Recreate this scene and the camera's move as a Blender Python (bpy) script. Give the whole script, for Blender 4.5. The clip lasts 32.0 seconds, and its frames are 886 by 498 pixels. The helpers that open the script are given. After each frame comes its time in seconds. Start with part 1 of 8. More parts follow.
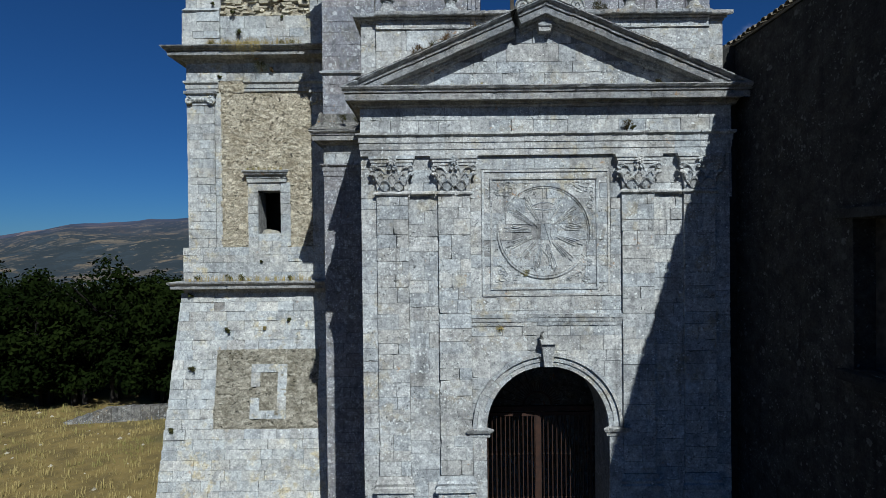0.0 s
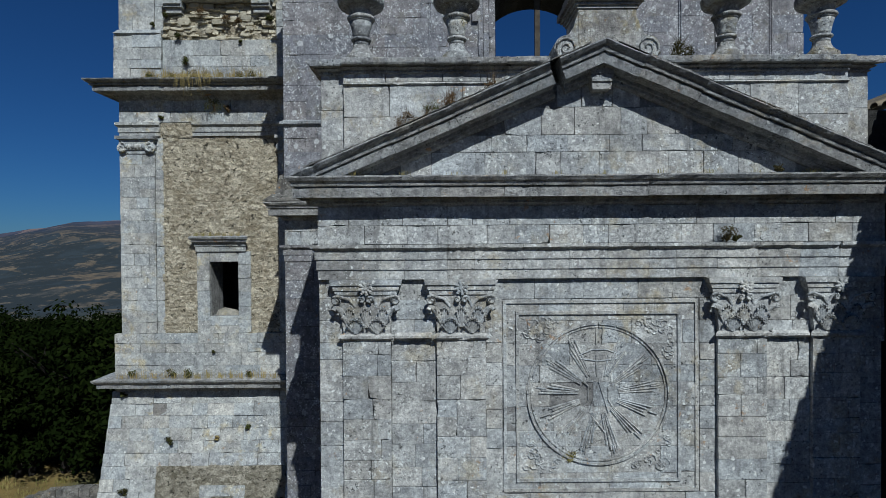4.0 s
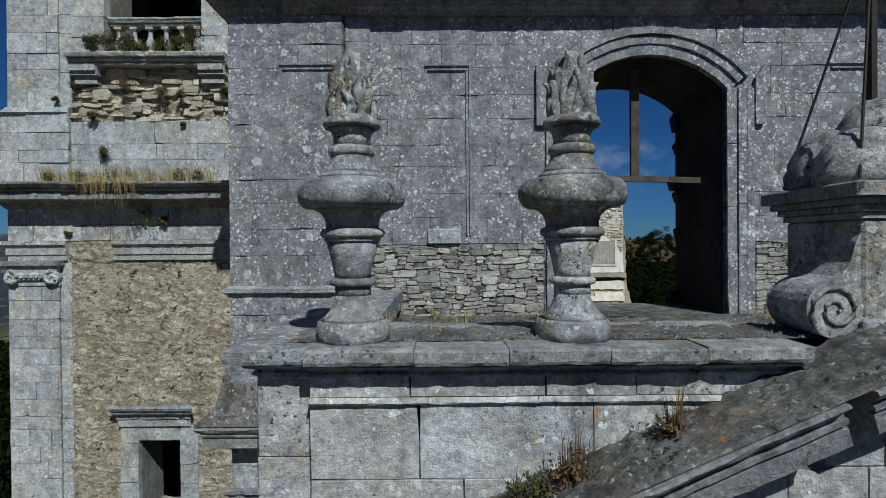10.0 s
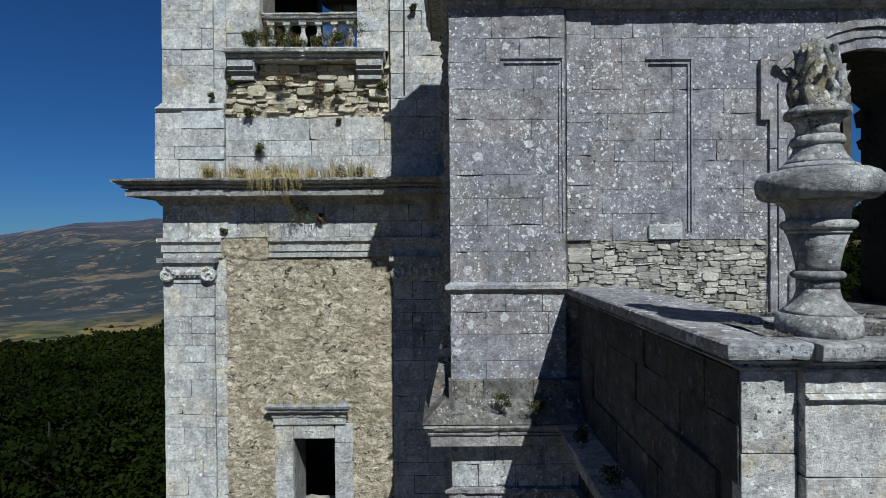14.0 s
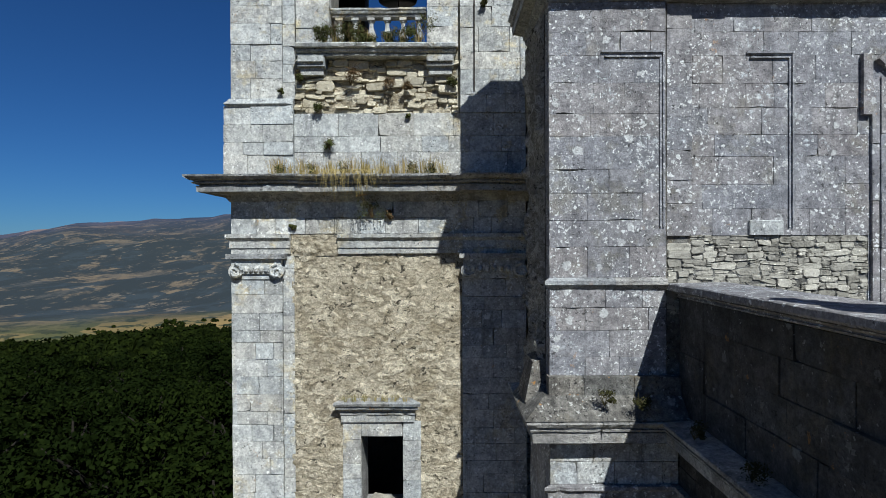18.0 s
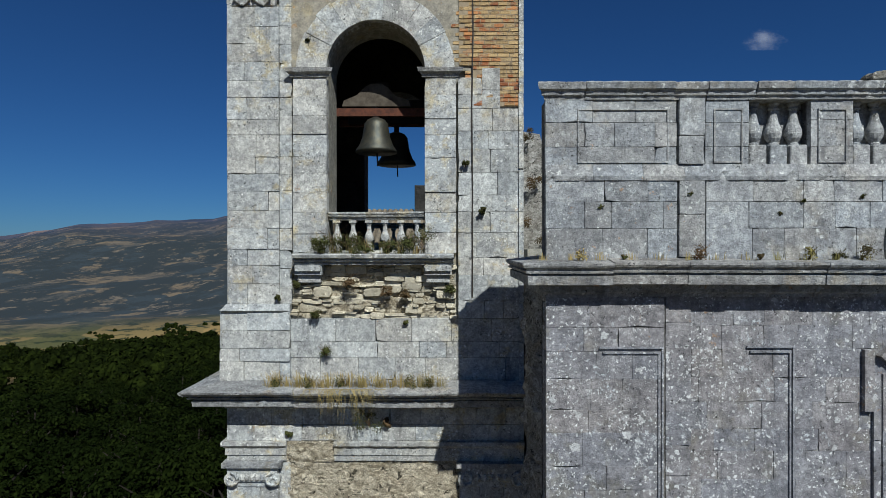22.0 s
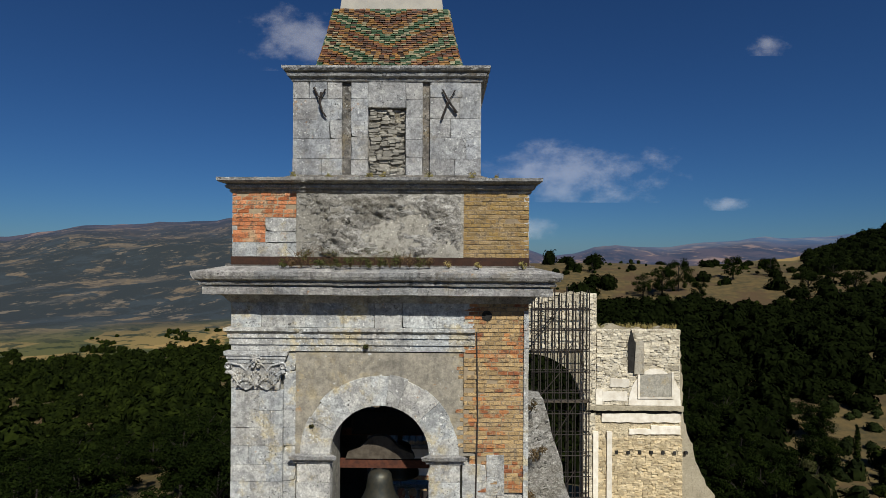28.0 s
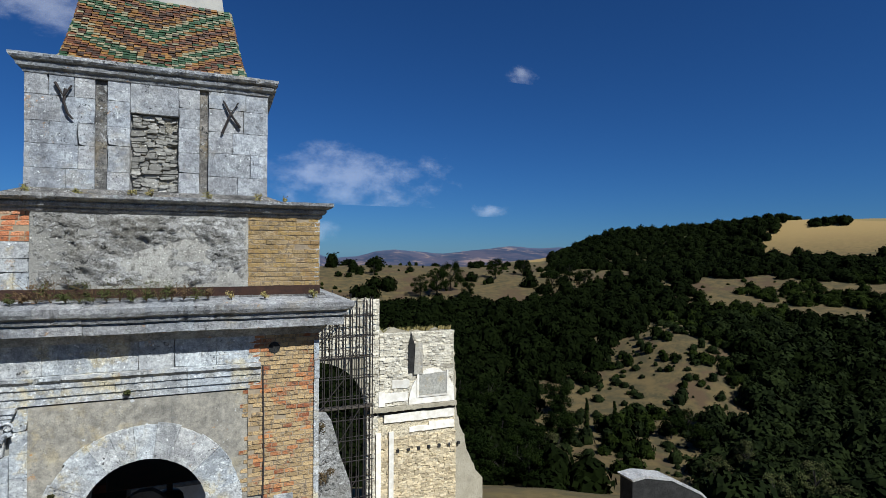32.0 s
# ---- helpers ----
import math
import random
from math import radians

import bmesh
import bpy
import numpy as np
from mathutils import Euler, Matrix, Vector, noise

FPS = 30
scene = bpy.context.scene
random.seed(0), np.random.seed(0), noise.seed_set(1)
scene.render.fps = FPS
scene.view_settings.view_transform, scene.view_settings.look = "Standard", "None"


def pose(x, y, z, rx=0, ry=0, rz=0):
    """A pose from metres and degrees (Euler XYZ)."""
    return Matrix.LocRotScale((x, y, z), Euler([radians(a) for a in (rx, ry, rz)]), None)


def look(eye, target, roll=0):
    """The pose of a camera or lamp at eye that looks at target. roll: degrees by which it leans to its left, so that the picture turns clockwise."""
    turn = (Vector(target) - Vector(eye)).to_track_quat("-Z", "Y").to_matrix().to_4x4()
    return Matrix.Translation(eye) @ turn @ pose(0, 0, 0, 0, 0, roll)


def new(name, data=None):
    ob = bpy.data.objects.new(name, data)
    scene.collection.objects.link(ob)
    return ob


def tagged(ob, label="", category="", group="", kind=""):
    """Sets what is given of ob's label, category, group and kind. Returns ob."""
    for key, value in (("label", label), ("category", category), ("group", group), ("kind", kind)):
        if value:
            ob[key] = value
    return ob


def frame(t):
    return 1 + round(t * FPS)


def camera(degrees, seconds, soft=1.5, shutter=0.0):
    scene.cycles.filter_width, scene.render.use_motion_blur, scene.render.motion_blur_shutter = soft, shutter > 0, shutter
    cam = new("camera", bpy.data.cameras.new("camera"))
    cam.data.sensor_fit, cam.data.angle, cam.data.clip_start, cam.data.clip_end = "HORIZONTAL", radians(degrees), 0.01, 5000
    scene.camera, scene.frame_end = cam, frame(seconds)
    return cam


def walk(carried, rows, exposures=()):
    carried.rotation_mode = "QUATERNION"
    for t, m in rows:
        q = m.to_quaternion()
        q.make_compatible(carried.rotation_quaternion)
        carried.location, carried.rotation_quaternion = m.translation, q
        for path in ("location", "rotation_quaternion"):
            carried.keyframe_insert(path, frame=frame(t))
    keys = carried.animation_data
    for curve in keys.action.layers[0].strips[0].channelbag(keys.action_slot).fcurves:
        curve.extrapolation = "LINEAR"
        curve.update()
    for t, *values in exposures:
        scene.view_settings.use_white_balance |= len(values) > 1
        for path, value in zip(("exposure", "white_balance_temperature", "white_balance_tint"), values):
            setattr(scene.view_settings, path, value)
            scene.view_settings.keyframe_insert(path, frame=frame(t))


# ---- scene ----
cam = camera(78.08, 32.0, soft=0.5)
# seconds, eye, target, lean
PATH = [
    (0, (0.419, -2.573, 7.904), (0.434, 1.427, 7.873), -0.64),
    (0.5, (0.421, -2.048, 8.226), (0.436, 1.951, 8.198), -0.56),
    (1, (0.406, -1.508, 8.545), (0.423, 2.492, 8.521), -0.46),
    (1.5, (0.388, -0.941, 8.865), (0.406, 3.059, 8.844), -0.39),
    (2, (0.383, -0.348, 9.201), (0.401, 3.652, 9.179), -0.37),
    (2.5, (0.392, 0.255, 9.555), (0.409, 4.255, 9.527), -0.43),
    (4.5, (0.473, 2.541, 10.961), (0.476, 6.541, 10.921), -0.42),
    (5, (0.453, 3.065, 11.330), (0.457, 7.065, 11.288), -0.41),
    (5.5, (0.440, 3.587, 11.730), (0.446, 7.586, 11.689), -0.41),
    (6, (0.432, 4.128, 12.172), (0.441, 8.127, 12.137), -0.38),
    (6.5, (0.423, 4.680, 12.673), (0.435, 8.680, 12.642), -0.35),
    (7, (0.401, 5.224, 13.206), (0.417, 9.224, 13.177), -0.36),
    (7.5, (0.359, 5.761, 13.689), (0.381, 9.760, 13.664), -0.42),
    (8, (0.290, 6.283, 14.014), (0.312, 10.283, 13.988), -0.53),
    (8.5, (0.182, 6.723, 14.155), (0.202, 10.723, 14.121), -0.62),
    (9, (0.076, 6.992, 14.204), (0.095, 10.992, 14.168), -0.59),
    (9.5, (-0.026, 7.107, 14.234), (-0.008, 11.106, 14.200), -0.51),
    (10, (-0.223, 7.160, 14.259), (-0.206, 11.160, 14.227), -0.43),
    (10.5, (-0.553, 7.195, 14.284), (-0.536, 11.195, 14.254), -0.35),
    (11, (-0.971, 7.203, 14.309), (-0.952, 11.203, 14.276), -0.30),
    (11.5, (-1.414, 7.201, 14.321), (-1.395, 11.201, 14.286), -0.29),
    (12, (-1.826, 7.218, 14.316), (-1.812, 11.218, 14.281), -0.27),
    (12.5, (-2.209, 7.244, 14.297), (-2.202, 11.244, 14.265), -0.28),
    (13, (-2.610, 7.258, 14.276), (-2.609, 11.257, 14.245), -0.33),
    (13.5, (-3.051, 7.258, 14.257), (-3.053, 11.258, 14.225), -0.38),
    (14, (-3.501, 7.261, 14.229), (-3.504, 11.261, 14.194), -0.43),
    (14.5, (-3.926, 7.267, 14.182), (-3.932, 11.267, 14.147), -0.43),
    (15, (-4.309, 7.253, 14.126), (-4.316, 11.253, 14.093), -0.37),
    (15.5, (-4.651, 7.216, 14.074), (-4.658, 11.216, 14.041), -0.35),
    (17.5, (-4.988, 7.296, 13.794), (-4.998, 11.296, 13.767), -0.24),
    (18, (-4.947, 7.332, 14.149), (-4.958, 11.332, 14.121), -0.27),
    (18.5, (-4.928, 7.351, 14.611), (-4.941, 11.351, 14.582), -0.30),
    (19, (-4.953, 7.359, 15.133), (-4.968, 11.359, 15.104), -0.31),
    (19.5, (-4.996, 7.371, 15.685), (-5.010, 11.371, 15.656), -0.31),
    (20, (-5.006, 7.386, 16.267), (-5.022, 11.386, 16.238), -0.31),
    (20.5, (-4.995, 7.393, 16.836), (-5.013, 11.393, 16.810), -0.26),
    (21, (-4.972, 7.406, 17.384), (-4.992, 11.406, 17.363), -0.18),
    (21.5, (-4.916, 7.433, 17.918), (-4.937, 11.433, 17.901), -0.10),
    (22, (-4.858, 7.439, 18.453), (-4.879, 11.439, 18.438), -0.06),
    (22.5, (-4.830, 7.401, 19.046), (-4.852, 11.401, 19.031), -0.05),
    (23, (-4.818, 7.335, 19.722), (-4.840, 11.335, 19.704), -0.07),
    (23.5, (-4.818, 7.254, 20.426), (-4.842, 11.254, 20.407), -0.08),
    (24, (-4.829, 7.191, 21.116), (-4.856, 11.191, 21.097), -0.08),
    (24.5, (-4.846, 7.224, 21.797), (-4.874, 11.224, 21.777), -0.11),
    (25, (-4.872, 7.354, 22.444), (-4.901, 11.354, 22.421), -0.13),
    (25.5, (-4.896, 7.502, 23.014), (-4.925, 11.502, 22.996), 0.01),
    (27.5, (-4.922, 7.476, 25.910), (-4.956, 11.476, 25.908), 0.25),
    (28, (-4.919, 7.489, 26.477), (-4.956, 11.488, 26.478), 0.32),
    (28.5, (-4.915, 7.473, 26.833), (-4.956, 11.473, 26.836), 0.35),
    (29, (-4.929, 7.434, 26.899), (-5.372, 11.409, 26.898), 0.42),
    (29.5, (-4.944, 7.459, 26.953), (-5.574, 11.409, 26.948), 0.49),
    (30, (-4.952, 7.495, 26.972), (-5.253, 11.483, 26.971), 0.51),
    (30.5, (-4.957, 7.551, 26.955), (-4.780, 11.547, 26.968), 0.44),
    (31, (-5.030, 7.633, 26.965), (-4.389, 11.581, 26.980), 0.42),
    (31.5, (-5.096, 7.636, 26.963), (-4.075, 11.503, 26.979), 0.33),
    (32, (-5.063, 7.688, 26.975), (-3.564, 11.397, 26.999), 0.31),
]
EXPOSURES = [(0.0, 0.1, 5750, 5), (2.0, 0.0, 5750, 5), (5.0, -0.32, 5750, 5), (9.5, -0.3, 5800, 5), (12.0, -0.24, 5850, 5), (13.0, -0.12, 5850, 5), (14.0, 0.15, 5900, 6), (15.0, 0.28, 5950, 6), (18.0, 0.36, 6000, 6), (20.0, 0.22, 6050, 6), (23.0, 0.05, 6100, 6), (24.0, 0.02, 6350, 7), (25.0, 0.0, 6500, 8), (28.0, 0.12, 6650, 9), (30.0, 0.12, 6800, 9), (31.0, 0.12, 6500, 9), (32.0, 0.4, 5800, 8)]
walk(cam, [(t, look(eye, target, roll)) for t, eye, target, roll in PATH], exposures=EXPOSURES)

# ---- light ----
SUN_WAY = Vector((-0.35, 1.0, -1.1)).normalized()      # the way the sunlight travels
world = bpy.data.worlds.new("sky")
scene.world = world
world.use_nodes = True
_wn = world.node_tree
_sky = _wn.nodes.new("ShaderNodeTexSky")
_sky.sky_type = "NISHITA"
_sky.sun_disc = False
_sky.sun_elevation = math.asin(-SUN_WAY.z)
_sky.sun_rotation = math.atan2(-SUN_WAY.x, -SUN_WAY.y)
_sky.altitude = 600
_sky.air_density, _sky.dust_density, _sky.ozone_density = 0.95, 0.08, 9.0
_bg = _wn.nodes["Background"]
_bg.inputs["Strength"].default_value = 0.03
_tint = _wn.nodes.new("ShaderNodeMix")
_tint.data_type, _tint.blend_type = "RGBA", "MULTIPLY"
_tint.inputs[0].default_value = 1.0
_tint.inputs[7].default_value = (0.58, 0.96, 1.34, 1.0)
_wn.links.new(_sky.outputs[0], _tint.inputs[6])
_wn.links.new(_tint.outputs[2], _bg.inputs["Color"])
sun = new("sun", bpy.data.lights.new("sun", "SUN"))
sun.data.energy, sun.data.angle, sun.data.color = 5.0, radians(0.5), (1.0, 0.965, 0.9)
sun.matrix_world = look((20, -40, 60), Vector((20, -40, 60)) + SUN_WAY)

# ---- materials ----
MATS = {}


class Nodes:
    """Short hand for a material's node tree."""

    def __init__(self, name, rough=0.9, metal=0.0):
        self.mat = bpy.data.materials.new(name)
        self.mat.use_nodes = True
        self.tree = self.mat.node_tree
        self.bsdf = self.tree.nodes["Principled BSDF"]
        self.bsdf.inputs["Roughness"].default_value = rough
        self.bsdf.inputs["Metallic"].default_value = metal
        self.bsdf.inputs["Specular IOR Level"].default_value = 0.25
        self.pos = self.tree.nodes.new("ShaderNodeNewGeometry").outputs["Position"]
        self.rand = self.tree.nodes.new("ShaderNodeObjectInfo").outputs["Random"]
        self.isle = self.tree.nodes.new("ShaderNodeNewGeometry").outputs["Random Per Island"]
        MATS[name] = self.mat

    def link(self, a, b):
        self.tree.links.new(a, b)

    def put(self, socket, value):
        if hasattr(value, "links"):
            self.link(value, socket)
        elif isinstance(value, (tuple, list)):
            socket.default_value = (*value, 1.0) if len(value) == 3 and len(socket.default_value) == 4 else value
        else:
            socket.default_value = value

    def scaled(self, sx, sy, sz):
        n = self.tree.nodes.new("ShaderNodeMapping")
        n.inputs["Scale"].default_value = (sx, sy, sz)
        self.link(self.pos, n.inputs["Vector"])
        return n.outputs[0]

    def noise(self, scale, detail=4.0, rough=0.55, vec=None, out=0):
        n = self.tree.nodes.new("ShaderNodeTexNoise")
        n.inputs["Scale"].default_value, n.inputs["Detail"].default_value, n.inputs["Roughness"].default_value = scale, detail, rough
        self.link(vec or self.pos, n.inputs["Vector"])
        return n.outputs[out]

    def voronoi(self, scale, vec=None, feature="F1", out="Distance"):
        n = self.tree.nodes.new("ShaderNodeTexVoronoi")
        n.feature = feature
        n.inputs["Scale"].default_value = scale
        self.link(vec or self.pos, n.inputs["Vector"])
        return n.outputs[out]

    def ramp(self, value, lo, hi, a=0.0, b=1.0):
        n = self.tree.nodes.new("ShaderNodeMapRange")
        n.interpolation_type = "SMOOTHSTEP"
        for key, v in (("Value", value), ("From Min", lo), ("From Max", hi), ("To Min", a), ("To Max", b)):
            self.put(n.inputs[key], v)
        return n.outputs[0]

    def math(self, op, a, b=0.0):
        n = self.tree.nodes.new("ShaderNodeMath")
        n.operation = op
        self.put(n.inputs[0], a), self.put(n.inputs[1], b)
        return n.outputs[0]

    def mix(self, fac, a, b, kind="MIX"):
        n = self.tree.nodes.new("ShaderNodeMix")
        n.data_type, n.blend_type = "RGBA", kind
        self.put(n.inputs[0], fac), self.put(n.inputs[6], a), self.put(n.inputs[7], b)
        return n.outputs[2]

    def warped(self, amount, scale):
        """Position pushed about by a noise, for ragged spots."""
        n = self.tree.nodes.new("ShaderNodeVectorMath")
        n.operation = "MULTIPLY_ADD"
        self.link(self.noise(scale, 2, out=1), n.inputs[0])
        n.inputs[1].default_value = (amount,) * 3
        self.link(self.pos, n.inputs[2])
        return n.outputs[0]

    def colour(self, value):
        self.put(self.bsdf.inputs["Base Color"], value)

    def bump(self, height, strength=0.5, distance=0.02):
        n = self.tree.nodes.new("ShaderNodeBump")
        n.inputs["Strength"].default_value, n.inputs["Distance"].default_value = strength, distance
        self.put(n.inputs["Height"], height)
        self.link(n.outputs[0], self.bsdf.inputs["Normal"])


def lichen_discs(n, base, where, size, amount, clump, tone, strength=0.85, largest=0.42):
    """Round lichen spots: a share of the cells carry one, each of its own size, thick in some places."""
    cell = n.tree.nodes.new("ShaderNodeTexVoronoi")
    cell.inputs["Scale"].default_value = size
    n.link(where, cell.inputs["Vector"])
    own = n.tree.nodes.new("ShaderNodeSeparateColor")
    n.link(cell.outputs["Color"], own.inputs[0])
    dense = n.math("MULTIPLY", n.ramp(n.noise(clump, 5, 0.7), 0.43, 0.66), amount)
    radius = n.math("MULTIPLY", n.ramp(own.outputs[1], 0.0, 1.0, 0.3, 1.0), largest)
    radius = n.math("MULTIPLY", radius, n.math("LESS_THAN", own.outputs[0], dense))
    disc = n.ramp(n.math("SUBTRACT", radius, cell.outputs["Distance"]), 0.0, 0.07)
    disc = n.math("MULTIPLY", disc, n.math("MULTIPLY", n.ramp(own.outputs[2], 0.0, 0.8, 0.45, 1.0), strength))
    return n.mix(disc, base, tone)


def stone_material(name, pale, mid, dark, spots=0.3, stain=0.5, warm=0.15, warm_tone=(0.5, 0.42, 0.25), orange=0.02, relief=0.6, white=(0.6, 0.61, 0.585), mottle=0.35, blocks=1.0, grain=1.0):
    """Weathered limestone: blotches, streaks, pale lichen discs, dark crust, a little orange lichen, pitted relief."""
    pale, mid, dark, warm_tone, white = [[v * 0.8 for v in c] for c in (pale, mid, [v * 0.85 for v in dark], warm_tone, white)]
    n = Nodes(name, 0.93)
    big, middle, fine = n.noise(0.55, 6, 0.65), n.noise(2.6, 7, 0.7), n.noise(22, 5, 0.75)
    streak = n.noise(1.0, 6, 0.65, n.scaled(3.2, 3.2, 0.3))
    base = n.mix(n.ramp(middle, 0.34, 0.64), mid, pale)
    # tint and tone change from block to block
    base = n.mix(1.0, base, n.mix(n.rand, (0.94, 0.97, 1.01), (1.05, 1.005, 0.96)), "MULTIPLY")
    other = n.math("FRACT", n.math("MULTIPLY", n.rand, 17.31))
    base = n.mix(1.0, base, n.mix(other, (1 - 0.16 * blocks,) * 3, (1 + 0.11 * blocks,) * 3), "MULTIPLY")
    warmth = n.math("MULTIPLY", n.ramp(n.noise(2.3, 6, 0.7), 0.5, 0.64), n.ramp(n.noise(0.5, 3), 0.4, 0.58))
    base = n.mix(n.math("MULTIPLY", warmth, min(0.9, warm * 3)), base, warm_tone)
    base = n.mix(n.math("MULTIPLY", n.ramp(big, 0.5, 0.7), stain * 0.6), base, dark)
    base = n.mix(n.math("MULTIPLY", n.ramp(streak, 0.54, 0.7), stain * 0.7), base, dark)
    # patches a hand to an arm across, bleached or grey
    base = n.mix(1.0, base, n.mix(n.ramp(n.noise(6.5, 7, 0.78), 0.36, 0.63), (0.72, 0.72, 0.73), (1.2, 1.2, 1.19)), "MULTIPLY")
    # black crust with a crisp edge
    crust = n.math("MULTIPLY", n.ramp(n.noise(11, 7, 0.78), 0.57, 0.6), n.ramp(n.noise(0.8, 4, 0.6), 0.44, 0.62))
    base = n.mix(n.math("MULTIPLY", crust, min(0.9, (0.75 * stain + 0.1) * grain)), base, [c * 0.5 for c in dark])
    # grey growth in specks a finger wide
    specks = n.math("MULTIPLY", n.ramp(n.noise(15, 6, 0.72), 0.56, 0.6), n.ramp(n.noise(1.3, 5, 0.65), 0.46, 0.62))
    base = n.mix(n.math("MULTIPLY", specks, mottle * grain), base, dark)
    ragged = n.warped(0.11, 15)
    # pale blooms of lichen with frayed outlines
    bloom = n.math("MULTIPLY", n.ramp(n.noise(9, 8, 0.8), 0.555, 0.6), n.ramp(n.noise(0.95, 4, 0.7), 0.5, 0.63))
    base = n.mix(n.math("MULTIPLY", bloom, min(0.85, 0.8 * spots)), base, [v * f for v, f in zip(white, (0.9, 0.95, 0.99))])
    base = lichen_discs(n, base, ragged, 5.5, 0.45 * spots, 0.7, [v * 0.85 for v in white], 0.75, 0.42)
    base = lichen_discs(n, base, ragged, 12.0, 0.7 * spots, 1.0, white, 0.95, 0.42)
    base = lichen_discs(n, base, ragged, 24.0, 0.85 * spots, 1.3, white, 0.95, 0.45)
    rust = n.math("MULTIPLY", n.ramp(n.noise(4.1, 6, 0.7), 0.64, 0.67), n.ramp(n.noise(0.6, 2), 0.5, 0.56))
    base = n.mix(n.math("MULTIPLY", rust, min(0.9, orange * 25)), base, (0.4, 0.2, 0.05))
    base = n.mix(1.0, base, n.mix(n.ramp(fine, 0.34, 0.66), (1 - 0.26 * grain,) * 3, (1 + 0.2 * grain,) * 3), "MULTIPLY")
    pits = n.math("MULTIPLY", n.ramp(n.noise(21, 4, 0.65), 0.61, 0.64), n.ramp(n.noise(1.7, 4), 0.47, 0.58))
    base = n.mix(n.math("MULTIPLY", pits, min(0.9, 0.85 * grain)), base, (0.03, 0.03, 0.03))
    n.colour(base)
    height = n.math("ADD", n.math("MULTIPLY", n.noise(8, 7, 0.74), 0.9), n.math("MULTIPLY", n.noise(38, 4, 0.75), 0.35))
    height = n.math("SUBTRACT", height, n.math("MULTIPLY", pits, 0.5))
    n.bump(height, min(1.0, relief * 1.15), 0.055)
    return n.mat


def rubble_material(name, pale, dark, tone, joined=False):
    n = Nodes(name, 0.95)
    c = n.mix(n.ramp(n.noise(1.4, 5, 0.65), 0.35, 0.68), pale, tone)
    c = n.mix(n.ramp(n.noise(7, 6, 0.7), 0.5, 0.68), c, dark)
    c = n.mix(n.math("MULTIPLY", n.ramp(n.noise(0.5, 3), 0.5, 0.65), 0.5), c, dark)
    c = n.mix(n.ramp(n.voronoi(11, n.warped(0.1, 8)), 0.2, 0.08), c, [min(1, v * 1.5) for v in pale])
    c = n.mix(1.0, c, n.mix(n.isle if joined else n.rand, (0.6, 0.59, 0.56), (1.18, 1.16, 1.1)), "MULTIPLY")
    c = n.mix(1.0, c, n.mix(n.noise(30, 4, 0.7), (0.7, 0.7, 0.7), (1.25, 1.25, 1.25)), "MULTIPLY")
    n.colour(c)
    n.bump(n.math("ADD", n.noise(5, 7, 0.72), n.math("MULTIPLY", n.noise(28, 4, 0.7), 0.5)), 0.9, 0.06)
    return n.mat


def lumpy_material(name, pale, tone, dark):
    """Rubble sunk in worn mortar: pale stone faces, darker mortar, black holes."""
    n = Nodes(name, 0.95)
    sq = n.tree.nodes.new("ShaderNodeVectorMath")
    sq.operation = "MULTIPLY"
    n.link(n.warped(0.3, 5), sq.inputs[0])
    sq.inputs[1].default_value = (1, 1, 1.9)
    flat_ = sq.outputs[0]
    c = n.mix(n.ramp(n.noise(1.0, 6, 0.72), 0.38, 0.62), tone, [0.5 * (u + v) for u, v in zip(tone, pale)])
    c = n.mix(n.math("MULTIPLY", n.ramp(n.noise(0.7, 5, 0.7), 0.5, 0.64), 0.6), c, [v * f for v, f in zip(tone, (0.74, 0.72, 0.66))])
    bare = n.math("MULTIPLY", n.ramp(n.noise(3.4, 5, 0.62, flat_), 0.49, 0.54), n.ramp(n.noise(0.9, 4, 0.65), 0.36, 0.6, 0.35, 1.0))
    c = n.mix(n.math("MULTIPLY", bare, 0.9), c, [min(0.9, v * 1.12) for v in pale])
    c = n.mix(1.0, c, n.mix(n.ramp(n.noise(8, 6, 0.78, flat_), 0.38, 0.62), (0.62, 0.61, 0.59), (1.25, 1.25, 1.25)), "MULTIPLY")
    c = n.mix(1.0, c, n.mix(n.ramp(n.noise(34, 5, 0.8), 0.34, 0.66), (0.78, 0.77, 0.76), (1.18, 1.18, 1.18)), "MULTIPLY")
    hole = n.math("MULTIPLY", n.ramp(n.noise(6.0, 5, 0.68, flat_), 0.585, 0.615), n.ramp(n.noise(1.3, 4), 0.4, 0.53))
    c = n.mix(n.math("MULTIPLY", hole, 0.9), c, [v * 0.45 for v in dark])
    n.colour(c)
    high = n.math("ADD", n.noise(6.5, 7, 0.75, flat_), n.math("MULTIPLY", bare, 0.22))
    high = n.math("ADD", high, n.math("MULTIPLY", n.noise(30, 4, 0.75), 0.4))
    n.bump(n.math("SUBTRACT", high, n.math("MULTIPLY", hole, 0.9)), 1.0, 0.1)
    return n.mat


def plain_material(name, a, b, scale=6.0, rough=0.85, metal=0.0, relief=0.25, vary=True):
    n = Nodes(name, rough, metal)
    c = n.mix(n.ramp(n.noise(scale, 5, 0.65), 0.32, 0.68), a, b)
    if vary:
        c = n.mix(1.0, c, n.mix(n.rand, (0.75, 0.75, 0.75), (1.15, 1.15, 1.15)), "MULTIPLY")
    n.colour(c)
    n.bump(n.noise(scale * 6, 5, 0.7), relief, 0.02)
    return n.mat


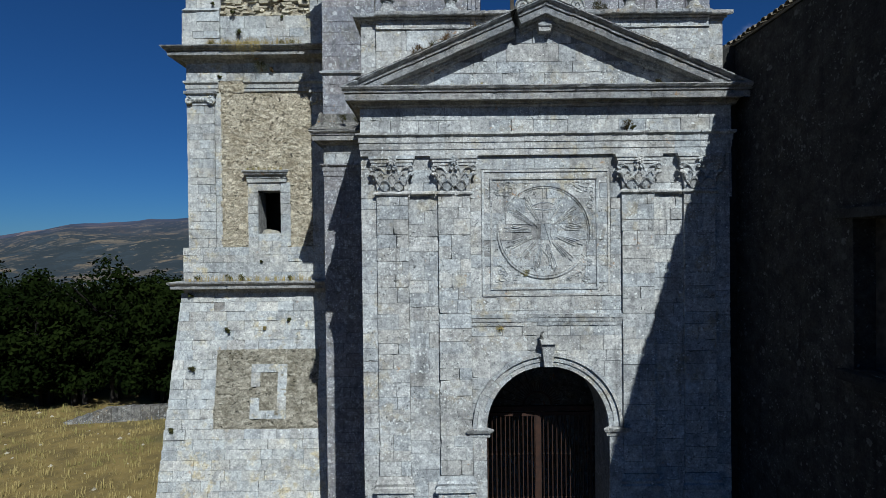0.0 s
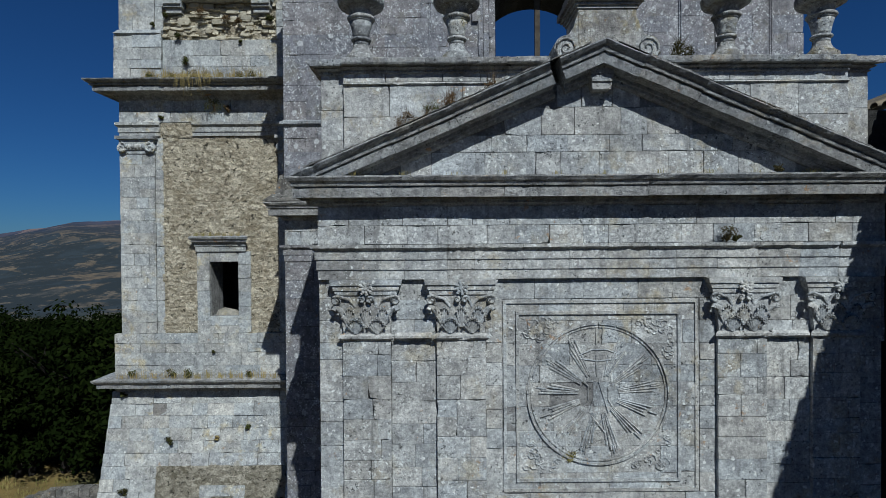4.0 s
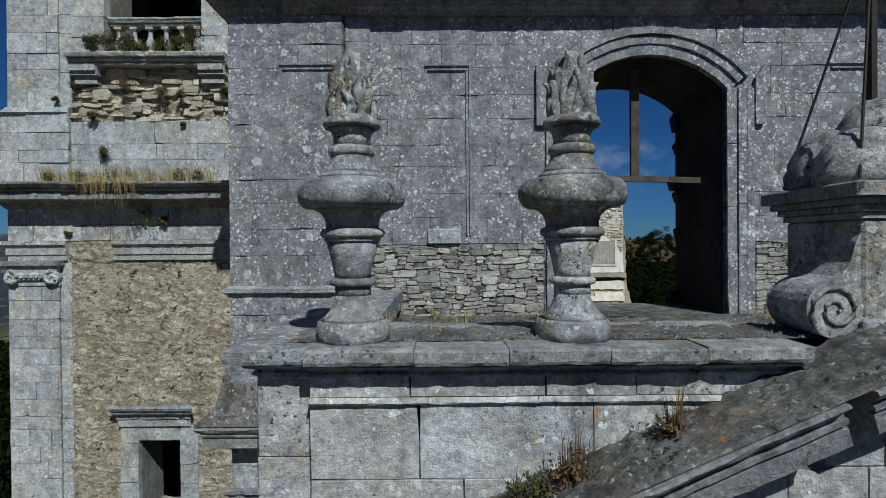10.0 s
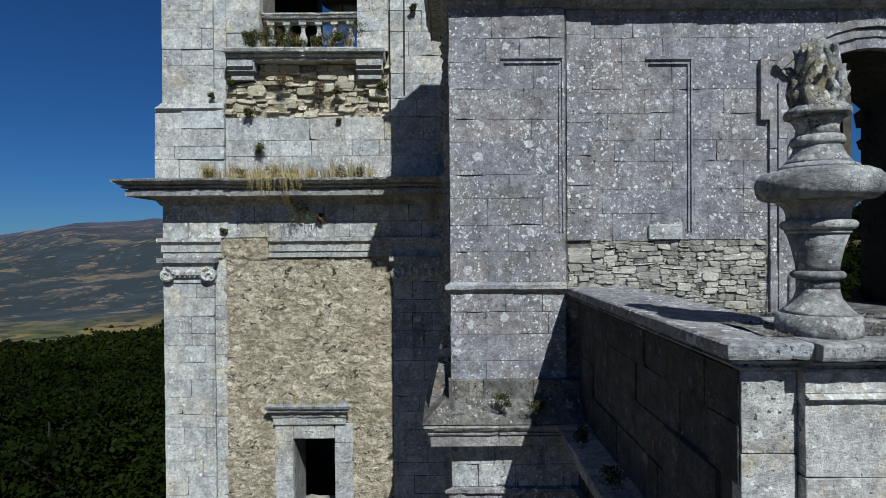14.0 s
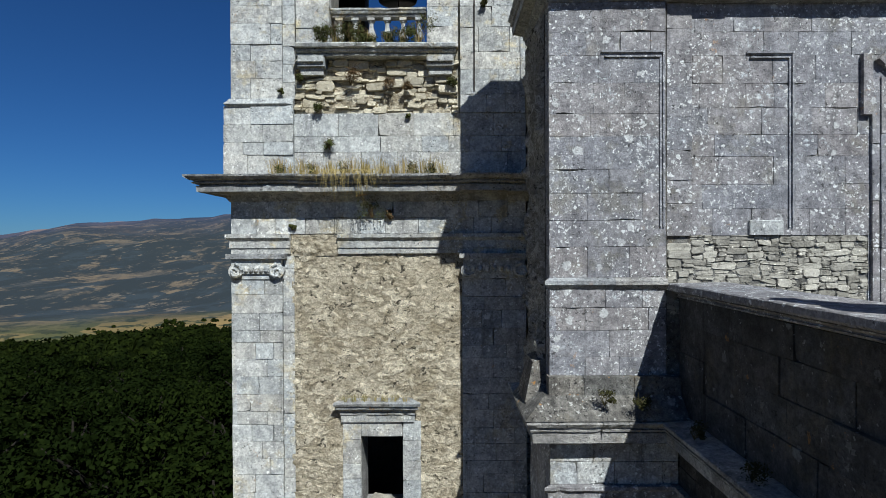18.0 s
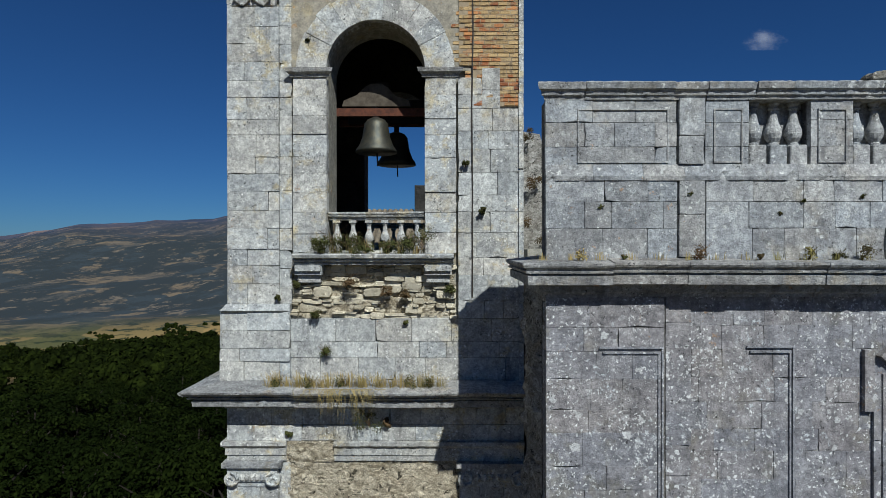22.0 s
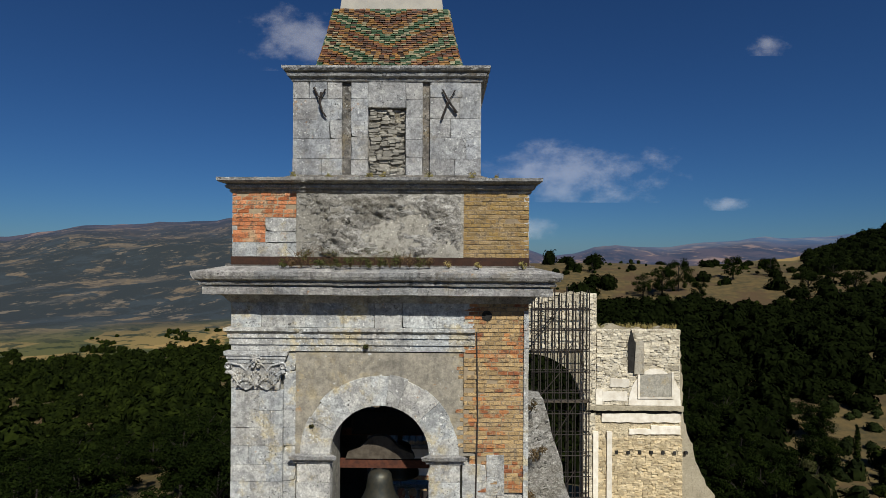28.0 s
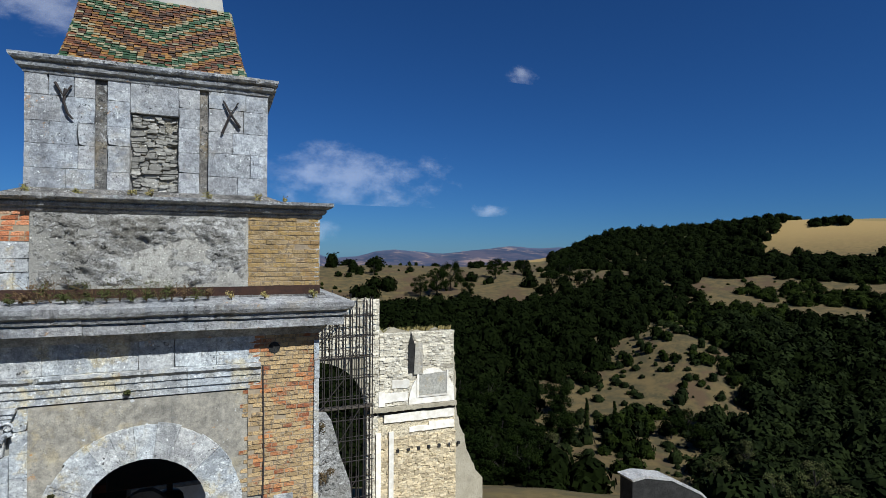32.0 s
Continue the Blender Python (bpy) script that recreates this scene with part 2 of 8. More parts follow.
def foliage_material(name, a, b, c):
    n = Nodes(name, 0.85)
    n.bsdf.inputs["Specular IOR Level"].default_value = 0.02
    col = n.mix(n.ramp(n.isle, 0.0, 1.0, 0.15, 0.85), a, b)
    col = n.mix(n.ramp(n.noise(0.22, 3), 0.4, 0.62), col, c)
    n.colour(n.mix(n.math("MULTIPLY", n.rand, 0.4), col, c))
    return n.mat


def brick_material(name, a, b, c, share=0.5):
    """Old bricks: some red, some weathered tan, smeared with mortar and soot."""
    n = Nodes(name, 0.92)
    where = n.math("ADD", n.ramp(n.noise(1.1, 4, 0.6), 0.36, 0.62), n.math("MULTIPLY", n.math("SUBTRACT", n.rand, 0.5), 0.9))
    other = n.math("FRACT", n.math("MULTIPLY", n.rand, 23.7))
    col = n.mix(n.ramp(where, 1.1 - share, 1.3 - share), c, n.mix(other, a, b))
    col = n.mix(1.0, col, n.mix(other, (0.7, 0.68, 0.66), (1.2, 1.18, 1.15)), "MULTIPLY")
    col = n.mix(n.math("MULTIPLY", n.ramp(n.noise(5, 6, 0.75), 0.52, 0.6), 0.6), col, (0.38, 0.29, 0.17))
    col = n.mix(n.math("MULTIPLY", n.ramp(n.noise(9, 5, 0.7), 0.53, 0.62), 0.7), col, (0.09, 0.075, 0.06))
    n.colour(n.mix(1.0, col, n.mix(n.noise(40, 3), (0.7, 0.7, 0.7), (1.25, 1.25, 1.25)), "MULTIPLY"))
    n.bump(n.math("ADD", n.noise(35, 5, 0.7), n.noise(9, 4, 0.6)), 0.8, 0.03)
    return n.mat


stone_material("facade_stone", (0.63, 0.645, 0.63), (0.44, 0.45, 0.445), (0.13, 0.13, 0.13), 0.95, 0.75, 0.2, (0.5, 0.43, 0.28), 0.02, white=(0.84, 0.86, 0.83), mottle=0.5)
stone_material("grey_stone", (0.365, 0.365, 0.38), (0.255, 0.252, 0.27), (0.1, 0.1, 0.105), 1.9, 0.5, 0.12, (0.24, 0.22, 0.14), 0.015, white=(0.8, 0.82, 0.82), blocks=0.35, mottle=0.5, grain=0.9)
stone_material("tower_stone", (0.62, 0.635, 0.61), (0.45, 0.465, 0.46), (0.16, 0.16, 0.16), 0.7, 0.55, 0.3, (0.62, 0.54, 0.35), 0.018, white=(0.86, 0.87, 0.83), mottle=0.4)
stone_material("cornice_stone", (0.5, 0.505, 0.495), (0.34, 0.345, 0.345), (0.1, 0.1, 0.1), 0.6, 0.7, 0.16, (0.46, 0.39, 0.27), 0.025, 0.9, mottle=0.6)
stone_material("urn_stone", (0.62, 0.625, 0.6), (0.3, 0.3, 0.295), (0.05, 0.05, 0.05), 1.7, 0.8, 0.2, (0.36, 0.29, 0.11), 0.05, 0.9, mottle=0.8, white=(0.74, 0.75, 0.71))
stone_material("joint", (0.34, 0.335, 0.32), (0.25, 0.245, 0.235), (0.1, 0.1, 0.095), 0.2, 0.6, 0.05)
stone_material("crust_stone", (0.29, 0.28, 0.255), (0.13, 0.125, 0.115), (0.035, 0.034, 0.032), 0.9, 0.9, 0.25, (0.26, 0.21, 0.13), 0.03, 1.3, white=(0.55, 0.55, 0.52), mottle=0.95, grain=1.2)
# stained stone for the sunless left return, darkened to hold its shade
stone_material("shaded_side_stone", (0.13, 0.128, 0.122), (0.075, 0.073, 0.07), (0.025, 0.025, 0.024), 0.3, 0.8, 0.12, (0.14, 0.12, 0.07), 0.02, 1.0, white=(0.3, 0.3, 0.29))
stone_material("grey_joint", (0.2, 0.2, 0.2), (0.15, 0.15, 0.15), (0.08, 0.08, 0.08), 0.3, 0.5, 0.05)
rubble_material("rubble", (0.5, 0.49, 0.45), (0.17, 0.165, 0.15), (0.35, 0.34, 0.31))
rubble_material("ruin_rubble", (0.56, 0.51, 0.4), (0.27, 0.24, 0.18), (0.46, 0.42, 0.32))
rubble_material("ruin_stones", (0.72, 0.68, 0.58), (0.4, 0.36, 0.28), (0.6, 0.55, 0.44), True)
rubble_material("ruin_stones_tan", (0.7, 0.6, 0.42), (0.42, 0.34, 0.22), (0.58, 0.48, 0.31), True)
lumpy_material("tan_lumps", (0.63, 0.575, 0.45), (0.42, 0.365, 0.265), (0.11, 0.1, 0.075))
rubble_material("cream_rubble", (0.68, 0.64, 0.53), (0.26, 0.23, 0.17), (0.52, 0.47, 0.36))
lumpy_material("panel_lumps", (0.46, 0.43, 0.355), (0.26, 0.24, 0.185), (0.06, 0.06, 0.05))
lumpy_material("grey_lumps", (0.46, 0.455, 0.43), (0.3, 0.29, 0.26), (0.09, 0.09, 0.08))
stone_material("parapet_stone", (0.48, 0.5, 0.505), (0.33, 0.345, 0.36), (0.14, 0.14, 0.15), 0.7, 0.45, 0.12, (0.42, 0.37, 0.27), 0.02, white=(0.7, 0.72, 0.7), mottle=0.4)
lumpy_material("ruin_face", (0.74, 0.7, 0.6), (0.58, 0.53, 0.42), (0.2, 0.18, 0.14))
lumpy_material("ruin_face_tan", (0.72, 0.64, 0.46), (0.62, 0.53, 0.36), (0.26, 0.22, 0.15))
# near-black: paints shade into reveals and hollows, also serves plain dark parts
rubble_material("shade_and_dark_plaster", (0.05, 0.049, 0.048), (0.014, 0.014, 0.014), (0.024, 0.024, 0.023))
stone_material("plaster", (0.44, 0.42, 0.35), (0.34, 0.325, 0.275), (0.2, 0.19, 0.165), 0.15, 0.7, 0.2, (0.46, 0.38, 0.22), 0.03, 0.35, grain=0.4, mottle=0.15)
# pale flecks and stains on plaster whose base is blackened to paint its shade
stone_material("shade_stained_plaster", (0.065, 0.064, 0.062), (0.03, 0.03, 0.03), (0.01, 0.01, 0.01), 0.6, 0.8, 0.1, (0.07, 0.055, 0.035), 0.0, 1.0, white=(0.2, 0.2, 0.195))
plain_material("white_plaster", (0.8, 0.77, 0.68), (0.62, 0.57, 0.47), 1.2, 0.9)
plain_material("mortar", (0.36, 0.29, 0.19), (0.24, 0.19, 0.13), 5.0, 0.95)
plain_material("concrete", (0.46, 0.44, 0.38), (0.38, 0.37, 0.33), 3.0, 0.9)
brick_material("brick", (0.34, 0.12, 0.055), (0.42, 0.2, 0.08), (0.42, 0.3, 0.15), 0.62)
brick_material("orange_brick", (0.5, 0.17, 0.07), (0.55, 0.24, 0.12), (0.5, 0.32, 0.2), 0.95)
brick_material("yellow_brick", (0.44, 0.31, 0.12), (0.2, 0.13, 0.06), (0.3, 0.22, 0.11), 0.8)
plain_material("iron", (0.022, 0.02, 0.02), (0.035, 0.027, 0.022), 8, 0.75, 0.0)
plain_material("gate_iron", (0.05, 0.024, 0.015), (0.028, 0.016, 0.012), 9, 0.85, 0.0)
plain_material("rust", (0.16, 0.06, 0.035), (0.08, 0.035, 0.025), 9, 0.8, 0.3)
plain_material("bronze", (0.05, 0.055, 0.05), (0.085, 0.08, 0.06), 7, 0.5, 0.7)
plain_material("old_wood", (0.05, 0.04, 0.03), (0.1, 0.085, 0.065), 5, 0.85)
for _n, _c in (("green", (0.03, 0.075, 0.032)), ("ochre", (0.26, 0.13, 0.032)), ("russet", (0.16, 0.06, 0.025)), ("cream", (0.3, 0.27, 0.16)), ("umber", (0.06, 0.032, 0.018))):
    plain_material("tile_" + _n, _c, [v * 0.6 for v in _c], 9, 0.55)
plain_material("roof_clay", (0.22, 0.18, 0.125), (0.12, 0.105, 0.08), 4, 0.9)
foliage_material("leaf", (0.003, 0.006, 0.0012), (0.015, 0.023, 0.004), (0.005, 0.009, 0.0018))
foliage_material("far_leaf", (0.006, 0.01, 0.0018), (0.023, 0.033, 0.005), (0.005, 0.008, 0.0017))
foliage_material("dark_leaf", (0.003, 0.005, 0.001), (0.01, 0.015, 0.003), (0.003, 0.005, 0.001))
foliage_material("thicket_leaf", (0.009, 0.014, 0.004), (0.022, 0.03, 0.008), (0.006, 0.009, 0.003))
foliage_material("shrub_leaf", (0.045, 0.058, 0.018), (0.1, 0.105, 0.038), (0.04, 0.04, 0.016))
foliage_material("dry_shrub", (0.17, 0.11, 0.055), (0.1, 0.06, 0.035), (0.07, 0.06, 0.03))
foliage_material("dry_grass", (0.46, 0.35, 0.16), (0.32, 0.25, 0.1), (0.22, 0.2, 0.07))
plain_material("bark", (0.012, 0.01, 0.008), (0.025, 0.021, 0.017), 8, 0.95)
# low base colour for the added slab that keeps ground bounce down
plain_material("bounce_cut", (0.05, 0.05, 0.05), (0.035, 0.035, 0.036), 3, 0.95)

# ---- tools for building ----
RND = random.Random(11)


class Mesh:
    """Collects faces; piece by piece."""

    def __init__(self):
        self.v, self.f = [], []

    def add(self, verts, faces):
        k = len(self.v)
        self.v += [tuple(p) for p in verts]
        self.f += [tuple(i + k for i in face) for face in faces]
        return self

    def hexa(self, p):
        """Eight corners: four below, four above, both counter-clockwise seen from above."""
        return self.add(p, [(3, 2, 1, 0), (4, 5, 6, 7), (0, 1, 5, 4), (1, 2, 6, 5), (2, 3, 7, 6), (3, 0, 4, 7)])

    def box(self, x0, x1, y0, y1, z0, z1):
        return self.hexa([(x0, y0, z0), (x1, y0, z0), (x1, y1, z0), (x0, y1, z0), (x0, y0, z1), (x1, y0, z1), (x1, y1, z1), (x0, y1, z1)])

    def bevelled(self, x0, x1, y0, y1, z0, z1, b=0.01):
        """A box with its upright and upper edges cut."""
        ring = [(x0 + b, y0), (x1 - b, y0), (x1, y0 + b), (x1, y1 - b), (x1 - b, y1), (x0 + b, y1), (x0, y1 - b), (x0, y0 + b)]
        top = [(min(max(x, x0 + b), x1 - b), min(max(y, y0 + b), y1 - b)) for x, y in ring]
        v = [(x, y, z0) for x, y in ring] + [(x, y, z1 - b) for x, y in ring] + [(x, y, z1) for x, y in ((x0 + b, y0 + b), (x1 - b, y0 + b), (x1 - b, y1 - b), (x0 + b, y1 - b))]
        f = [tuple(range(7, -1, -1)), (16, 17, 18, 19)] + [(i, (i + 1) % 8, 8 + (i + 1) % 8, 8 + i) for i in range(8)]
        f += [(8, 9, 17, 16), (9, 10, 17), (10, 11, 18, 17), (11, 12, 18), (12, 13, 19, 18), (13, 14, 19), (14, 15, 16, 19), (15, 8, 16)]
        return self.add(v, f)

    def prism(self, poly, place, d0, d1):
        """A polygon (u, w), counter-clockwise seen from outside, from depth d0 (back) to d1 (front)."""
        n = len(poly)
        v = [place(u, w, d0) for u, w in poly] + [place(u, w, d1) for u, w in poly]
        f = [tuple(range(n - 1, -1, -1)), tuple(range(n, 2 * n))] + [(i, (i + 1) % n, n + (i + 1) % n, n + i) for i in range(n)]
        return self.add(v, f)

    def lathe(self, profile, x, y, n=20, wobble=0.0):
        """Turned shape: (radius, z) from below to above."""
        v, f = [], []
        for k, (r, z) in enumerate(profile):
            for i in range(n):
                a = 2 * math.pi * i / n
                s = 1 + wobble * noise.noise((3 * math.cos(a), 3 * math.sin(a), z * 7 + x))
                v.append((x + r * s * math.cos(a), y + r * s * math.sin(a), z))
        for k in range(len(profile) - 1):
            f += [(k * n + i, k * n + (i + 1) % n, (k + 1) * n + (i + 1) % n, (k + 1) * n + i) for i in range(n)]
        f += [tuple(range(n - 1, -1, -1)), tuple((len(profile) - 1) * n + i for i in range(n))]
        return self.add(v, f)

    def tube(self, path, r, n=6, r1=None):
        pts = [Vector(p) for p in path]
        v, f = [], []
        for k, p in enumerate(pts):
            way = (pts[min(k + 1, len(pts) - 1)] - pts[max(k - 1, 0)]).normalized()
            a = way.cross((0, 0, 1) if abs(way.z) < 0.9 else (1, 0, 0)).normalized()
            b = way.cross(a)
            rr = r + ((r1 if r1 is not None else r) - r) * k / max(1, len(pts) - 1)
            v += [p + rr * (math.cos(2 * math.pi * i / n) * a + math.sin(2 * math.pi * i / n) * b) for i in range(n)]
        for k in range(len(pts) - 1):
            f += [(k * n + i, k * n + (i + 1) % n, (k + 1) * n + (i + 1) % n, (k + 1) * n + i) for i in range(n)]
        f += [tuple(range(n)), tuple((len(pts) - 1) * n + i for i in range(n - 1, -1, -1))]
        return self.add(v, f)

    def data(self, name, mat, smooth=False):
        me = bpy.data.meshes.new(name)
        me.from_pydata(self.v, [], self.f)
        me.materials.append(MATS[mat])
        if smooth:
            me.polygons.foreach_set("use_smooth", [True] * len(me.polygons))
        return me


def part(name, mesh, mat, parent=None, label="", smooth=False):
    """One mesh object, under a thing or a part."""
    ob = new(name, mesh.data(name, mat, smooth) if isinstance(mesh, Mesh) else mesh)
    if parent:
        ob.parent = parent
    if label:
        ob["label"] = label
    return ob


def thing(name, label, category, group="", kind="", at=(0, 0, 0)):
    ob = new(name)
    ob.location = at
    return tagged(ob, label, category, group, kind)


class Frame:
    """A wall's own axes: u along it, w up, d outwards."""

    def __init__(self, origin, u, out, lean=0.0):
        self.o, self.u, self.n = Vector(origin), Vector(u), Vector(out)
        self.w = Vector((0, 0, 1)) - self.n * lean

    def __call__(self, u, w, d=0.0):
        return self.o + self.u * u + self.w * w + self.n * d


def front(y, lean=0.0):
    return Frame((0, y, 0), (1, 0, 0), (0, -1, 0), lean)


def left_side(x, lean=0.0):
    return Frame((x, 0, 0), (0, -1, 0), (-1, 0, 0), lean)


def right_side(x, lean=0.0):
    return Frame((x, 0, 0), (0, 1, 0), (1, 0, 0), lean)


def back(y):
    return Frame((0, y, 0), (-1, 0, 0), (0, 1, 0))


def block(place, u0, u1, w0, w1, d, deep=0.1, cut=0.008, slack=0.004):
    """A dressed stone with worn, uneven edges, its face at depth d."""
    r = lambda q: RND.uniform(-q, q)
    pick = RND.random()
    slack, cut = slack * (0.25 if pick < 0.62 else 0.55 if pick < 0.94 else 1.2), cut * RND.uniform(0.2, 0.5)
    u0, u1, w0, w1 = u0 + slack, u1 - slack, w0 + slack, w1 - slack
    nu, nw = (3 if u1 - u0 > 0.45 else 2), (2 if w1 - w0 > 0.2 else 1)
    ring = [(u0 + (u1 - u0) * i / nu, w0, 0, 1, i) for i in range(nu)] + [(u1, w0 + (w1 - w0) * i / nw, -1, 0, i) for i in range(nw)]
    ring += [(u1 - (u1 - u0) * i / nu, w1, 0, -1, i) for i in range(nu)] + [(u0, w1 - (w1 - w0) * i / nw, 1, 0, i) for i in range(nw)]
    chip = RND.randrange(len(ring)) if RND.random() < 0.3 else -1
    wear = 0.3 * cut + 0.0008
    mu, mw = (u0 + u1) / 2, (w0 + w1) / 2
    outer, inner = [], []
    for k, (u, w, a, b, first) in enumerate(ring):
        nick = RND.uniform(0.008, 0.03) if k == chip else 0.0
        if first == 0:
            a, b = (1 if u < mu else -1), (1 if w < mw else -1)
            nick = max(nick, RND.uniform(0, 0.005))
        q = nick + RND.uniform(0, wear)
        e = cut * RND.uniform(0.7, 1.5) + (nick * 0.5)
        outer.append((u + a * q, w + b * q))
        inner.append((u + a * (q + e), w + b * (q + e)))
    tilt = (r(0.0018), r(0.0018))
    n = len(ring)
    v = [place(u, w, d - deep) for u, w in outer] + [place(u, w, d - cut * 0.9) for u, w in outer]
    v += [place(u, w, d + tilt[0] * (1 if u < mu else -1) + tilt[1] * (1 if w < mw else -1) + r(0.0012)) for u, w in inner]
    f = [(k + o, (k + 1) % n + o, (k + 1) % n + n + o, k + n + o) for o in (0, n) for k in range(n)] + [tuple(range(2 * n, 3 * n))]
    return Mesh().add(v, f)


def spans(u0, u1, w0, w1, voids):
    """What the voids leave of a course."""
    left = [(u0, u1)]
    for void in voids:
        gap = void(w0, w1)
        if gap:
            a, b = gap
            left = [s for lo, hi in left for s in ((lo, min(hi, a)), (max(lo, b), hi)) if s[1] - s[0] > 0.06]
    return left


def ashlar(parent, place, u0, u1, w0, w1, mat, course=0.34, length=0.75, d=0.0, voids=(), rough=0.003, name="stone", deep=0.1, cut=0.008, missing=0.0, slack=0.0038):
    """Courses of dressed stones, each a piece of its own."""
    n = max(1, round((w1 - w0) / course))
    cuts = [w0 + (w1 - w0) * (i + (RND.uniform(-0.14, 0.14) if 0 < i < n else 0)) / n for i in range(n + 1)]
    for a, b in zip(cuts, cuts[1:]):
        for lo, hi in spans(u0, u1, a, b, voids):
            u = lo
            while u < hi - 1e-4:
                e = u + length * RND.uniform(0.6, 1.4)
                if hi - e < 0.3 * length:
                    e = hi
                if RND.random() >= missing:
                    part(name, block(place, u, e, a, b, d + RND.gauss(0, rough), deep, cut, slack), mat, parent)
                u = e


def rough_stones(parent, place, u0, u1, w0, w1, mat, size=0.3, d=0.0, voids=(), jut=0.03, name="rubble_stone", joined=True, skip=0.03):
    """Rubble masonry: stones of many sizes fitted together without courses."""
    mesh, cu, cw = Mesh(), size * 0.24, size * 0.17
    nu, nw = max(1, round((u1 - u0) / cu)), max(1, round((w1 - w0) / cw))
    cu, cw = (u1 - u0) / nu, (w1 - w0) / nw
    bend = lambda u, w: (u + 0.05 * noise.noise((u * 3.1, w * 3.1, d)) + RND.uniform(-0.012, 0.012), w + 0.05 * noise.noise((u * 2.3, w * 2.3, d + 9)) + RND.uniform(-0.009, 0.009))
    free = [[True] * nu for _ in range(nw)]
    for j in range(nw):
        for i in range(nu):
            if not free[j][i]:
                continue
            if any((g := q(w0 + j * cw, w0 + (j + 1) * cw)) and g[0] < u0 + (i + 0.5) * cu < g[1] for q in voids):
                continue
            long, high = RND.choice((2, 3, 3, 4, 5, 6, 8)), RND.choice((1, 2, 2, 3, 3, 4))
            long = max(long, high)
            a = 0
            while a < long and i + a < nu and free[j][i + a]:
                a += 1
            high = max(1, min(high, int(a * 0.9)))
            b = 1
            while b < high and j + b < nw and all(free[j + b][i:i + a]):
                b += 1
            for y in range(j, j + b):
                for x in range(i, i + a):
                    free[y][x] = False
            if RND.random() < skip:
                continue
            ua, ub, wa, wb = u0 + i * cu, u0 + (i + a) * cu, w0 + j * cw, w0 + (j + b) * cw
            g, t, q = 0.003, RND.uniform(0.15, 0.35), RND.uniform(0.1, 0.3)
            lu, lw = ub - ua, wb - wa
            ring = [(ua + g + t * lu * 0.5, wa + g), (ub - g - q * lu * 0.5, wa + g), (ub - g, wa + g + t * lw), (ub - g, wb - g - q * lw), (ub - g - t * lu * 0.4, wb - g), (ua + g + q * lu * 0.5, wb - g), (ua + g, wb - g - t * lw), (ua + g, wa + g + q * lw)]
            ring = [bend(*e) for e in ring]
            mu, mw = sum(e[0] for e in ring) / 8, sum(e[1] for e in ring) / 8
            top, tip = RND.uniform(0, jut), (RND.uniform(-0.06, 0.06), RND.uniform(-0.1, 0.1))
            inner = [(mu + (x - mu) * 0.93, mw + (y - mw) * 0.89) for x, y in ring]
            v = [place(x, y, d - 0.08) for x, y in ring] + [place(x, y, d + top - 0.014) for x, y in ring] + [place(x, y, d + top + (x - mu) * tip[0] + (y - mw) * tip[1] + RND.uniform(-0.005, 0.005)) for x, y in inner]
            m = mesh if joined else Mesh()
            m.add(v, [(k + o, (k + 1) % 8 + o, (k + 1) % 8 + 8 + o, k + 8 + o) for o in (0, 8) for k in range(8)] + [tuple(range(16, 24))])
            if not joined:
                part(name, m, mat, parent)
    if joined and mesh.v:
        tagged(part(name, mesh, mat, parent), kind="stuff")


def moulding(parent, place, profile, u0, u1, mat, length=0.9, mitre=(0, 0), name="cornice_block", jitter=0.004, gap=0.002, missing=()):
    """A run of moulded blocks. profile: (out, up) from the wall below round the front to the wall above. mitre: 1 turns outwards, -1 inwards."""
    n = max(1, round((u1 - u0) / length))
    cuts = [u0 + (u1 - u0) * (i + (RND.uniform(-0.2, 0.2) if 0 < i < n else 0)) / n for i in range(n + 1)]
    for i, (a, b) in enumerate(zip(cuts, cuts[1:])):
        if i in missing:
            continue
        j, k = RND.uniform(-jitter, jitter), RND.uniform(-jitter, jitter) * 0.7
        most, high = max(d for d, _ in profile), max(w for _, w in profile)
        m, s, cuts_in = Mesh(), len(profile), 9
        bite = RND.randrange(cuts_in + 1) if RND.random() < 0.3 else -1
        rings = []
        for c in range(cuts_in + 1):
            t = c / cuts_in
            ring = []
            for q, (d, w) in enumerate(profile):
                u_lo = a - d * mitre[0] if i == 0 else a + gap
                u_hi = b + d * mitre[1] if i == n - 1 else b - gap
                u = u_lo + (u_hi - u_lo) * t
                worn, sunk = 0.0, 0.0
                if d > 0.02:
                    worn = RND.uniform(-0.006, 0.004) - (0.03 * max(0.0, noise.noise((u * 11.0, w * 9.0, d * 7.0 + n)) - 0.15) if d > 0.4 * most else 0)
                    if c == bite and d > 0.75 * most:
                        worn -= RND.uniform(0.015, 0.05)
                    if w > high - 0.12 and d > 0.4 * most:
                        sunk = RND.uniform(0, 0.008)
                ring.append((u, w + k - sunk, max(-0.3, d + j + worn) if d > 0 else d))
            rings.append(ring)
        for ring in rings:
            m.v += [tuple(place(*p)) for p in ring]
        m.f = [tuple(range(s)), tuple(range(cuts_in * s + s - 1, cuts_in * s - 1, -1))]
        for c in range(cuts_in):
            m.f += [(c * s + x, (c + 1) * s + x, (c + 1) * s + (x + 1) % s, c * s + (x + 1) % s) for x in range(s)]
        part(name, m, mat, parent)


def arc(cu, cw, r, a0, a1, n):
    return [(cu + r * math.cos(radians(a0 + (a1 - a0) * i / n)), cw + r * math.sin(radians(a0 + (a1 - a0) * i / n))) for i in range(n + 1)]


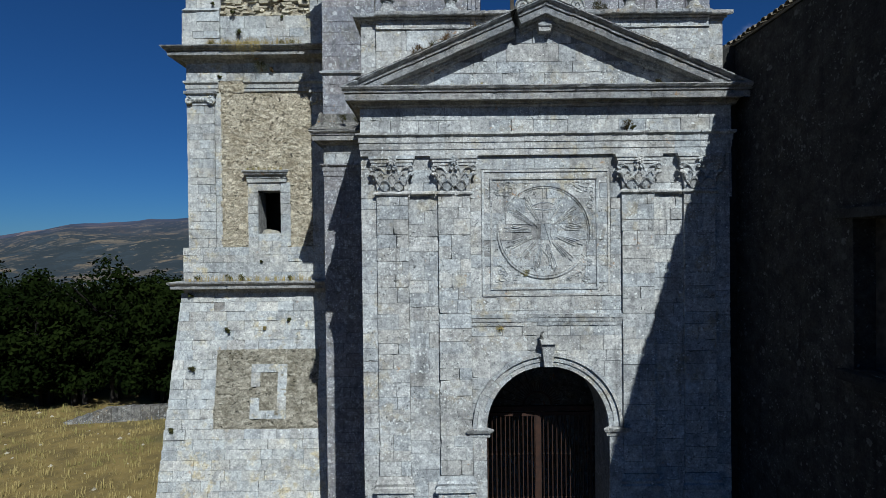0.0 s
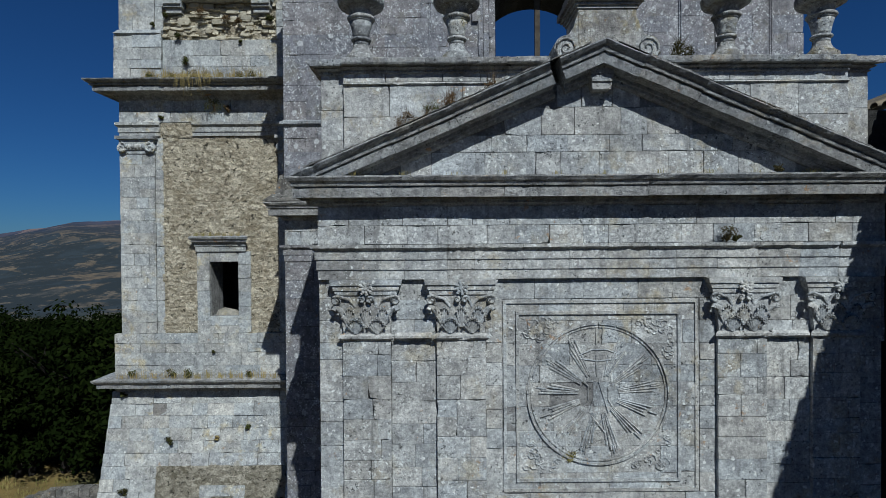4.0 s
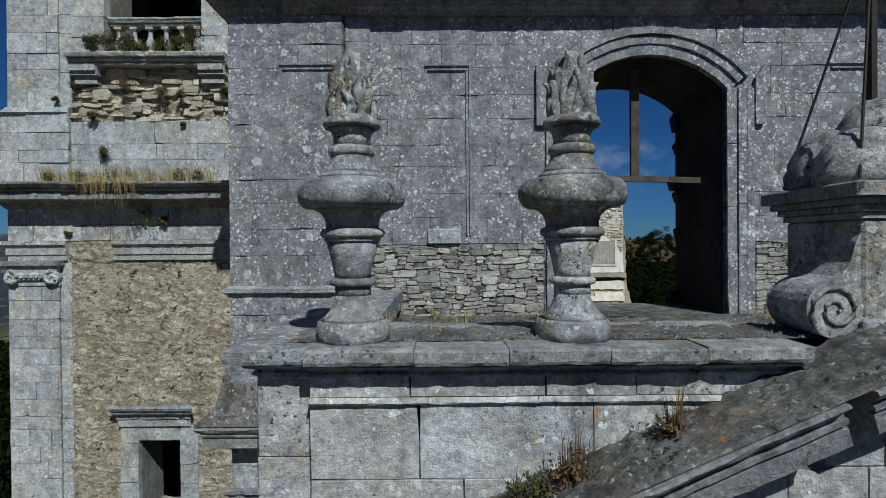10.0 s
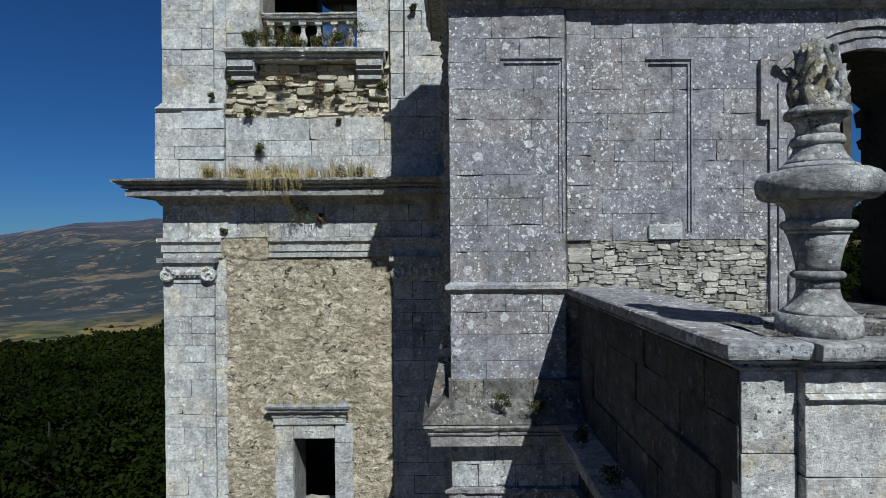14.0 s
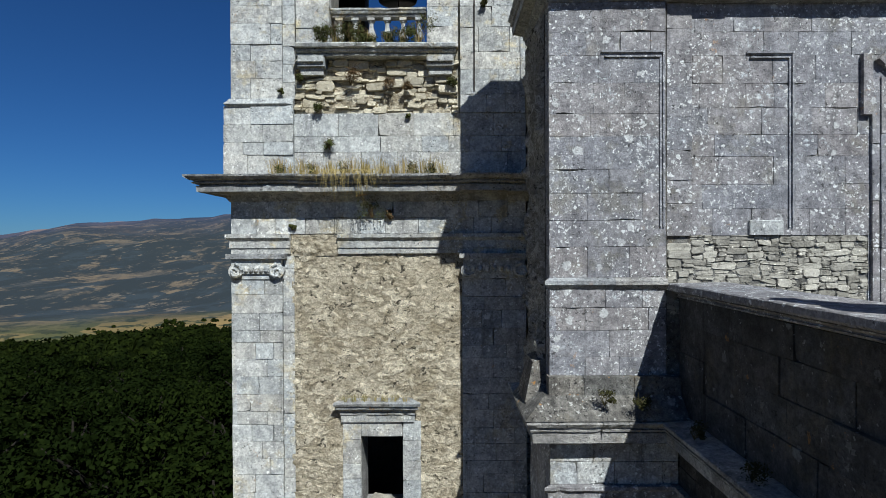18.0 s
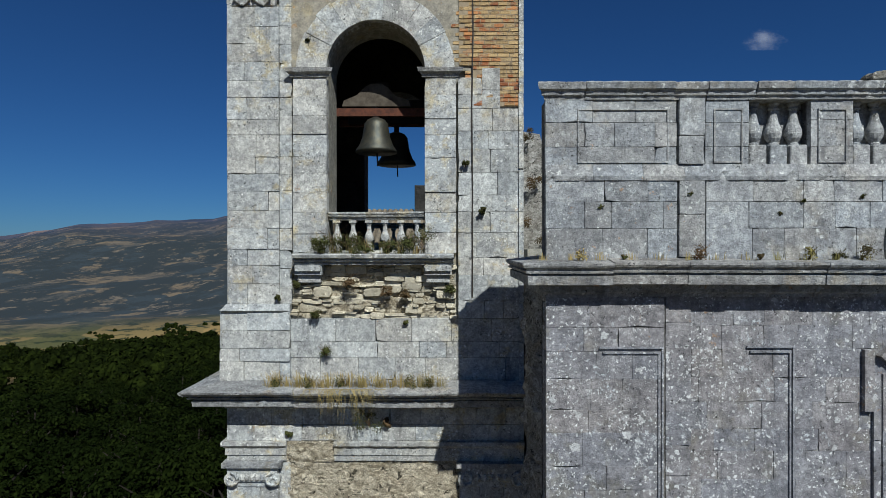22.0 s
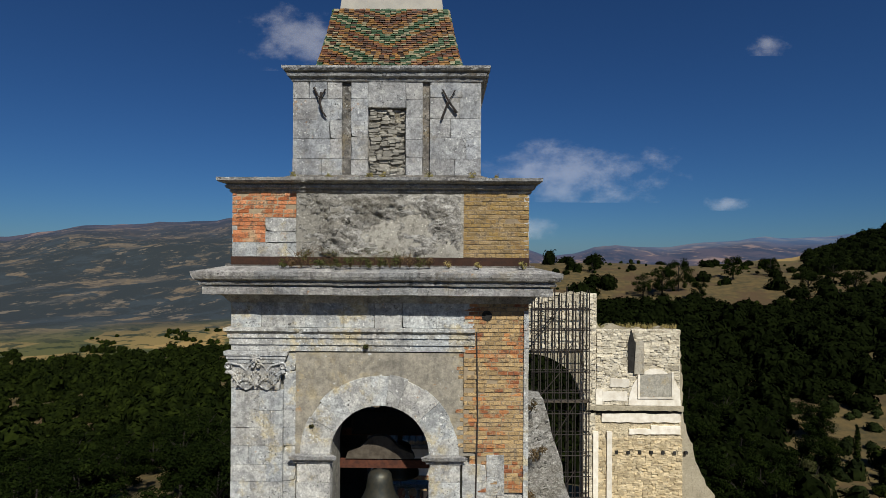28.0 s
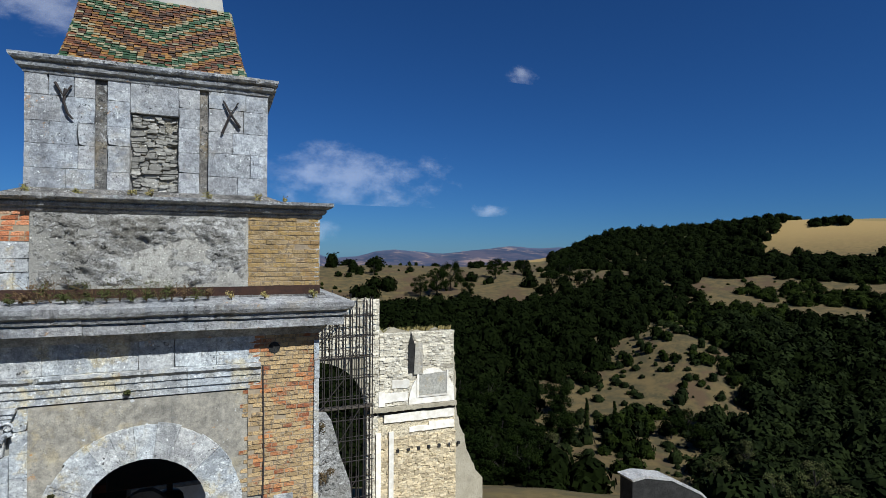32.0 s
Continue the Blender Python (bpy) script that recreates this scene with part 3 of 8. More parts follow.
def arch_void(cu, spring, r, floor, jamb=None):
    """For ashlar(): a round-headed opening."""
    def void(a, b):
        if b <= floor + 0.02 or a >= spring + r:
            return None
        if b > spring + r:
            return None
        half = math.sqrt(max(0, r * r - (b - spring) ** 2)) if a > spring - 0.05 else (jamb or r)
        return (cu - half, cu + half) if half > 0.02 else None
    return void


def rect_void(u0, u1, w0, w1):
    return lambda a, b: (u0, u1) if (a + b) / 2 > w0 and (a + b) / 2 < w1 else None


def voussoirs(parent, place, cu, spring, r, R, n, d, mat, a0=0.0, a1=180.0, name="voussoir", deep=0.3, gap=0.12):
    for i in range(n):
        lo, hi = a0 + (a1 - a0) * i / n + gap, a0 + (a1 - a0) * (i + 1) / n - gap
        out = R + RND.uniform(-0.02, 0.03)
        poly = arc(cu, spring, r, hi, lo, 2) + arc(cu, spring, out, lo, hi, 2)
        part(name, Mesh().prism(poly, place, d - deep, d + RND.uniform(-0.008, 0.008)), mat, parent)


def blades(mesh, x, y, z, n, high, wide, spread, droop=0.5, out=(0, 0)):
    """Grass or stalks that rise from one spot and lean outwards."""
    for _ in range(n):
        a, r = RND.uniform(0, 6.283), spread * RND.random()
        bx, by = x + r * math.cos(a), y + r * math.sin(a) * 0.5
        h, lean = high * RND.uniform(0.5, 1.1), RND.uniform(0.1, 1) * droop
        dx, dy = math.cos(a) * lean * h + out[0] * h, math.sin(a) * lean * h + out[1] * h
        px, py = -math.sin(a) * wide, math.cos(a) * wide
        m = (bx + dx * 0.4, by + dy * 0.4, z + h * 0.65)
        t = (bx + dx, by + dy, z + h * (1 - 0.45 * lean))
        k = len(mesh.v)
        mesh.v += [(bx - px, by - py, z - 0.02), (bx + px, by + py, z - 0.02), (m[0] + px * 0.7, m[1] + py * 0.7, m[2]), (m[0] - px * 0.7, m[1] - py * 0.7, m[2]), t]
        mesh.f += [(k, k + 1, k + 2, k + 3), (k + 3, k + 2, k + 4)]


def leaves(mesh, c, r, n, size, squash=0.8):
    """A clump of small leaf faces in an uneven ball."""
    for _ in range(n):
        v = Vector((RND.gauss(0, 1), RND.gauss(0, 1), RND.gauss(0, 1))).normalized() * r * RND.uniform(0.35, 1.0)
        p = Vector(c) + Vector((v.x, v.y, v.z * squash))
        facing = (v.normalized() * 1.3 + Vector((RND.gauss(0, 0.6), RND.gauss(0, 0.6), RND.gauss(0.25, 0.6)))).normalized()
        a = facing.cross(Vector((RND.gauss(0, 1), RND.gauss(0, 1), RND.gauss(0, 1)))).normalized() * size * RND.uniform(0.6, 1.3)
        b = facing.cross(a).normalized() * size * RND.uniform(0.35, 0.7)
        k = len(mesh.v)
        mesh.v += [tuple(p - a), tuple(p + b), tuple(p + a), tuple(p - b)]
        mesh.f += [(k, k + 1, k + 2, k + 3)]


def grass_tuft(x, y, z, high=0.3, n=30, wide=0.006, spread=0.12, mat="dry_grass", label="dry grass tuft growing from a stone joint", droop=0.6, out=(0, 0)):
    m = Mesh()
    blades(m, x, y, z, n, high, wide, spread, droop, out)
    return tagged(part("grass_tuft", m, mat), label, "grass", "plants on the masonry", "stuff")


def shrub(x, y, z, r=0.15, n=90, mat="shrub_leaf", label="small green shrub rooted in the wall", size=0.03, stalks=6):
    s = thing("shrub", label, "plant", "plants on the masonry", at=(0, 0, 0))
    m = Mesh()
    for _ in range(5):
        leaves(m, (x + RND.uniform(-0.6, 0.6) * r, y + RND.uniform(-0.5, 0.2) * r, z + RND.uniform(0.1, 1.1) * r), r * RND.uniform(0.35, 0.75), n * 2 // 5, size * 0.62)
    part("foliage", m, mat, s)
    m = Mesh()
    for _ in range(stalks):
        m.tube([(x, y + 0.03, z - 0.03), (x + RND.uniform(-0.5, 0.5) * r, y - 0.3 * r, z + 0.6 * r), (x + RND.uniform(-1, 1) * r, y - 0.4 * r, z + r * RND.uniform(1.0, 1.6))], 0.006, 4, 0.002)
    part("stem", m, "dry_shrub", s)
    return s


def rough_sheet(parent, place, u0, u1, w0, w1, mat, step=0.05, amp=0.05, cell=3.6, voids=(), d=0.0, name="rubble_face"):
    """A face of rubble in worn mortar, with lumps and hollows."""
    nu, nw = max(2, round((u1 - u0) / step)), max(2, round((w1 - w0) / step))
    v, f = [], []
    for j in range(nw + 1):
        for i in range(nu + 1):
            u, w = u0 + (u1 - u0) * i / nu, w0 + (w1 - w0) * j / nw
            wu, ww = u + 0.06 * noise.noise((u * 4, w * 4, 7)), w + 0.04 * noise.noise((u * 4, w * 4, 17))
            stones = abs(noise.noise((wu * cell, ww * cell * 2.0, d + 3.0))) + 0.55 * abs(noise.noise((wu * cell * 2.3, ww * cell * 4.2, 5.0)))
            h = 2.4 * min(0.5, stones) * max(0.15, 0.6 + 1.0 * noise.noise((u * 1.7, w * 1.7, 1))) + 0.16 * noise.noise((u * 17, w * 21, 6)) + 0.4 * noise.noise((u * 1.1, w * 1.1, 3)) - 0.15
            rim = min(1.0, i / 2, j / 2, (nu - i) / 2, (nw - j) / 2)
            v.append(place(u, w, d + (amp * h) * rim - 0.02 * (1 - rim)))
    for j in range(nw):
        for i in range(nu):
            u, w = u0 + (u1 - u0) * (i + 0.5) / nu, w0 + (w1 - w0) * j / nw
            if any((g := q(w, w + (w1 - w0) / nw)) and g[0] < u < g[1] for q in voids):
                continue
            o = j * (nu + 1) + i
            f.append((o, o + 1, o + nu + 2, o + nu + 1))
    return part(name, Mesh().add(v, f), mat, parent, smooth=True)

# ---- the church front: lower order ----
CX, GROUND = 2.97, -1.8
FRONT, WALL = 10.6, 10.67            # pilaster faces, wall between them


def mirrored(spans_):
    return [*spans_, *[(2 * CX - b, 2 * CX - a) for a, b in spans_]]


church = thing("wall_front", "weathered pale limestone church front with paired pilasters and pediment", "church wall", kind="structure")
DOOR_R, SPRING = 1.485, 3.45
m = Mesh()
fr = front(WALL + 0.02)
m.prism([(-1.44, GROUND), (CX - DOOR_R, GROUND), (CX - DOOR_R, SPRING), *arc(CX, SPRING, DOOR_R, 180, 90, 14)[1:], (CX, 11.7), (-1.44, 11.7)], fr, -1.2, 0)
m.prism([(CX, 11.7), (CX, SPRING + DOOR_R), *arc(CX, SPRING, DOOR_R, 90, 0, 14)[1:], (CX + DOOR_R, GROUND), (7.44, GROUND), (7.44, 11.7)], fr, -1.2, 0)
m.box(-1.44, -0.7, WALL + 1.2, 15.4, GROUND, 13.1).box(6.7, 7.44, WALL + 1.2, 15.4, GROUND, 13.1)
m.box(-0.7, 6.7, WALL + 1.2, 15.4, 12.4, 13.08)
part("core", m, "joint", church)
m = Mesh()
m.box(-1.40, 7.36, 10.98, 11.9, 11.7, 13.3)
part("podium_core", m, "joint", church)
tagged(part("floor", Mesh().box(-3, 8.0, 11.9, 15.4, GROUND - 0.1, GROUND + 0.6), "shade_and_dark_plaster"), "near-black floor of the vestibule", "floor", kind="structure")

door_void = arch_void(CX, SPRING, DOOR_R + 0.33, GROUND, DOOR_R)
fw = front(WALL)
# panels of dressed stone between and beside the pilasters
PILASTERS = mirrored([(-1.12, -0.36), (0.36, 1.14)])
for a, b in mirrored([(-0.36, 0.36)]):
    ashlar(church, fw, a, b, GROUND, 10.05, "facade_stone", 0.33, 0.5)
ashlar(church, fw, 1.14, 4.80, GROUND, 6.62, "facade_stone", 0.33, 0.62, voids=(door_void,))
for a, b in ((1.14, 1.40), (4.54, 4.80)):
    ashlar(church, fw, a, b, 6.62, 9.72, "facade_stone", 0.33, 0.62)
ashlar(church, fw, 1.14, 4.80, 9.72, 10.05, "facade_stone", 0.33, 0.62)
for a, b in PILASTERS:
    pil = front(FRONT)
    ashlar(church, pil, a, b, 2.32, 9.15, "facade_stone", 0.33, 0.5, deep=0.2)
    ashlar(church, pil, a - 0.06, b + 0.06, GROUND, 1.95, "facade_stone", 0.36, 0.6, d=0.07, deep=0.28)
    moulding(church, pil, [(-0.16, 1.95), (0.13, 1.95), (0.13, 2.06), (0.08, 2.09), (0.1, 2.16), (0.06, 2.22), (0.03, 2.31), (-0.16, 2.31)], a, b, "facade_stone", 1.2, (1, 1), "base_moulding")
    moulding(church, pil, [(-0.16, 9.09), (0.02, 9.09), (0.06, 9.13), (0.06, 9.17), (0.0, 9.2), (-0.16, 9.2)], a, b, "facade_stone", 1.2, (1, 1), "astragal")
for a, b in mirrored([(-0.29, 0.29)]):
    moulding(church, pil, [(-0.16, 9.1), (0.0, 9.1), (0.045, 9.13), (0.045, 9.17), (0.0, 9.2), (-0.16, 9.2)], a, b, "facade_stone", 0.8, (0, 0), "astragal")
for a, b in mirrored([(-1.5, -1.12)]):
    ashlar(church, front(FRONT + 0.07), a, b, GROUND, 10.05, "facade_stone", 0.33, 0.5, deep=0.2)
# left return: shade is put into the stone's colour, along with its stains
ashlar(church, left_side(-1.5), -15.38, -10.68, GROUND, 11.2, "shaded_side_stone", 0.36, 0.8)
ashlar(church, right_side(7.5), 10.68, 15.38, 9.0, 11.2, "grey_stone", 0.36, 0.8)


def acanthus_capital(x0, x1, z0, z1, y):
    """A pilaster capital: bell, fans of acanthus, corner and inner scrolls, flower and stepped slab."""
    cap = thing("capital", "carved limestone pilaster capital with acanthus leaves and scrolls", "capital", "capitals of the church front")
    w, h, mid = x1 - x0, z1 - z0, (x0 + x1) / 2
    bell = Mesh()
    bell.hexa([(x0 + 0.02, y - 0.01, z0), (x1 - 0.02, y - 0.01, z0), (x1 - 0.02, y + 0.18, z0), (x0 + 0.02, y + 0.18, z0), (x0 - 0.06, y - 0.07, z1 - 0.22), (x1 + 0.06, y - 0.07, z1 - 0.22), (x1 + 0.06, y + 0.18, z1 - 0.22), (x0 - 0.06, y + 0.18, z1 - 0.22)])
    part("bell", bell, "facade_stone", cap)

    def fan(cx, zb, high, wide, out, fingers=7):
        """An acanthus leaf: ribs that spread from its foot and curl over at their tips."""
        m = Mesh()
        for i in range(fingers):
            q = 2 * i / (fingers - 1) - 1
            tall = high * (1 - 0.45 * q * q)
            pts = [(cx + wide * q * math.sin(t * 1.5) * 0.5, y - 0.03 - out * t ** 1.6 - 0.02 * (1 - q * q), zb + tall * t) for t in (0.0, 0.25, 0.5, 0.75, 0.95)]
            pts.append((pts[-1][0] + 0.01 * q, pts[-1][1] - 0.035, pts[-1][2] - 0.03))
            m.tube(pts, wide * 0.11, 6, wide * 0.07)
        part("leaf", m, "facade_stone", cap, smooth=True)

    for q in (-0.33, 0.0, 0.33) if w < 1 else (-0.36, -0.12, 0.12, 0.36):
        fan(mid + q * w * 1.05, z0 + 0.12 * h, 0.4 * h, w * 0.27, 0.08, 7)
    for q in (-0.22, 0.22) if w < 1 else (-0.26, 0.0, 0.26):
        fan(mid + q * w, z0 + 0.01, 0.31 * h, w * 0.34, 0.11, 9)

    def scroll(cx, cz, sx, r, start, yy):
        pts = [(cx + sx * r * (1 - 0.075 * i) * math.cos(2.2 - i * 0.62), yy - 0.004 * i, cz + r * (1 - 0.075 * i) * math.sin(2.2 - i * 0.62)) for i in range(12)]
        part("volute", Mesh().tube(start + pts, 0.024, 6, 0.014), "facade_stone", cap, smooth=True)
        part("volute_eye", Mesh().tube([(cx, yy + 0.06, cz), (cx, yy - 0.03, cz)], r * 0.85, 12, r * 0.6), "facade_stone", cap, smooth=True)

    for sx in (-1, 1):
        root = (mid + sx * w * 0.22, y - 0.05, z0 + 0.5 * h)
        scroll(mid + sx * (w / 2 + 0.08), z0 + 0.62 * h, sx, 0.085, [root, (mid + sx * w * 0.34, y - 0.1, z0 + 0.64 * h)], y - 0.16)
        scroll(mid + sx * 0.065, z0 + 0.63 * h, -sx, 0.055, [root, (mid + sx * w * 0.16, y - 0.09, z0 + 0.62 * h)], y - 0.13)
        part("corner_leaf", Mesh().tube([(mid + sx * w * 0.42, y - 0.04, z0 + 0.3 * h), (mid + sx * (w / 2 + 0.02), y - 0.1, z0 + 0.44 * h), (mid + sx * (w / 2 + 0.1), y - 0.15, z0 + 0.5 * h), (mid + sx * (w / 2 + 0.12), y - 0.17, z0 + 0.44 * h)], 0.055, 7, 0.04), "facade_stone", cap, smooth=True)
    for o, d, za, zb in ((0.1, 0.1, z1 - 0.24, z1 - 0.17), (0.13, 0.13, z1 - 0.165, z1 - 0.09), (0.17, 0.17, z1 - 0.085, z1 - 0.005)):
        part("abacus", Mesh().prism([(x0 - o, za), (x1 + o, za), (x1 + o + 0.015, zb), (x0 - o - 0.015, zb)], front(y), -0.16, d), "facade_stone", cap)
    fl = Mesh()
    for i in range(8):
        a = i * math.pi / 4 + 0.2
        fl.tube([(mid + 0.02 * math.cos(a), y - 0.17, z1 - 0.13 + 0.02 * math.sin(a)), (mid + 0.07 * math.cos(a), y - 0.2, z1 - 0.13 + 0.07 * math.sin(a)), (mid + 0.105 * math.cos(a), y - 0.19, z1 - 0.13 + 0.105 * math.sin(a))], 0.02, 6, 0.026)
    cap.scale, cap.location = (1, 0.62, 1), (0, 0.38 * y, 0)
    part("flower", fl.tube([(mid, y - 0.15, z1 - 0.13), (mid, y - 0.22, z1 - 0.13)], 0.03, 8), "facade_stone", cap)
    return cap


for a, b in PILASTERS:
    acanthus_capital(a, b, 9.2, 10.05, FRONT)

# entablature
ent = front(FRONT)
ARCHITRAVE = [(-0.2, 10.05), (0.0, 10.05), (0.0, 10.2), (0.02, 10.205), (0.02, 10.36), (0.04, 10.365), (0.04, 10.5), (0.1, 10.55), (0.1, 10.6), (-0.2, 10.6)]
moulding(church, ent, ARCHITRAVE, -1.5, 7.44, "facade_stone", 0.62, (1, 1), "architrave_block")
moulding(church, left_side(-1.5), ARCHITRAVE, -15.38, -10.6, "facade_stone", 0.9, (0, 1), "architrave_block")
ashlar(church, ent, -1.5, 7.44, 10.6, 11.2, "facade_stone", 0.3, 0.66, deep=0.2)
CORNICE = [(-0.2, 11.2), (0.02, 11.2), (0.03, 11.225), (0.075, 11.25), (0.075, 11.285), (0.1, 11.29), (0.1, 11.33), (0.27, 11.345), (0.3, 11.32), (0.31, 11.46), (0.275, 11.465), (0.275, 11.485), (0.335, 11.49), (0.345, 11.52), (0.32, 11.525), (0.325, 11.545), (0.37, 11.57), (0.405, 11.62), (0.4, 11.645), (-0.2, 11.68)]
moulding(church, ent, CORNICE, -1.5, 7.44, "cornice_stone", 0.95, (1, 1))
moulding(church, left_side(-1.5), CORNICE, -15.38, -10.6, "cornice_stone", 0.95, (0, 1))

# pediment
ashlar(church, front(10.74), -0.9, 6.9, 11.66, 13.45, "facade_stone", 0.36, 0.62, voids=(lambda a, b: (-9, CX - max(0.0, (13.42 - b) / 0.43)), lambda a, b: (CX + max(0.0, (13.42 - b) / 0.43), 19)))
part("tympanum_core", Mesh().prism([(-1.4, 11.6), (7.34, 11.6), (CX, 13.45)], front(10.76), -0.3, 0), "joint", church)
SLOPE = math.atan2(13.71 - 11.66, CX + 1.85)
RAKE = [(-0.32, -0.46), (-0.1, -0.46), (-0.06, -0.43), (-0.05, -0.39), (-0.02, -0.385), (-0.01, -0.33), (0.19, -0.3), (0.22, -0.315), (0.24, -0.185), (0.2, -0.18), (0.2, -0.16), (0.27, -0.155), (0.28, -0.12), (0.245, -0.115), (0.25, -0.095), (0.32, -0.06), (0.36, -0.02), (0.355, 0.0), (-0.32, 0.03)]
c, s = math.cos(SLOPE), math.sin(SLOPE)
rl, rr = front(FRONT), front(FRONT)
rl.o, rl.u, rl.w = Vector((CX, FRONT, 13.71)), Vector((c, 0, s)), Vector((-s, 0, c))
rr.o, rr.u, rr.w = Vector((CX, FRONT, 13.71)), Vector((c, 0, -s)), Vector((s, 0, c))
RUN = (CX + 1.85) / c
moulding(church, rl, RAKE, -RUN, -0.95, "cornice_stone", 0.85, name="raking_cornice_block", jitter=0.012)
moulding(church, rl, RAKE, -0.78, 0.0, "cornice_stone", 0.8, name="raking_cornice_block")
moulding(church, rr, RAKE, 0.0, RUN, "cornice_stone", 0.85, name="raking_cornice_block", jitter=0.012)
for o, z0, z1 in ((0.0, 13.0, 13.12), (0.025, 13.12, 13.24), (0.05, 13.24, 13.5)):
    part("corbel", Mesh().prism([(CX - 0.14 - o * 0.6, z0), (CX + 0.14 + o * 0.6, z0), (CX + 0.16 + o * 0.6, z1), (CX - 0.16 - o * 0.6, z1)], front(FRONT), -0.15, 0.06 + o), "cornice_stone", church)


def crust(name, rows, mat, parent, lift=0.03, fine=9.0):
    """An uneven skin of lichen and dust over a ledge: rows of (x, y, z) grids."""
    v, f = [], []
    nx = len(rows[0])
    for r, row in enumerate(rows):
        for k, (x, y, z) in enumerate(row):
            edge = 0 if r in (0, len(rows) - 1) else 1
            v.append((x, y, z + edge * lift * (0.6 + noise.noise((x * fine, y * fine, z * 3)) + 0.6 * noise.noise((x * 2.5, y * 2.5, 4)) + 0.5 * noise.noise((x * fine * 2.7, y * fine * 2.7, 8)))))
    for r in range(len(rows) - 1):
        f += [(r * nx + k, r * nx + k + 1, (r + 1) * nx + k + 1, (r + 1) * nx + k) for k in range(nx - 1)]
    return part(name, Mesh().add(v, f), mat, parent, smooth=True)


for side in (-1, 1):
    run = [0.2 + 4.4 * i / 240 for i in range(241)]
    if side < 0:
        run.reverse()
    rows = [[(CX + side * q, FRONT - 0.34 + 0.03 * j, 13.722 - q * math.tan(SLOPE) + 0.0015 * j) for q in run] for j in range(25)]
    crust("lichen_crust", rows, "crust_stone", church, 0.03, 11.0)
    bits = Mesh()
    for _ in range(2600):
        q, y = RND.uniform(0.3, 4.5), FRONT + RND.uniform(-0.3, 0.34)
        x, z, r = CX + side * q, 13.73 - q * math.tan(SLOPE), RND.uniform(0.006, 0.024)
        ring_ = [(x + r * RND.uniform(0.6, 1.3) * math.cos(t), y + r * RND.uniform(0.6, 1.3) * math.sin(t), z) for t in (0, 1.2, 2.5, 3.7, 5.0)]
        bits.add(ring_ + [(x + r * 0.2, y, z + r * 0.9)], [(0, 1, 5), (1, 2, 5), (2, 3, 5), (3, 4, 5), (4, 0, 5)])
    tagged(part("rubble_bits", bits, "crust_stone", church), kind="stuff")

# podium above the pediment, and its coping
pod = front(10.86)
pod_void = lambda a, b: (CX - (13.66 - b) / math.tan(SLOPE), CX + (13.66 - b) / math.tan(SLOPE)) if b < 13.6 else None
ashlar(church, pod, -1.12, 7.06, 11.68, 13.18, "facade_stone", 0.5, 0.85, voids=(pod_void,), deep=0.12)
for a, b in mirrored([(-1.5, -1.12)]):
    ashlar(church, front(10.94), a, b, 11.68, 13.36, "facade_stone", 0.5, 0.6, deep=0.12)
moulding(church, pod, [(-0.1, 13.18), (0.02, 13.18), (0.04, 13.2), (0.0, 13.225), (-0.1, 13.225)], -1.12, 7.06, "facade_stone", 0.85, name="string_course")
ashlar(church, pod, -1.12, 7.06, 13.225, 13.38, "facade_stone", 0.16, 0.8, voids=(pod_void,), deep=0.12)
COPING = [(-1.0, 13.36), (0.0, 13.36), (0.03, 13.375), (0.03, 13.39), (0.012, 13.394), (0.012, 13.408), (0.07, 13.43), (0.085, 13.445), (0.06, 13.45), (0.065, 13.468), (0.165, 13.475), (0.18, 13.5), (0.18, 13.565), (0.16, 13.58), (-1.0, 13.585)]
for a, b in ((-1.12, 2.2), (3.74, 7.06)):
    moulding(church, pod, COPING, a, b, "cornice_stone", 0.72, name="coping_block")
for a, b, mi in ((-1.5, -1.12, (1, 0)), (7.06, 7.44, (0, 1))):
    moulding(church, front(10.94), COPING, a, b, "cornice_stone", 0.72, mi, name="coping_block")
moulding(church, left_side(-1.5), [(-0.7, 13.36), *COPING[1:-1], (-0.7, 13.585)], -15.38, -10.94, "grey_stone", 0.8, (0, 1), name="coping_block")
# upper left return, with the same shade in its colour
ashlar(church, left_side(-1.5), -15.38, -10.96, 11.68, 13.36, "shaded_side_stone", 0.4, 0.75, rough=0.012)
rows = [[(-1.3 + 8.5 * i / 260, y, z) for i in range(261)] for y, z in ((11.0, 13.58), (11.3, 13.585), (11.6, 13.57), (11.9, 13.5), (12.2, 13.38), (12.6, 13.27), (13.0, 13.2), (13.5, 13.18), (14.0, 13.17), (14.5, 13.17), (15.0, 13.17), (15.5, 13.17))]
crust("terrace_surface", rows, "crust_stone", church, 0.025, 6.0)

bits = Mesh()
for _ in range(4200):
    x, y = RND.uniform(-1.25, 7.1), 11.0 + 4.3 * RND.random() ** 1.6
    z = 13.585 if y < 11.6 else 13.6 - 0.4 * min(1.0, (y - 11.5) / 1.6)
    r = RND.uniform(0.005, 0.022)
    ring_ = [(x + r * RND.uniform(0.6, 1.3) * math.cos(t), y + r * RND.uniform(0.6, 1.3) * math.sin(t), z) for t in (0, 1.2, 2.5, 3.7, 5.0)]
    bits.add(ring_ + [(x + r * 0.2, y, z + r * 0.9 + 0.012)], [(0, 1, 5), (1, 2, 5), (2, 3, 5), (3, 4, 5), (4, 0, 5)])
tagged(part("gravel_bits", bits, "crust_stone", church), kind="stuff")

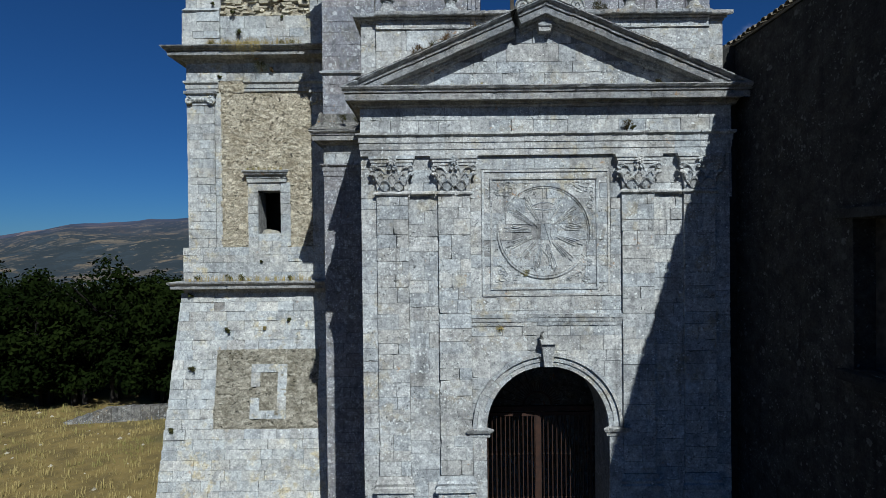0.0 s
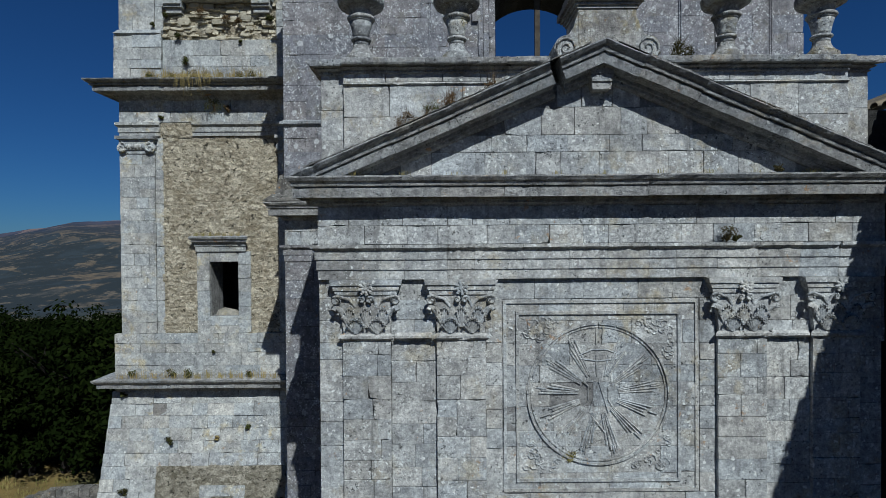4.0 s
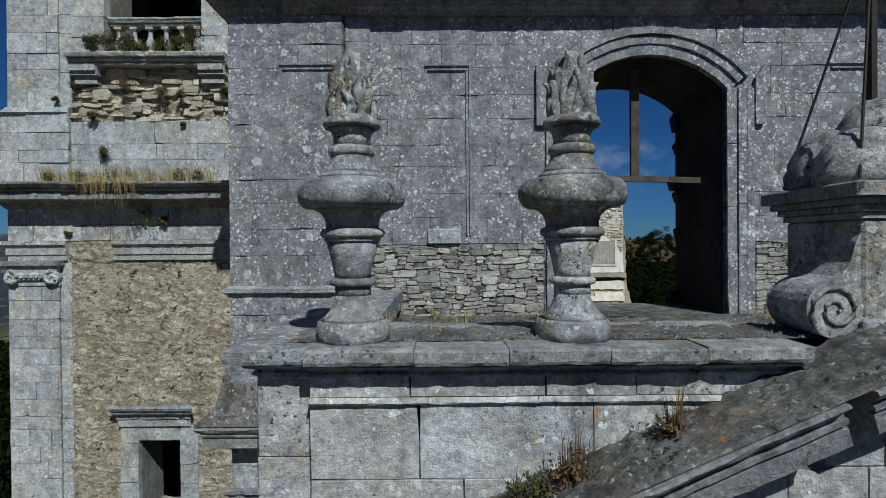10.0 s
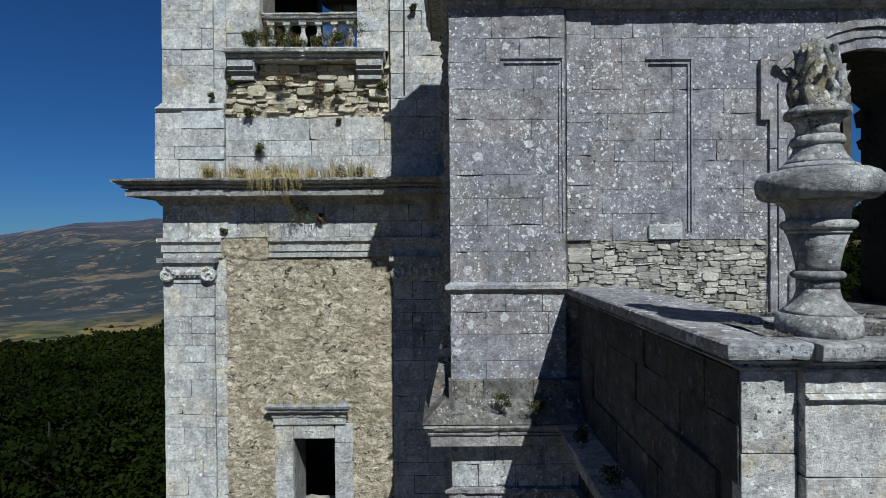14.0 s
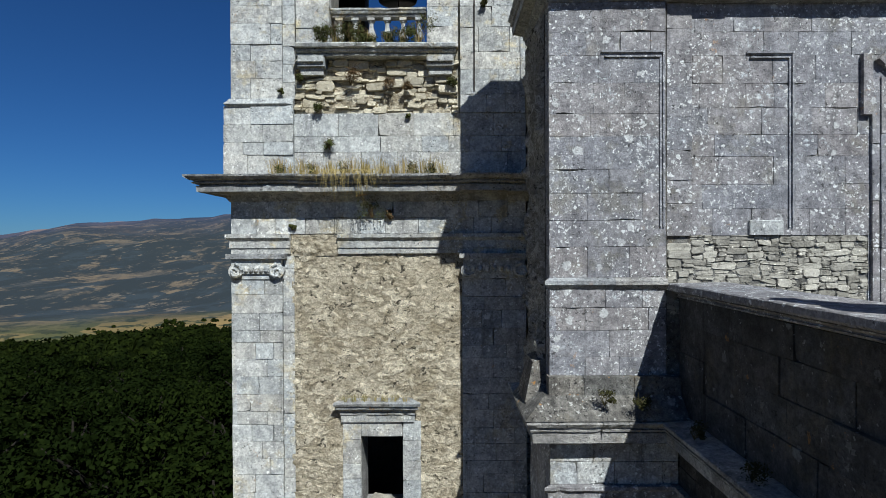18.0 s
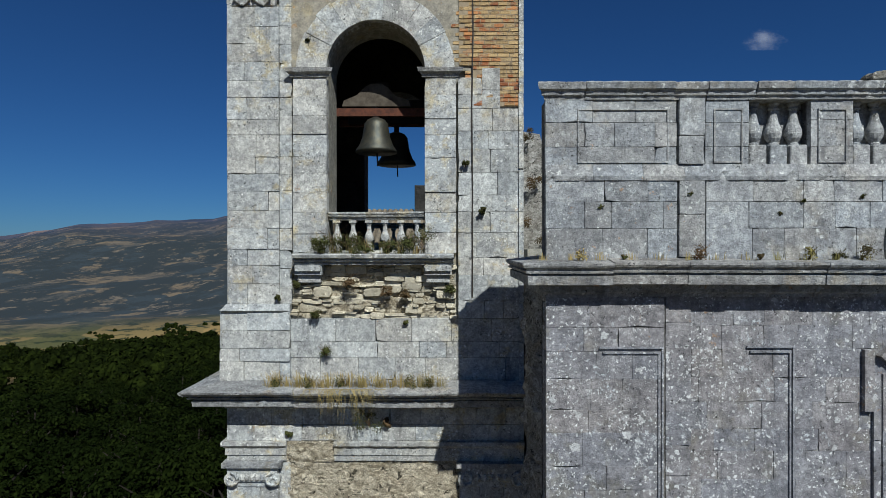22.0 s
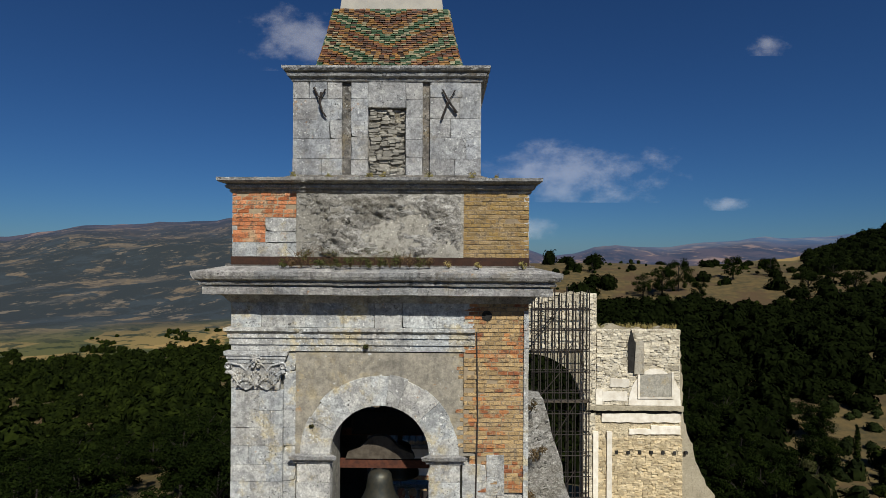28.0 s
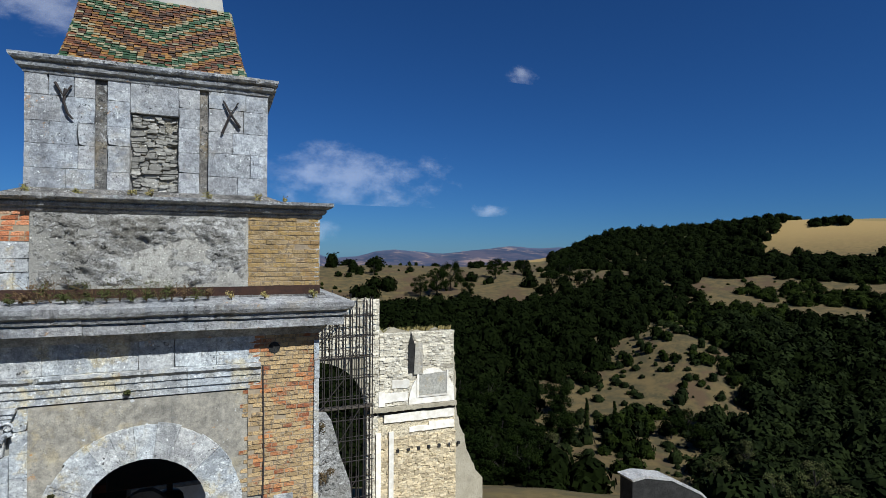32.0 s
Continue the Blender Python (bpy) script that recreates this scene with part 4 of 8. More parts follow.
# door surround
for r0, r1, d in ((DOOR_R - 0.005, DOOR_R + 0.12, 0.03), (DOOR_R + 0.12, DOOR_R + 0.25, 0.06), (DOOR_R + 0.25, DOOR_R + 0.34, 0.11)):
    voussoirs(church, fw, CX, SPRING, r0, r1 - 0.004, 13, d, "facade_stone", deep=0.14)
for a, b in mirrored([(CX - DOOR_R - 0.34, CX - DOOR_R)]):
    ashlar(church, fw, a, b, GROUND, SPRING - 0.22, "facade_stone", 0.5, 0.6, d=0.05, deep=0.16)
    moulding(church, fw, [(-0.1, SPRING - 0.22), (0.07, SPRING - 0.22), (0.08, SPRING - 0.14), (0.13, SPRING - 0.1), (0.16, SPRING - 0.03), (0.16, SPRING), (-0.1, SPRING)], a, b, "facade_stone", 1, (1, 1), "impost")
key = thing("keystone", "carved scroll keystone over the church door", "keystone")
part("scroll", Mesh().prism([(CX - 0.1, 4.95), (CX + 0.1, 4.95), (CX + 0.16, 5.5), (CX - 0.16, 5.5)], fw, -0.05, 0.2), "facade_stone", key)
part("head", Mesh().prism([(CX - 0.18, 5.5), (CX + 0.18, 5.5), (CX + 0.2, 5.6), (CX - 0.2, 5.6)], fw, -0.05, 0.26), "facade_stone", key)
part("finial", Mesh().tube([(CX - 0.14, WALL - 0.1, 5.6), (CX - 0.16, WALL - 0.13, 5.72), (CX - 0.1, WALL - 0.13, 5.8)], 0.05, 6, 0.03), "crust_stone", key)
for z0 in (5.92, 6.02, 6.12):
    moulding(church, fw, [(-0.05, z0), (0.02 + (z0 - 5.9) * 0.2, z0), (0.03 + (z0 - 5.9) * 0.2, z0 + 0.085), (-0.05, z0 + 0.085)], 1.14, 4.8, "facade_stone", 0.7, name="string_course")

# blind rose window in its frame
rose = thing("rose_window", "blind rose window carved in low relief in a square frame", "window", kind="structure")
RX, RZ = 2.93, 8.2
ashlar(rose, fw, 1.40, 4.54, 6.62, 9.72, "facade_stone", 0.33, 0.6, d=-0.012)
for (x0, x1, z0, z1), o in (((1.42, 4.52, 6.64, 9.7), 0.012), ((1.62, 4.24, 6.8, 9.52), 0.016)):
    for a, b, cc, dd in ((x0, x1, z0, z0 + 0.05), (x0, x1, z1 - 0.05, z1), (x0, x0 + 0.05, z0 + 0.05, z1 - 0.05), (x1 - 0.05, x1, z0 + 0.05, z1 - 0.05)):
        part("frame_bar", Mesh().prism([(a, cc), (b, cc), (b, dd), (a, dd)], fw, -0.06, o), "facade_stone", rose)
for R, o, thick in ((1.14, 0.016, 0.035), (1.08, 0.004, 0.02)):
    for i in range(24):
        poly = arc(RX, RZ, R - thick, 15 * (i + 1) - 0.3, 15 * i + 0.3, 2) + arc(RX, RZ, R, 15 * i + 0.3, 15 * (i + 1) - 0.3, 2)
        part("ring_stone", Mesh().prism(poly, fw, -0.06, o), "facade_stone", rose)
for i in range(13):
    a0 = i * 360 / 13 + 8
    if 78 < a0 < 100:
        continue
    for k, da in enumerate((-5.5, -2.2, 1.8, 5.0)):
        a = radians(a0 + da)
        far_end = 0.86 + 0.09 * math.sin(i * 5 + k)
        part("ray", Mesh().tube([(RX + r * math.cos(a), WALL + 0.004, RZ + r * math.sin(a)) for r in (0.32, 0.6, far_end)], 0.011, 5, 0.017), "facade_stone", rose)
    part("fingertip", Mesh().tube([(RX + r * math.cos(radians(a0)), WALL + 0.002, RZ + r * math.sin(radians(a0))) for r in (0.84, 0.93, 0.99)], 0.017, 6, 0.01), "facade_stone", rose)
emblem = [[(-0.24, 0.2), (-0.16, 0.12), (-0.16, -0.1), (-0.22, -0.2)], [(0.24, 0.2), (0.16, 0.12), (0.16, -0.1), (0.22, -0.2)], [(-0.14, -0.3), (0.0, 0.2), (0.16, -0.3)], [(-0.02, 0.28), (-0.04, 0.62)], [(0.1, 0.28), (0.16, 0.62)], [(-0.3, 0.62), (-0.1, 0.7), (0.14, 0.7), (0.34, 0.62)], [(-0.3, 0.56), (0.0, 0.52), (0.34, 0.56)], [(-0.03, 0.8), (-0.02, 1.05)], [(0.07, 0.8), (0.08, 1.05)], [(-0.12, -0.34), (0.1, -0.62)], [(0.12, -0.34), (-0.1, -0.62)]]
for line in emblem:
    part("emblem_relief", Mesh().tube([(RX + u, WALL + 0.004, RZ + w) for u, w in line], 0.016, 5, 0.012), "facade_stone", rose)
for sx in (-1, 1):
    for sz in (-1, 1):
        placed = 0
        while placed < 17:
            du, dw = RND.uniform(0.55, 1.17), RND.uniform(0.55, 1.2)
            if math.hypot(du, dw) < 1.27:
                continue
            placed += 1
            cx, cz, r = RX + sx * du, RZ + sz * dw, RND.uniform(0.04, 0.09)
            part("leaf_scroll", Mesh().tube([(cx + (r - r * 0.1 * i) * math.cos(i * 0.8 + placed), WALL + 0.003, cz + (r - r * 0.1 * i) * math.sin(i * 0.8 + placed)) for i in range(8)], 0.014, 5, 0.008), "facade_stone", rose)

# iron gate set back in the passage
gate = thing("gate", "dark rusty two-leaf iron gate with a sunburst crest, shut", "gate")
GY = 12.1


def gate_leaf(x0, wide):
    leaf = Mesh()
    for z in (-1.1, 3.28):
        leaf.box(0.0, wide, -0.025, 0.025, z, z + 0.09)
    leaf.box(0, 0.05, -0.03, 0.03, -1.15, 3.4).box(wide - 0.05, wide, -0.03, 0.03, -1.15, 3.4)
    ob = part("leaf", leaf, "gate_iron", gate)
    ob.matrix_basis = pose(x0, GY, 0)
    n = 12
    for i in range(1, n):
        u = wide * i / n
        bar = part("bar", Mesh().tube([(u, 0, -1.1), (u, 0, 3.3)], 0.013, 6), "gate_iron", ob)
        for z in (1.02, 2.2):
            part("knop", Mesh().lathe([(0.013, z), (0.028, z + 0.04), (0.013, z + 0.08)], u, 0, 6), "gate_iron", ob)
    return ob


gate_leaf(CX - DOOR_R + 0.02, DOOR_R - 0.06)
gate_leaf(CX + 0.04, DOOR_R - 0.06)
part("top_rail", Mesh().box(CX - DOOR_R, CX + DOOR_R, GY - 0.06, GY + 0.06, 3.42, 3.54), "gate_iron", gate)
part("post", Mesh().box(CX - 0.07, CX + 0.05, GY - 0.05, GY + 0.05, GROUND + 0.6, 3.42), "gate_iron", gate)
for i in range(25):
    a = radians(6 + i * 168 / 24)
    r = 1.15 if i in (15, 17, 19, 21, 23) else 0.62
    part("ray", Mesh().tube([(CX + 0.36 * math.cos(a), GY, 3.54 + 0.36 * math.sin(a)), (CX + r * math.cos(a), GY, 3.54 + r * math.sin(a))], 0.011, 5), "gate_iron", gate)
part("boss", Mesh().tube([(CX + 0.38 * math.cos(radians(i * 15)), GY, 3.54 + 0.38 * math.sin(radians(i * 15))) for i in range(13)], 0.03, 6), "gate_iron", gate)
part("crest", Mesh().tube([(CX + u, GY, 3.54 + w) for u, w in ((-0.2, 0.02), (-0.16, 0.12), (-0.08, 0.1), (-0.06, 0.2), (0.06, 0.2), (0.08, 0.1), (0.16, 0.12), (0.2, 0.02))], 0.026, 6), "gate_iron", gate)

# ---- urns and pedestal on the terrace ----
def swell(r, z0, z1, out, n=5):
    """A rounded ring from z0 to z1."""
    return [(r + out * math.sin(math.pi * i / n), z0 + (z1 - z0) * (0.5 - 0.5 * math.cos(math.pi * i / n))) for i in range(n + 1)]


def bend_in(r0, z0, r1, z1, n=6, full=1.0):
    """A hollow curve between two rims."""
    return [(r0 + (r1 - r0) * (1 - (1 - i / n) ** (1 + full)), z0 + (z1 - z0) * i / n) for i in range(n + 1)]


URN_PARTS = {
    "foot": ([(0.262, 0.0), (0.266, 0.07), (0.258, 0.14), (0.235, 0.155)], bend_in(0.235, 0.155, 0.13, 0.33, 7)),
    "stem": ([(0.13, 0.33), (0.128, 0.4)], swell(0.132, 0.395, 0.455, 0.036), [(0.13, 0.455), (0.135, 0.5), (0.16, 0.62), (0.19, 0.72)]),
    "cup": ([(0.196, 0.715), (0.2, 0.74)], swell(0.195, 0.74, 0.81, 0.036), [(0.19, 0.81), (0.19, 0.85), (0.203, 0.89), (0.235, 0.925), (0.285, 0.95)]),
    "bowl": ([(0.27, 0.945), (0.335, 0.952), (0.366, 0.972), (0.382, 1.005), (0.386, 1.04), (0.384, 1.075), (0.372, 1.108), (0.35, 1.135), (0.315, 1.153), (0.25, 1.165)], [(0.25, 1.165), (0.245, 1.185), (0.21, 1.205)], bend_in(0.21, 1.205, 0.145, 1.33, 6, 0.5)),
    "neck": (swell(0.138, 1.325, 1.4, 0.03), [(0.135, 1.4), (0.13, 1.45), (0.142, 1.49), (0.17, 1.525)], [(0.196, 1.53), (0.206, 1.55), (0.2, 1.58), (0.17, 1.605), (0.1, 1.61)]),
}


def flame_urn(x, y, z, seed):
    urn = thing("urn", "lichen-covered stone urn with a carved flame finial on the terrace", "urn", "urns on the terrace", at=(x, y, z))
    for name, pieces in URN_PARTS.items():
        m = Mesh()
        for piece in pieces:
            m.lathe(piece, 0, 0, 40, 0.03)
        part(name, m, "urn_stone", urn, smooth=True)
    rnd = random.Random(seed)
    part("flame_core", Mesh().lathe([(0.12, 1.59), (0.14, 1.72), (0.135, 1.9), (0.1, 2.02), (0.03, 2.08)], 0, 0, 14, 0.2), "urn_stone", urn)
    for tier, (count, low, high, r0) in enumerate(((12, 0.2, 0.36, 0.15), (12, 0.38, 0.5, 0.128), (7, 0.47, 0.54, 0.07))):
        for i in range(count):
            a = (i + 0.5 * tier) * 2 * math.pi / count + rnd.uniform(-0.12, 0.12)
            tw, top, kick = rnd.uniform(-0.3, 0.3), rnd.uniform(low, high), rnd.uniform(0.0, 0.035)
            m, rows = Mesh(), 9
            v, f = [], []
            for k in range(rows + 1):
                t = k / rows
                r = r0 + 0.014 * math.sin(7.5 * t + i) + (kick * t ** 3 if tier < 2 else -0.02 * t) - 0.02 * t * (tier > 0)
                w = 0.052 * (1 - t) ** 0.55 * (0.75 + 0.5 * math.sin(math.pi * t)) + 0.006
                b = a + tw * t + 0.16 * math.sin(6 * t + 2 * i)
                c, s = math.cos(b), math.sin(b)
                hi = 1.59 + top * (t - 0.06 * max(0, t - 0.85) / 0.15)
                for du, dr in ((-1, -0.022), (-0.55, 0.012), (0, 0.026), (0.55, 0.012), (1, -0.022)):
                    v.append(((r + dr) * c - du * w * s, (r + dr) * s + du * w * c, hi))
            for k in range(rows):
                f += [(k * 5 + c, k * 5 + c + 1, k * 5 + c + 6, k * 5 + c + 5) for c in range(4)] + [(k * 5 + 4, k * 5, k * 5 + 5, k * 5 + 9)]
            f.append(tuple(rows * 5 + c for c in range(5)))
            part("flame_tongue", m.add(v, f), "urn_stone", urn, smooth=True)
    return urn


for k, x in enumerate((-0.86, 0.73, 5.21, 6.8)):
    flame_urn(x, 11.12, 13.57, k + 3)

ped = thing("pedestal", "stone pedestal with scrolls and a weathered domed top", "pedestal")
PX, PY = 3.18, 11.35
part("base", Mesh().bevelled(PX - 0.5, PX + 0.5, PY - 0.46, PY + 0.55, 13.57, 13.72, 0.015), "urn_stone", ped)
part("shaft", Mesh().bevelled(PX - 0.48, PX + 0.48, PY - 0.42, PY + 0.42, 13.72, 14.42, 0.02), "urn_stone", ped)
for k, (o, z0, z1) in enumerate(((0.02, 14.42, 14.47), (0.05, 14.47, 14.52), (0.09, 14.52, 14.57), (0.14, 14.57, 14.67))):
    part("cap_slab", Mesh().bevelled(PX - 0.48 - o, PX + 0.48 + o, PY - 0.42 - o, PY + 0.42 + o, z0, z1, 0.012), "cornice_stone", ped)
for x, y, z, r, h in ((-0.27, -0.16, 14.66, 0.33, 0.44), (0.26, -0.16, 14.66, 0.32, 0.42), (-0.22, 0.22, 14.66, 0.34, 0.5), (0.22, 0.22, 14.66, 0.32, 0.48), (-0.01, 0.02, 14.86, 0.33, 0.5)):
    ball = [(r * math.cos(t) ** 0.8, z + h * math.sin(t)) for t in (0, 0.25, 0.5, 0.75, 1.0, 1.2, 1.4, 1.52)]
    part("boulder", Mesh().lathe(ball, PX + x, PY + y, 22, 0.22), "urn_stone", ped, smooth=True)
for sx in (-1, 1):
    cx, cz = PX + sx * 0.66, 13.79
    sp = [(cx + sx * (0.19 - 0.0095 * i) * math.cos(i * 0.62 - 0.8), PY - 0.42, cz + (0.19 - 0.0095 * i) * math.sin(i * 0.62 - 0.8)) for i in range(19)]
    part("scroll_spiral", Mesh().tube(sp, 0.02, 6, 0.012), "urn_stone", ped, smooth=True)
    part("scroll_drum", Mesh().tube([(cx, PY - 0.41, cz), (cx, PY + 0.05, cz)], 0.205, 24), "urn_stone", ped)
    part("scroll_arm", Mesh().prism([(PX + sx * 0.47, 14.34), (PX + sx * 0.51, 14.26), (PX + sx * 0.55, 14.12), (PX + sx * 0.62, 14.02), (PX + sx * 0.72, 13.97), (PX + sx * 0.66, 13.8), (PX + sx * 0.47, 13.6)][::-sx], front(PY - 0.4), -0.4, 0.0), "urn_stone", ped)
cross = thing("iron_cross", "tall iron cross with stay wires on the stone pedestal", "cross")
for dx in (-0.085, 0.085):
    part("post", Mesh().box(PX + dx - 0.022, PX + dx + 0.022, PY - 0.03, PY + 0.03, 15.2, 18.2), "iron", cross)
part("arm", Mesh().box(PX - 0.75, PX + 0.75, PY - 0.03, PY + 0.03, 17.3, 17.42), "iron", cross)
for sx in (-1, 1):
    for dy in (-0.42, 0.42):
        part("stay", Mesh().tube([(PX + sx * 0.5, PY + dy, 14.7), (PX + sx * 0.08, PY, 16.6)], 0.011, 5), "iron", cross)

# ---- upper front ----
UP = 15.4
upper = thing("wall_upper_front", "grey lichen-spotted ashlar upper church front with an open arched window", "church wall", kind="structure")
UL, UR = -3.4, 9.34
WL, WR, SILL, WSPR, WTOP = 1.8, 4.14, 13.15, 16.62, 17.12
half = (WR - WL) / 2
SEG_R = (half ** 2 + (WTOP - WSPR) ** 2) / (2 * (WTOP - WSPR))
SEG_A = math.degrees(math.asin(half / SEG_R))
seg = arc((WL + WR) / 2, WTOP - SEG_R, SEG_R, 90 + SEG_A, 90 - SEG_A, 12)
fu = front(UP + 0.1)
m = Mesh()
m.prism([(-1.66, 11.6), (WL, 11.6), (WL, WSPR), *seg[1:7], (seg[6][0], 18.2), (-1.66, 18.2)], fu, -1.75, 0)
m.prism([(seg[6][0], 18.2), *seg[6:12], (WR, WSPR), (WR, 11.6), (7.6, 11.6), (7.6, 18.2)], fu, -1.75, 0)
m.prism([(WL, 11.6), (WR, 11.6), (WR, SILL), (WL, SILL)], fu, -1.75, 0)
m.box(UL + 0.02, -1.66, UP + 0.02, UP + 1.85, GROUND, 18.2).box(7.6, UR - 0.02, UP + 0.02, UP + 1.85, 9, 18.2)
m.box(-1.66, 7.6, UP + 0.3, UP + 1.2, GROUND, 11.6)
# core given the dark crust tone to deepen the shade inside the window
part("core", m, "crust_stone", upper)
win_void = lambda a, b: (WL - 0.02, WR + 0.02) if a < WSPR and b > SILL else ((2.97 - math.sqrt(max(0, SEG_R ** 2 - (max(a, WSPR) - WTOP + SEG_R) ** 2)), 2.97 + math.sqrt(max(0, SEG_R ** 2 - (max(a, WSPR) - WTOP + SEG_R) ** 2))) if a < WTOP and b > WSPR else None)
rub_void = rect_void(-1.66, 1.36, 13.0, 14.27)
rub_void_r = rect_void(4.58, 7.6, 13.0, 14.27)
ashlar(upper, front(UP + 0.085), -1.66, 7.6, 13.1, 17.72, "grey_stone", 0.37, 0.62, voids=(win_void, rub_void, rub_void_r), cut=0.005, slack=0.0009, rough=0.0012)
for a, b in ((-1.642, -1.27), (7.21, 7.582)):
    ashlar(upper, front(UP + 0.05), a, b, 14.27, 17.72, "grey_stone", 0.42, 0.6, deep=0.12, cut=0.004, slack=0.0009, rough=0.0012)
for a, b in ((UL, -1.68), (7.62, UR)):
    ashlar(upper, front(UP), a, b, 13.66, 17.72, "grey_stone", 0.4, 0.7, cut=0.005, slack=0.0009, rough=0.0012)
    ashlar(upper, front(UP), a, b, 12.2, 13.5, "grey_stone", 0.34, 0.7)
    moulding(upper, front(UP), [(-0.1, 13.48), (0.0, 13.48), (0.05, 13.53), (0.08, 13.56), (0.08, 13.62), (0.0, 13.66), (-0.1, 13.66)], a, b, "cornice_stone", 0.9, (1, 0) if a < 0 else (0, 1), "base_moulding")
ashlar(upper, left_side(UL), -UP - 1.85, -UP, GROUND, 11.4, "grey_stone", 0.4, 0.6)
ashlar(upper, left_side(UL), -UP - 0.3, -UP, 11.4, 18.0, "grey_stone", 0.34, 0.28)
rough_sheet(upper, left_side(UL), -UP - 1.85, -UP - 0.3, 11.4, 17.75, "grey_lumps", 0.05, 0.12, 3.0, d=0.03)
for a, b in ((-1.64, 1.36), (4.58, 7.58)):
    rough_stones(upper, front(UP + 0.1), a, b, 13.12, 14.27, "rubble", 0.19, voids=(), joined=False, jut=0.035)
# sunk panels marked by thin mouldings
for x0, x1 in mirrored([(-2.63, -1.7), (-0.45, 0.25)]):
    y = UP + (0.0 if x0 < -1.7 or x1 > 7.65 else 0.08)
    m = Mesh()
    for o, z in ((0.0, 16.97), (0.05, 16.9)):
        m.prism([(x0 + o, z), (x1 - o, z), (x1 - o, z + 0.025), (x0 + o, z + 0.025)], front(y), -0.03, 0.03)
        m.prism([(x1 - o - 0.025, 14.4), (x1 - o, 14.4), (x1 - o, z), (x1 - o - 0.025, z)], front(y), -0.03, 0.022)
    part("panel_moulding", m, "grey_stone", upper)
for x0 in (-0.42, 5.75):
    part("set_stone", Mesh().bevelled(x0, x0 + 0.5, UP + 0.03, UP + 0.3, 14.28, 14.5, 0.015), "facade_stone", upper)
# window surround: jambs with ears and a segmental head
surround = thing("window_1", "open arched window with a moulded stone surround and an empty timber frame", "window", kind="structure")
for sx in (-1, 1):
    e = WL if sx < 0 else WR
    for k, (o0, o1, d) in enumerate(((0.0, 0.16, 0.03), (0.16, 0.3, 0.06), (0.3, 0.42, 0.045))):
        a, b = sorted((e + sx * o0, e + sx * (o1 - 0.006)))
        ashlar(surround, front(UP + 0.08), a, b, SILL, WSPR - 0.02, "grey_stone", 0.8, 1, d=d, deep=0.12, name="jamb_stone")
    a, b = sorted((e + sx * 0.42, e + sx * 0.56))
    part("ear", Mesh().prism([(a, 16.05), (b, 16.05), (b, 16.95), (a, 16.75) if sx > 0 else (a, 16.95)], front(UP + 0.08), -0.05, 0.07), "grey_stone", surround)
for k, (o0, o1, d) in enumerate(((0.0, 0.16, 0.03), (0.16, 0.3, 0.06), (0.3, 0.42, 0.1))):
    voussoirs(surround, front(UP + 0.08), 2.97, WTOP - SEG_R, SEG_R + o0, SEG_R + o1 - 0.005, 5, d, "grey_stone", 90 - SEG_A - 2, 90 + SEG_A + 2, "head_stone", deep=0.12, gap=0.04)
# thin near-black linings paint the shade of jambs and arch soffit
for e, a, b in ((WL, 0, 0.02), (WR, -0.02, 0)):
    part("reveal", Mesh().box(e + a, e + b, UP + 0.2, UP + 1.84, SILL, WSPR), "shade_and_dark_plaster", surround)
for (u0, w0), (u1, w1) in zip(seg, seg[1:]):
    part("reveal", Mesh().prism([(u0, w0 - 0.02), (u1, w1 - 0.02), (u1, w1 + 0.01), (u0, w0 + 0.01)], front(UP + 0.2), -1.64, 0), "shade_and_dark_plaster", surround)
# broken jamb stones, coloured near-black as silhouettes in shade
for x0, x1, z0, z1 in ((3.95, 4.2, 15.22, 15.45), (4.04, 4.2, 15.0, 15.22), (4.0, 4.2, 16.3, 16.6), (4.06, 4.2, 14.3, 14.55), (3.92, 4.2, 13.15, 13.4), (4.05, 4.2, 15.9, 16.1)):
    part("broken_stone", Mesh().hexa([(x0 + 0.05, 17.0, z0 + 0.03), (x1, 17.0, z0), (x1, 17.3, z0), (x0 + 0.08, 17.3, z0), (x0, 17.05, z1), (x1, 17.0, z1), (x1, 17.3, z1), (x0 + 0.03, 17.3, z1 - 0.05)]), "shade_and_dark_plaster", surround)
part("transom", Mesh().hexa([(WL, UP + 0.55, 15.28), (WR, UP + 0.55, 15.22), (WR, UP + 0.63, 15.22), (WL, UP + 0.63, 15.28), (WL, UP + 0.55, 15.37), (WR, UP + 0.55, 15.31), (WR, UP + 0.63, 15.31), (WL, UP + 0.63, 15.37)]), "old_wood", surround)
part("mullion", Mesh().box(2.86, 2.99, UP + 0.56, UP + 0.64, 15.33, 17.05), "old_wood", surround)
# upper cornice and parapet
UCORN = [(-0.2, 17.72), (0.02, 17.72), (0.03, 17.77), (0.08, 17.8), (0.085, 17.84), (0.11, 17.845), (0.12, 17.91), (0.27, 17.94), (0.3, 17.92), (0.31, 18.05), (0.27, 18.055), (0.27, 18.08), (0.335, 18.085), (0.345, 18.115), (0.315, 18.12), (0.32, 18.14), (0.365, 18.165), (0.385, 18.2), (0.38, 18.23), (-0.2, 18.3)]
moulding(upper, front(UP), UCORN, UL, UR, "cornice_stone", 0.95, (1, 1), jitter=0.012)
moulding(upper, left_side(UL), UCORN, -UP - 1.85, -UP, "cornice_stone", 0.95, (0, 1))
PAR = UP + 0.06
part("parapet_core", Mesh().box(UL + 0.04, UR - 0.04, PAR + 0.03, PAR + 0.5, 18.2, 19.58), "grey_joint", upper)
strip_voids = (rect_void(-1.48, -1.06, 18, 21), rect_void(7.0, 7.42, 18, 21))
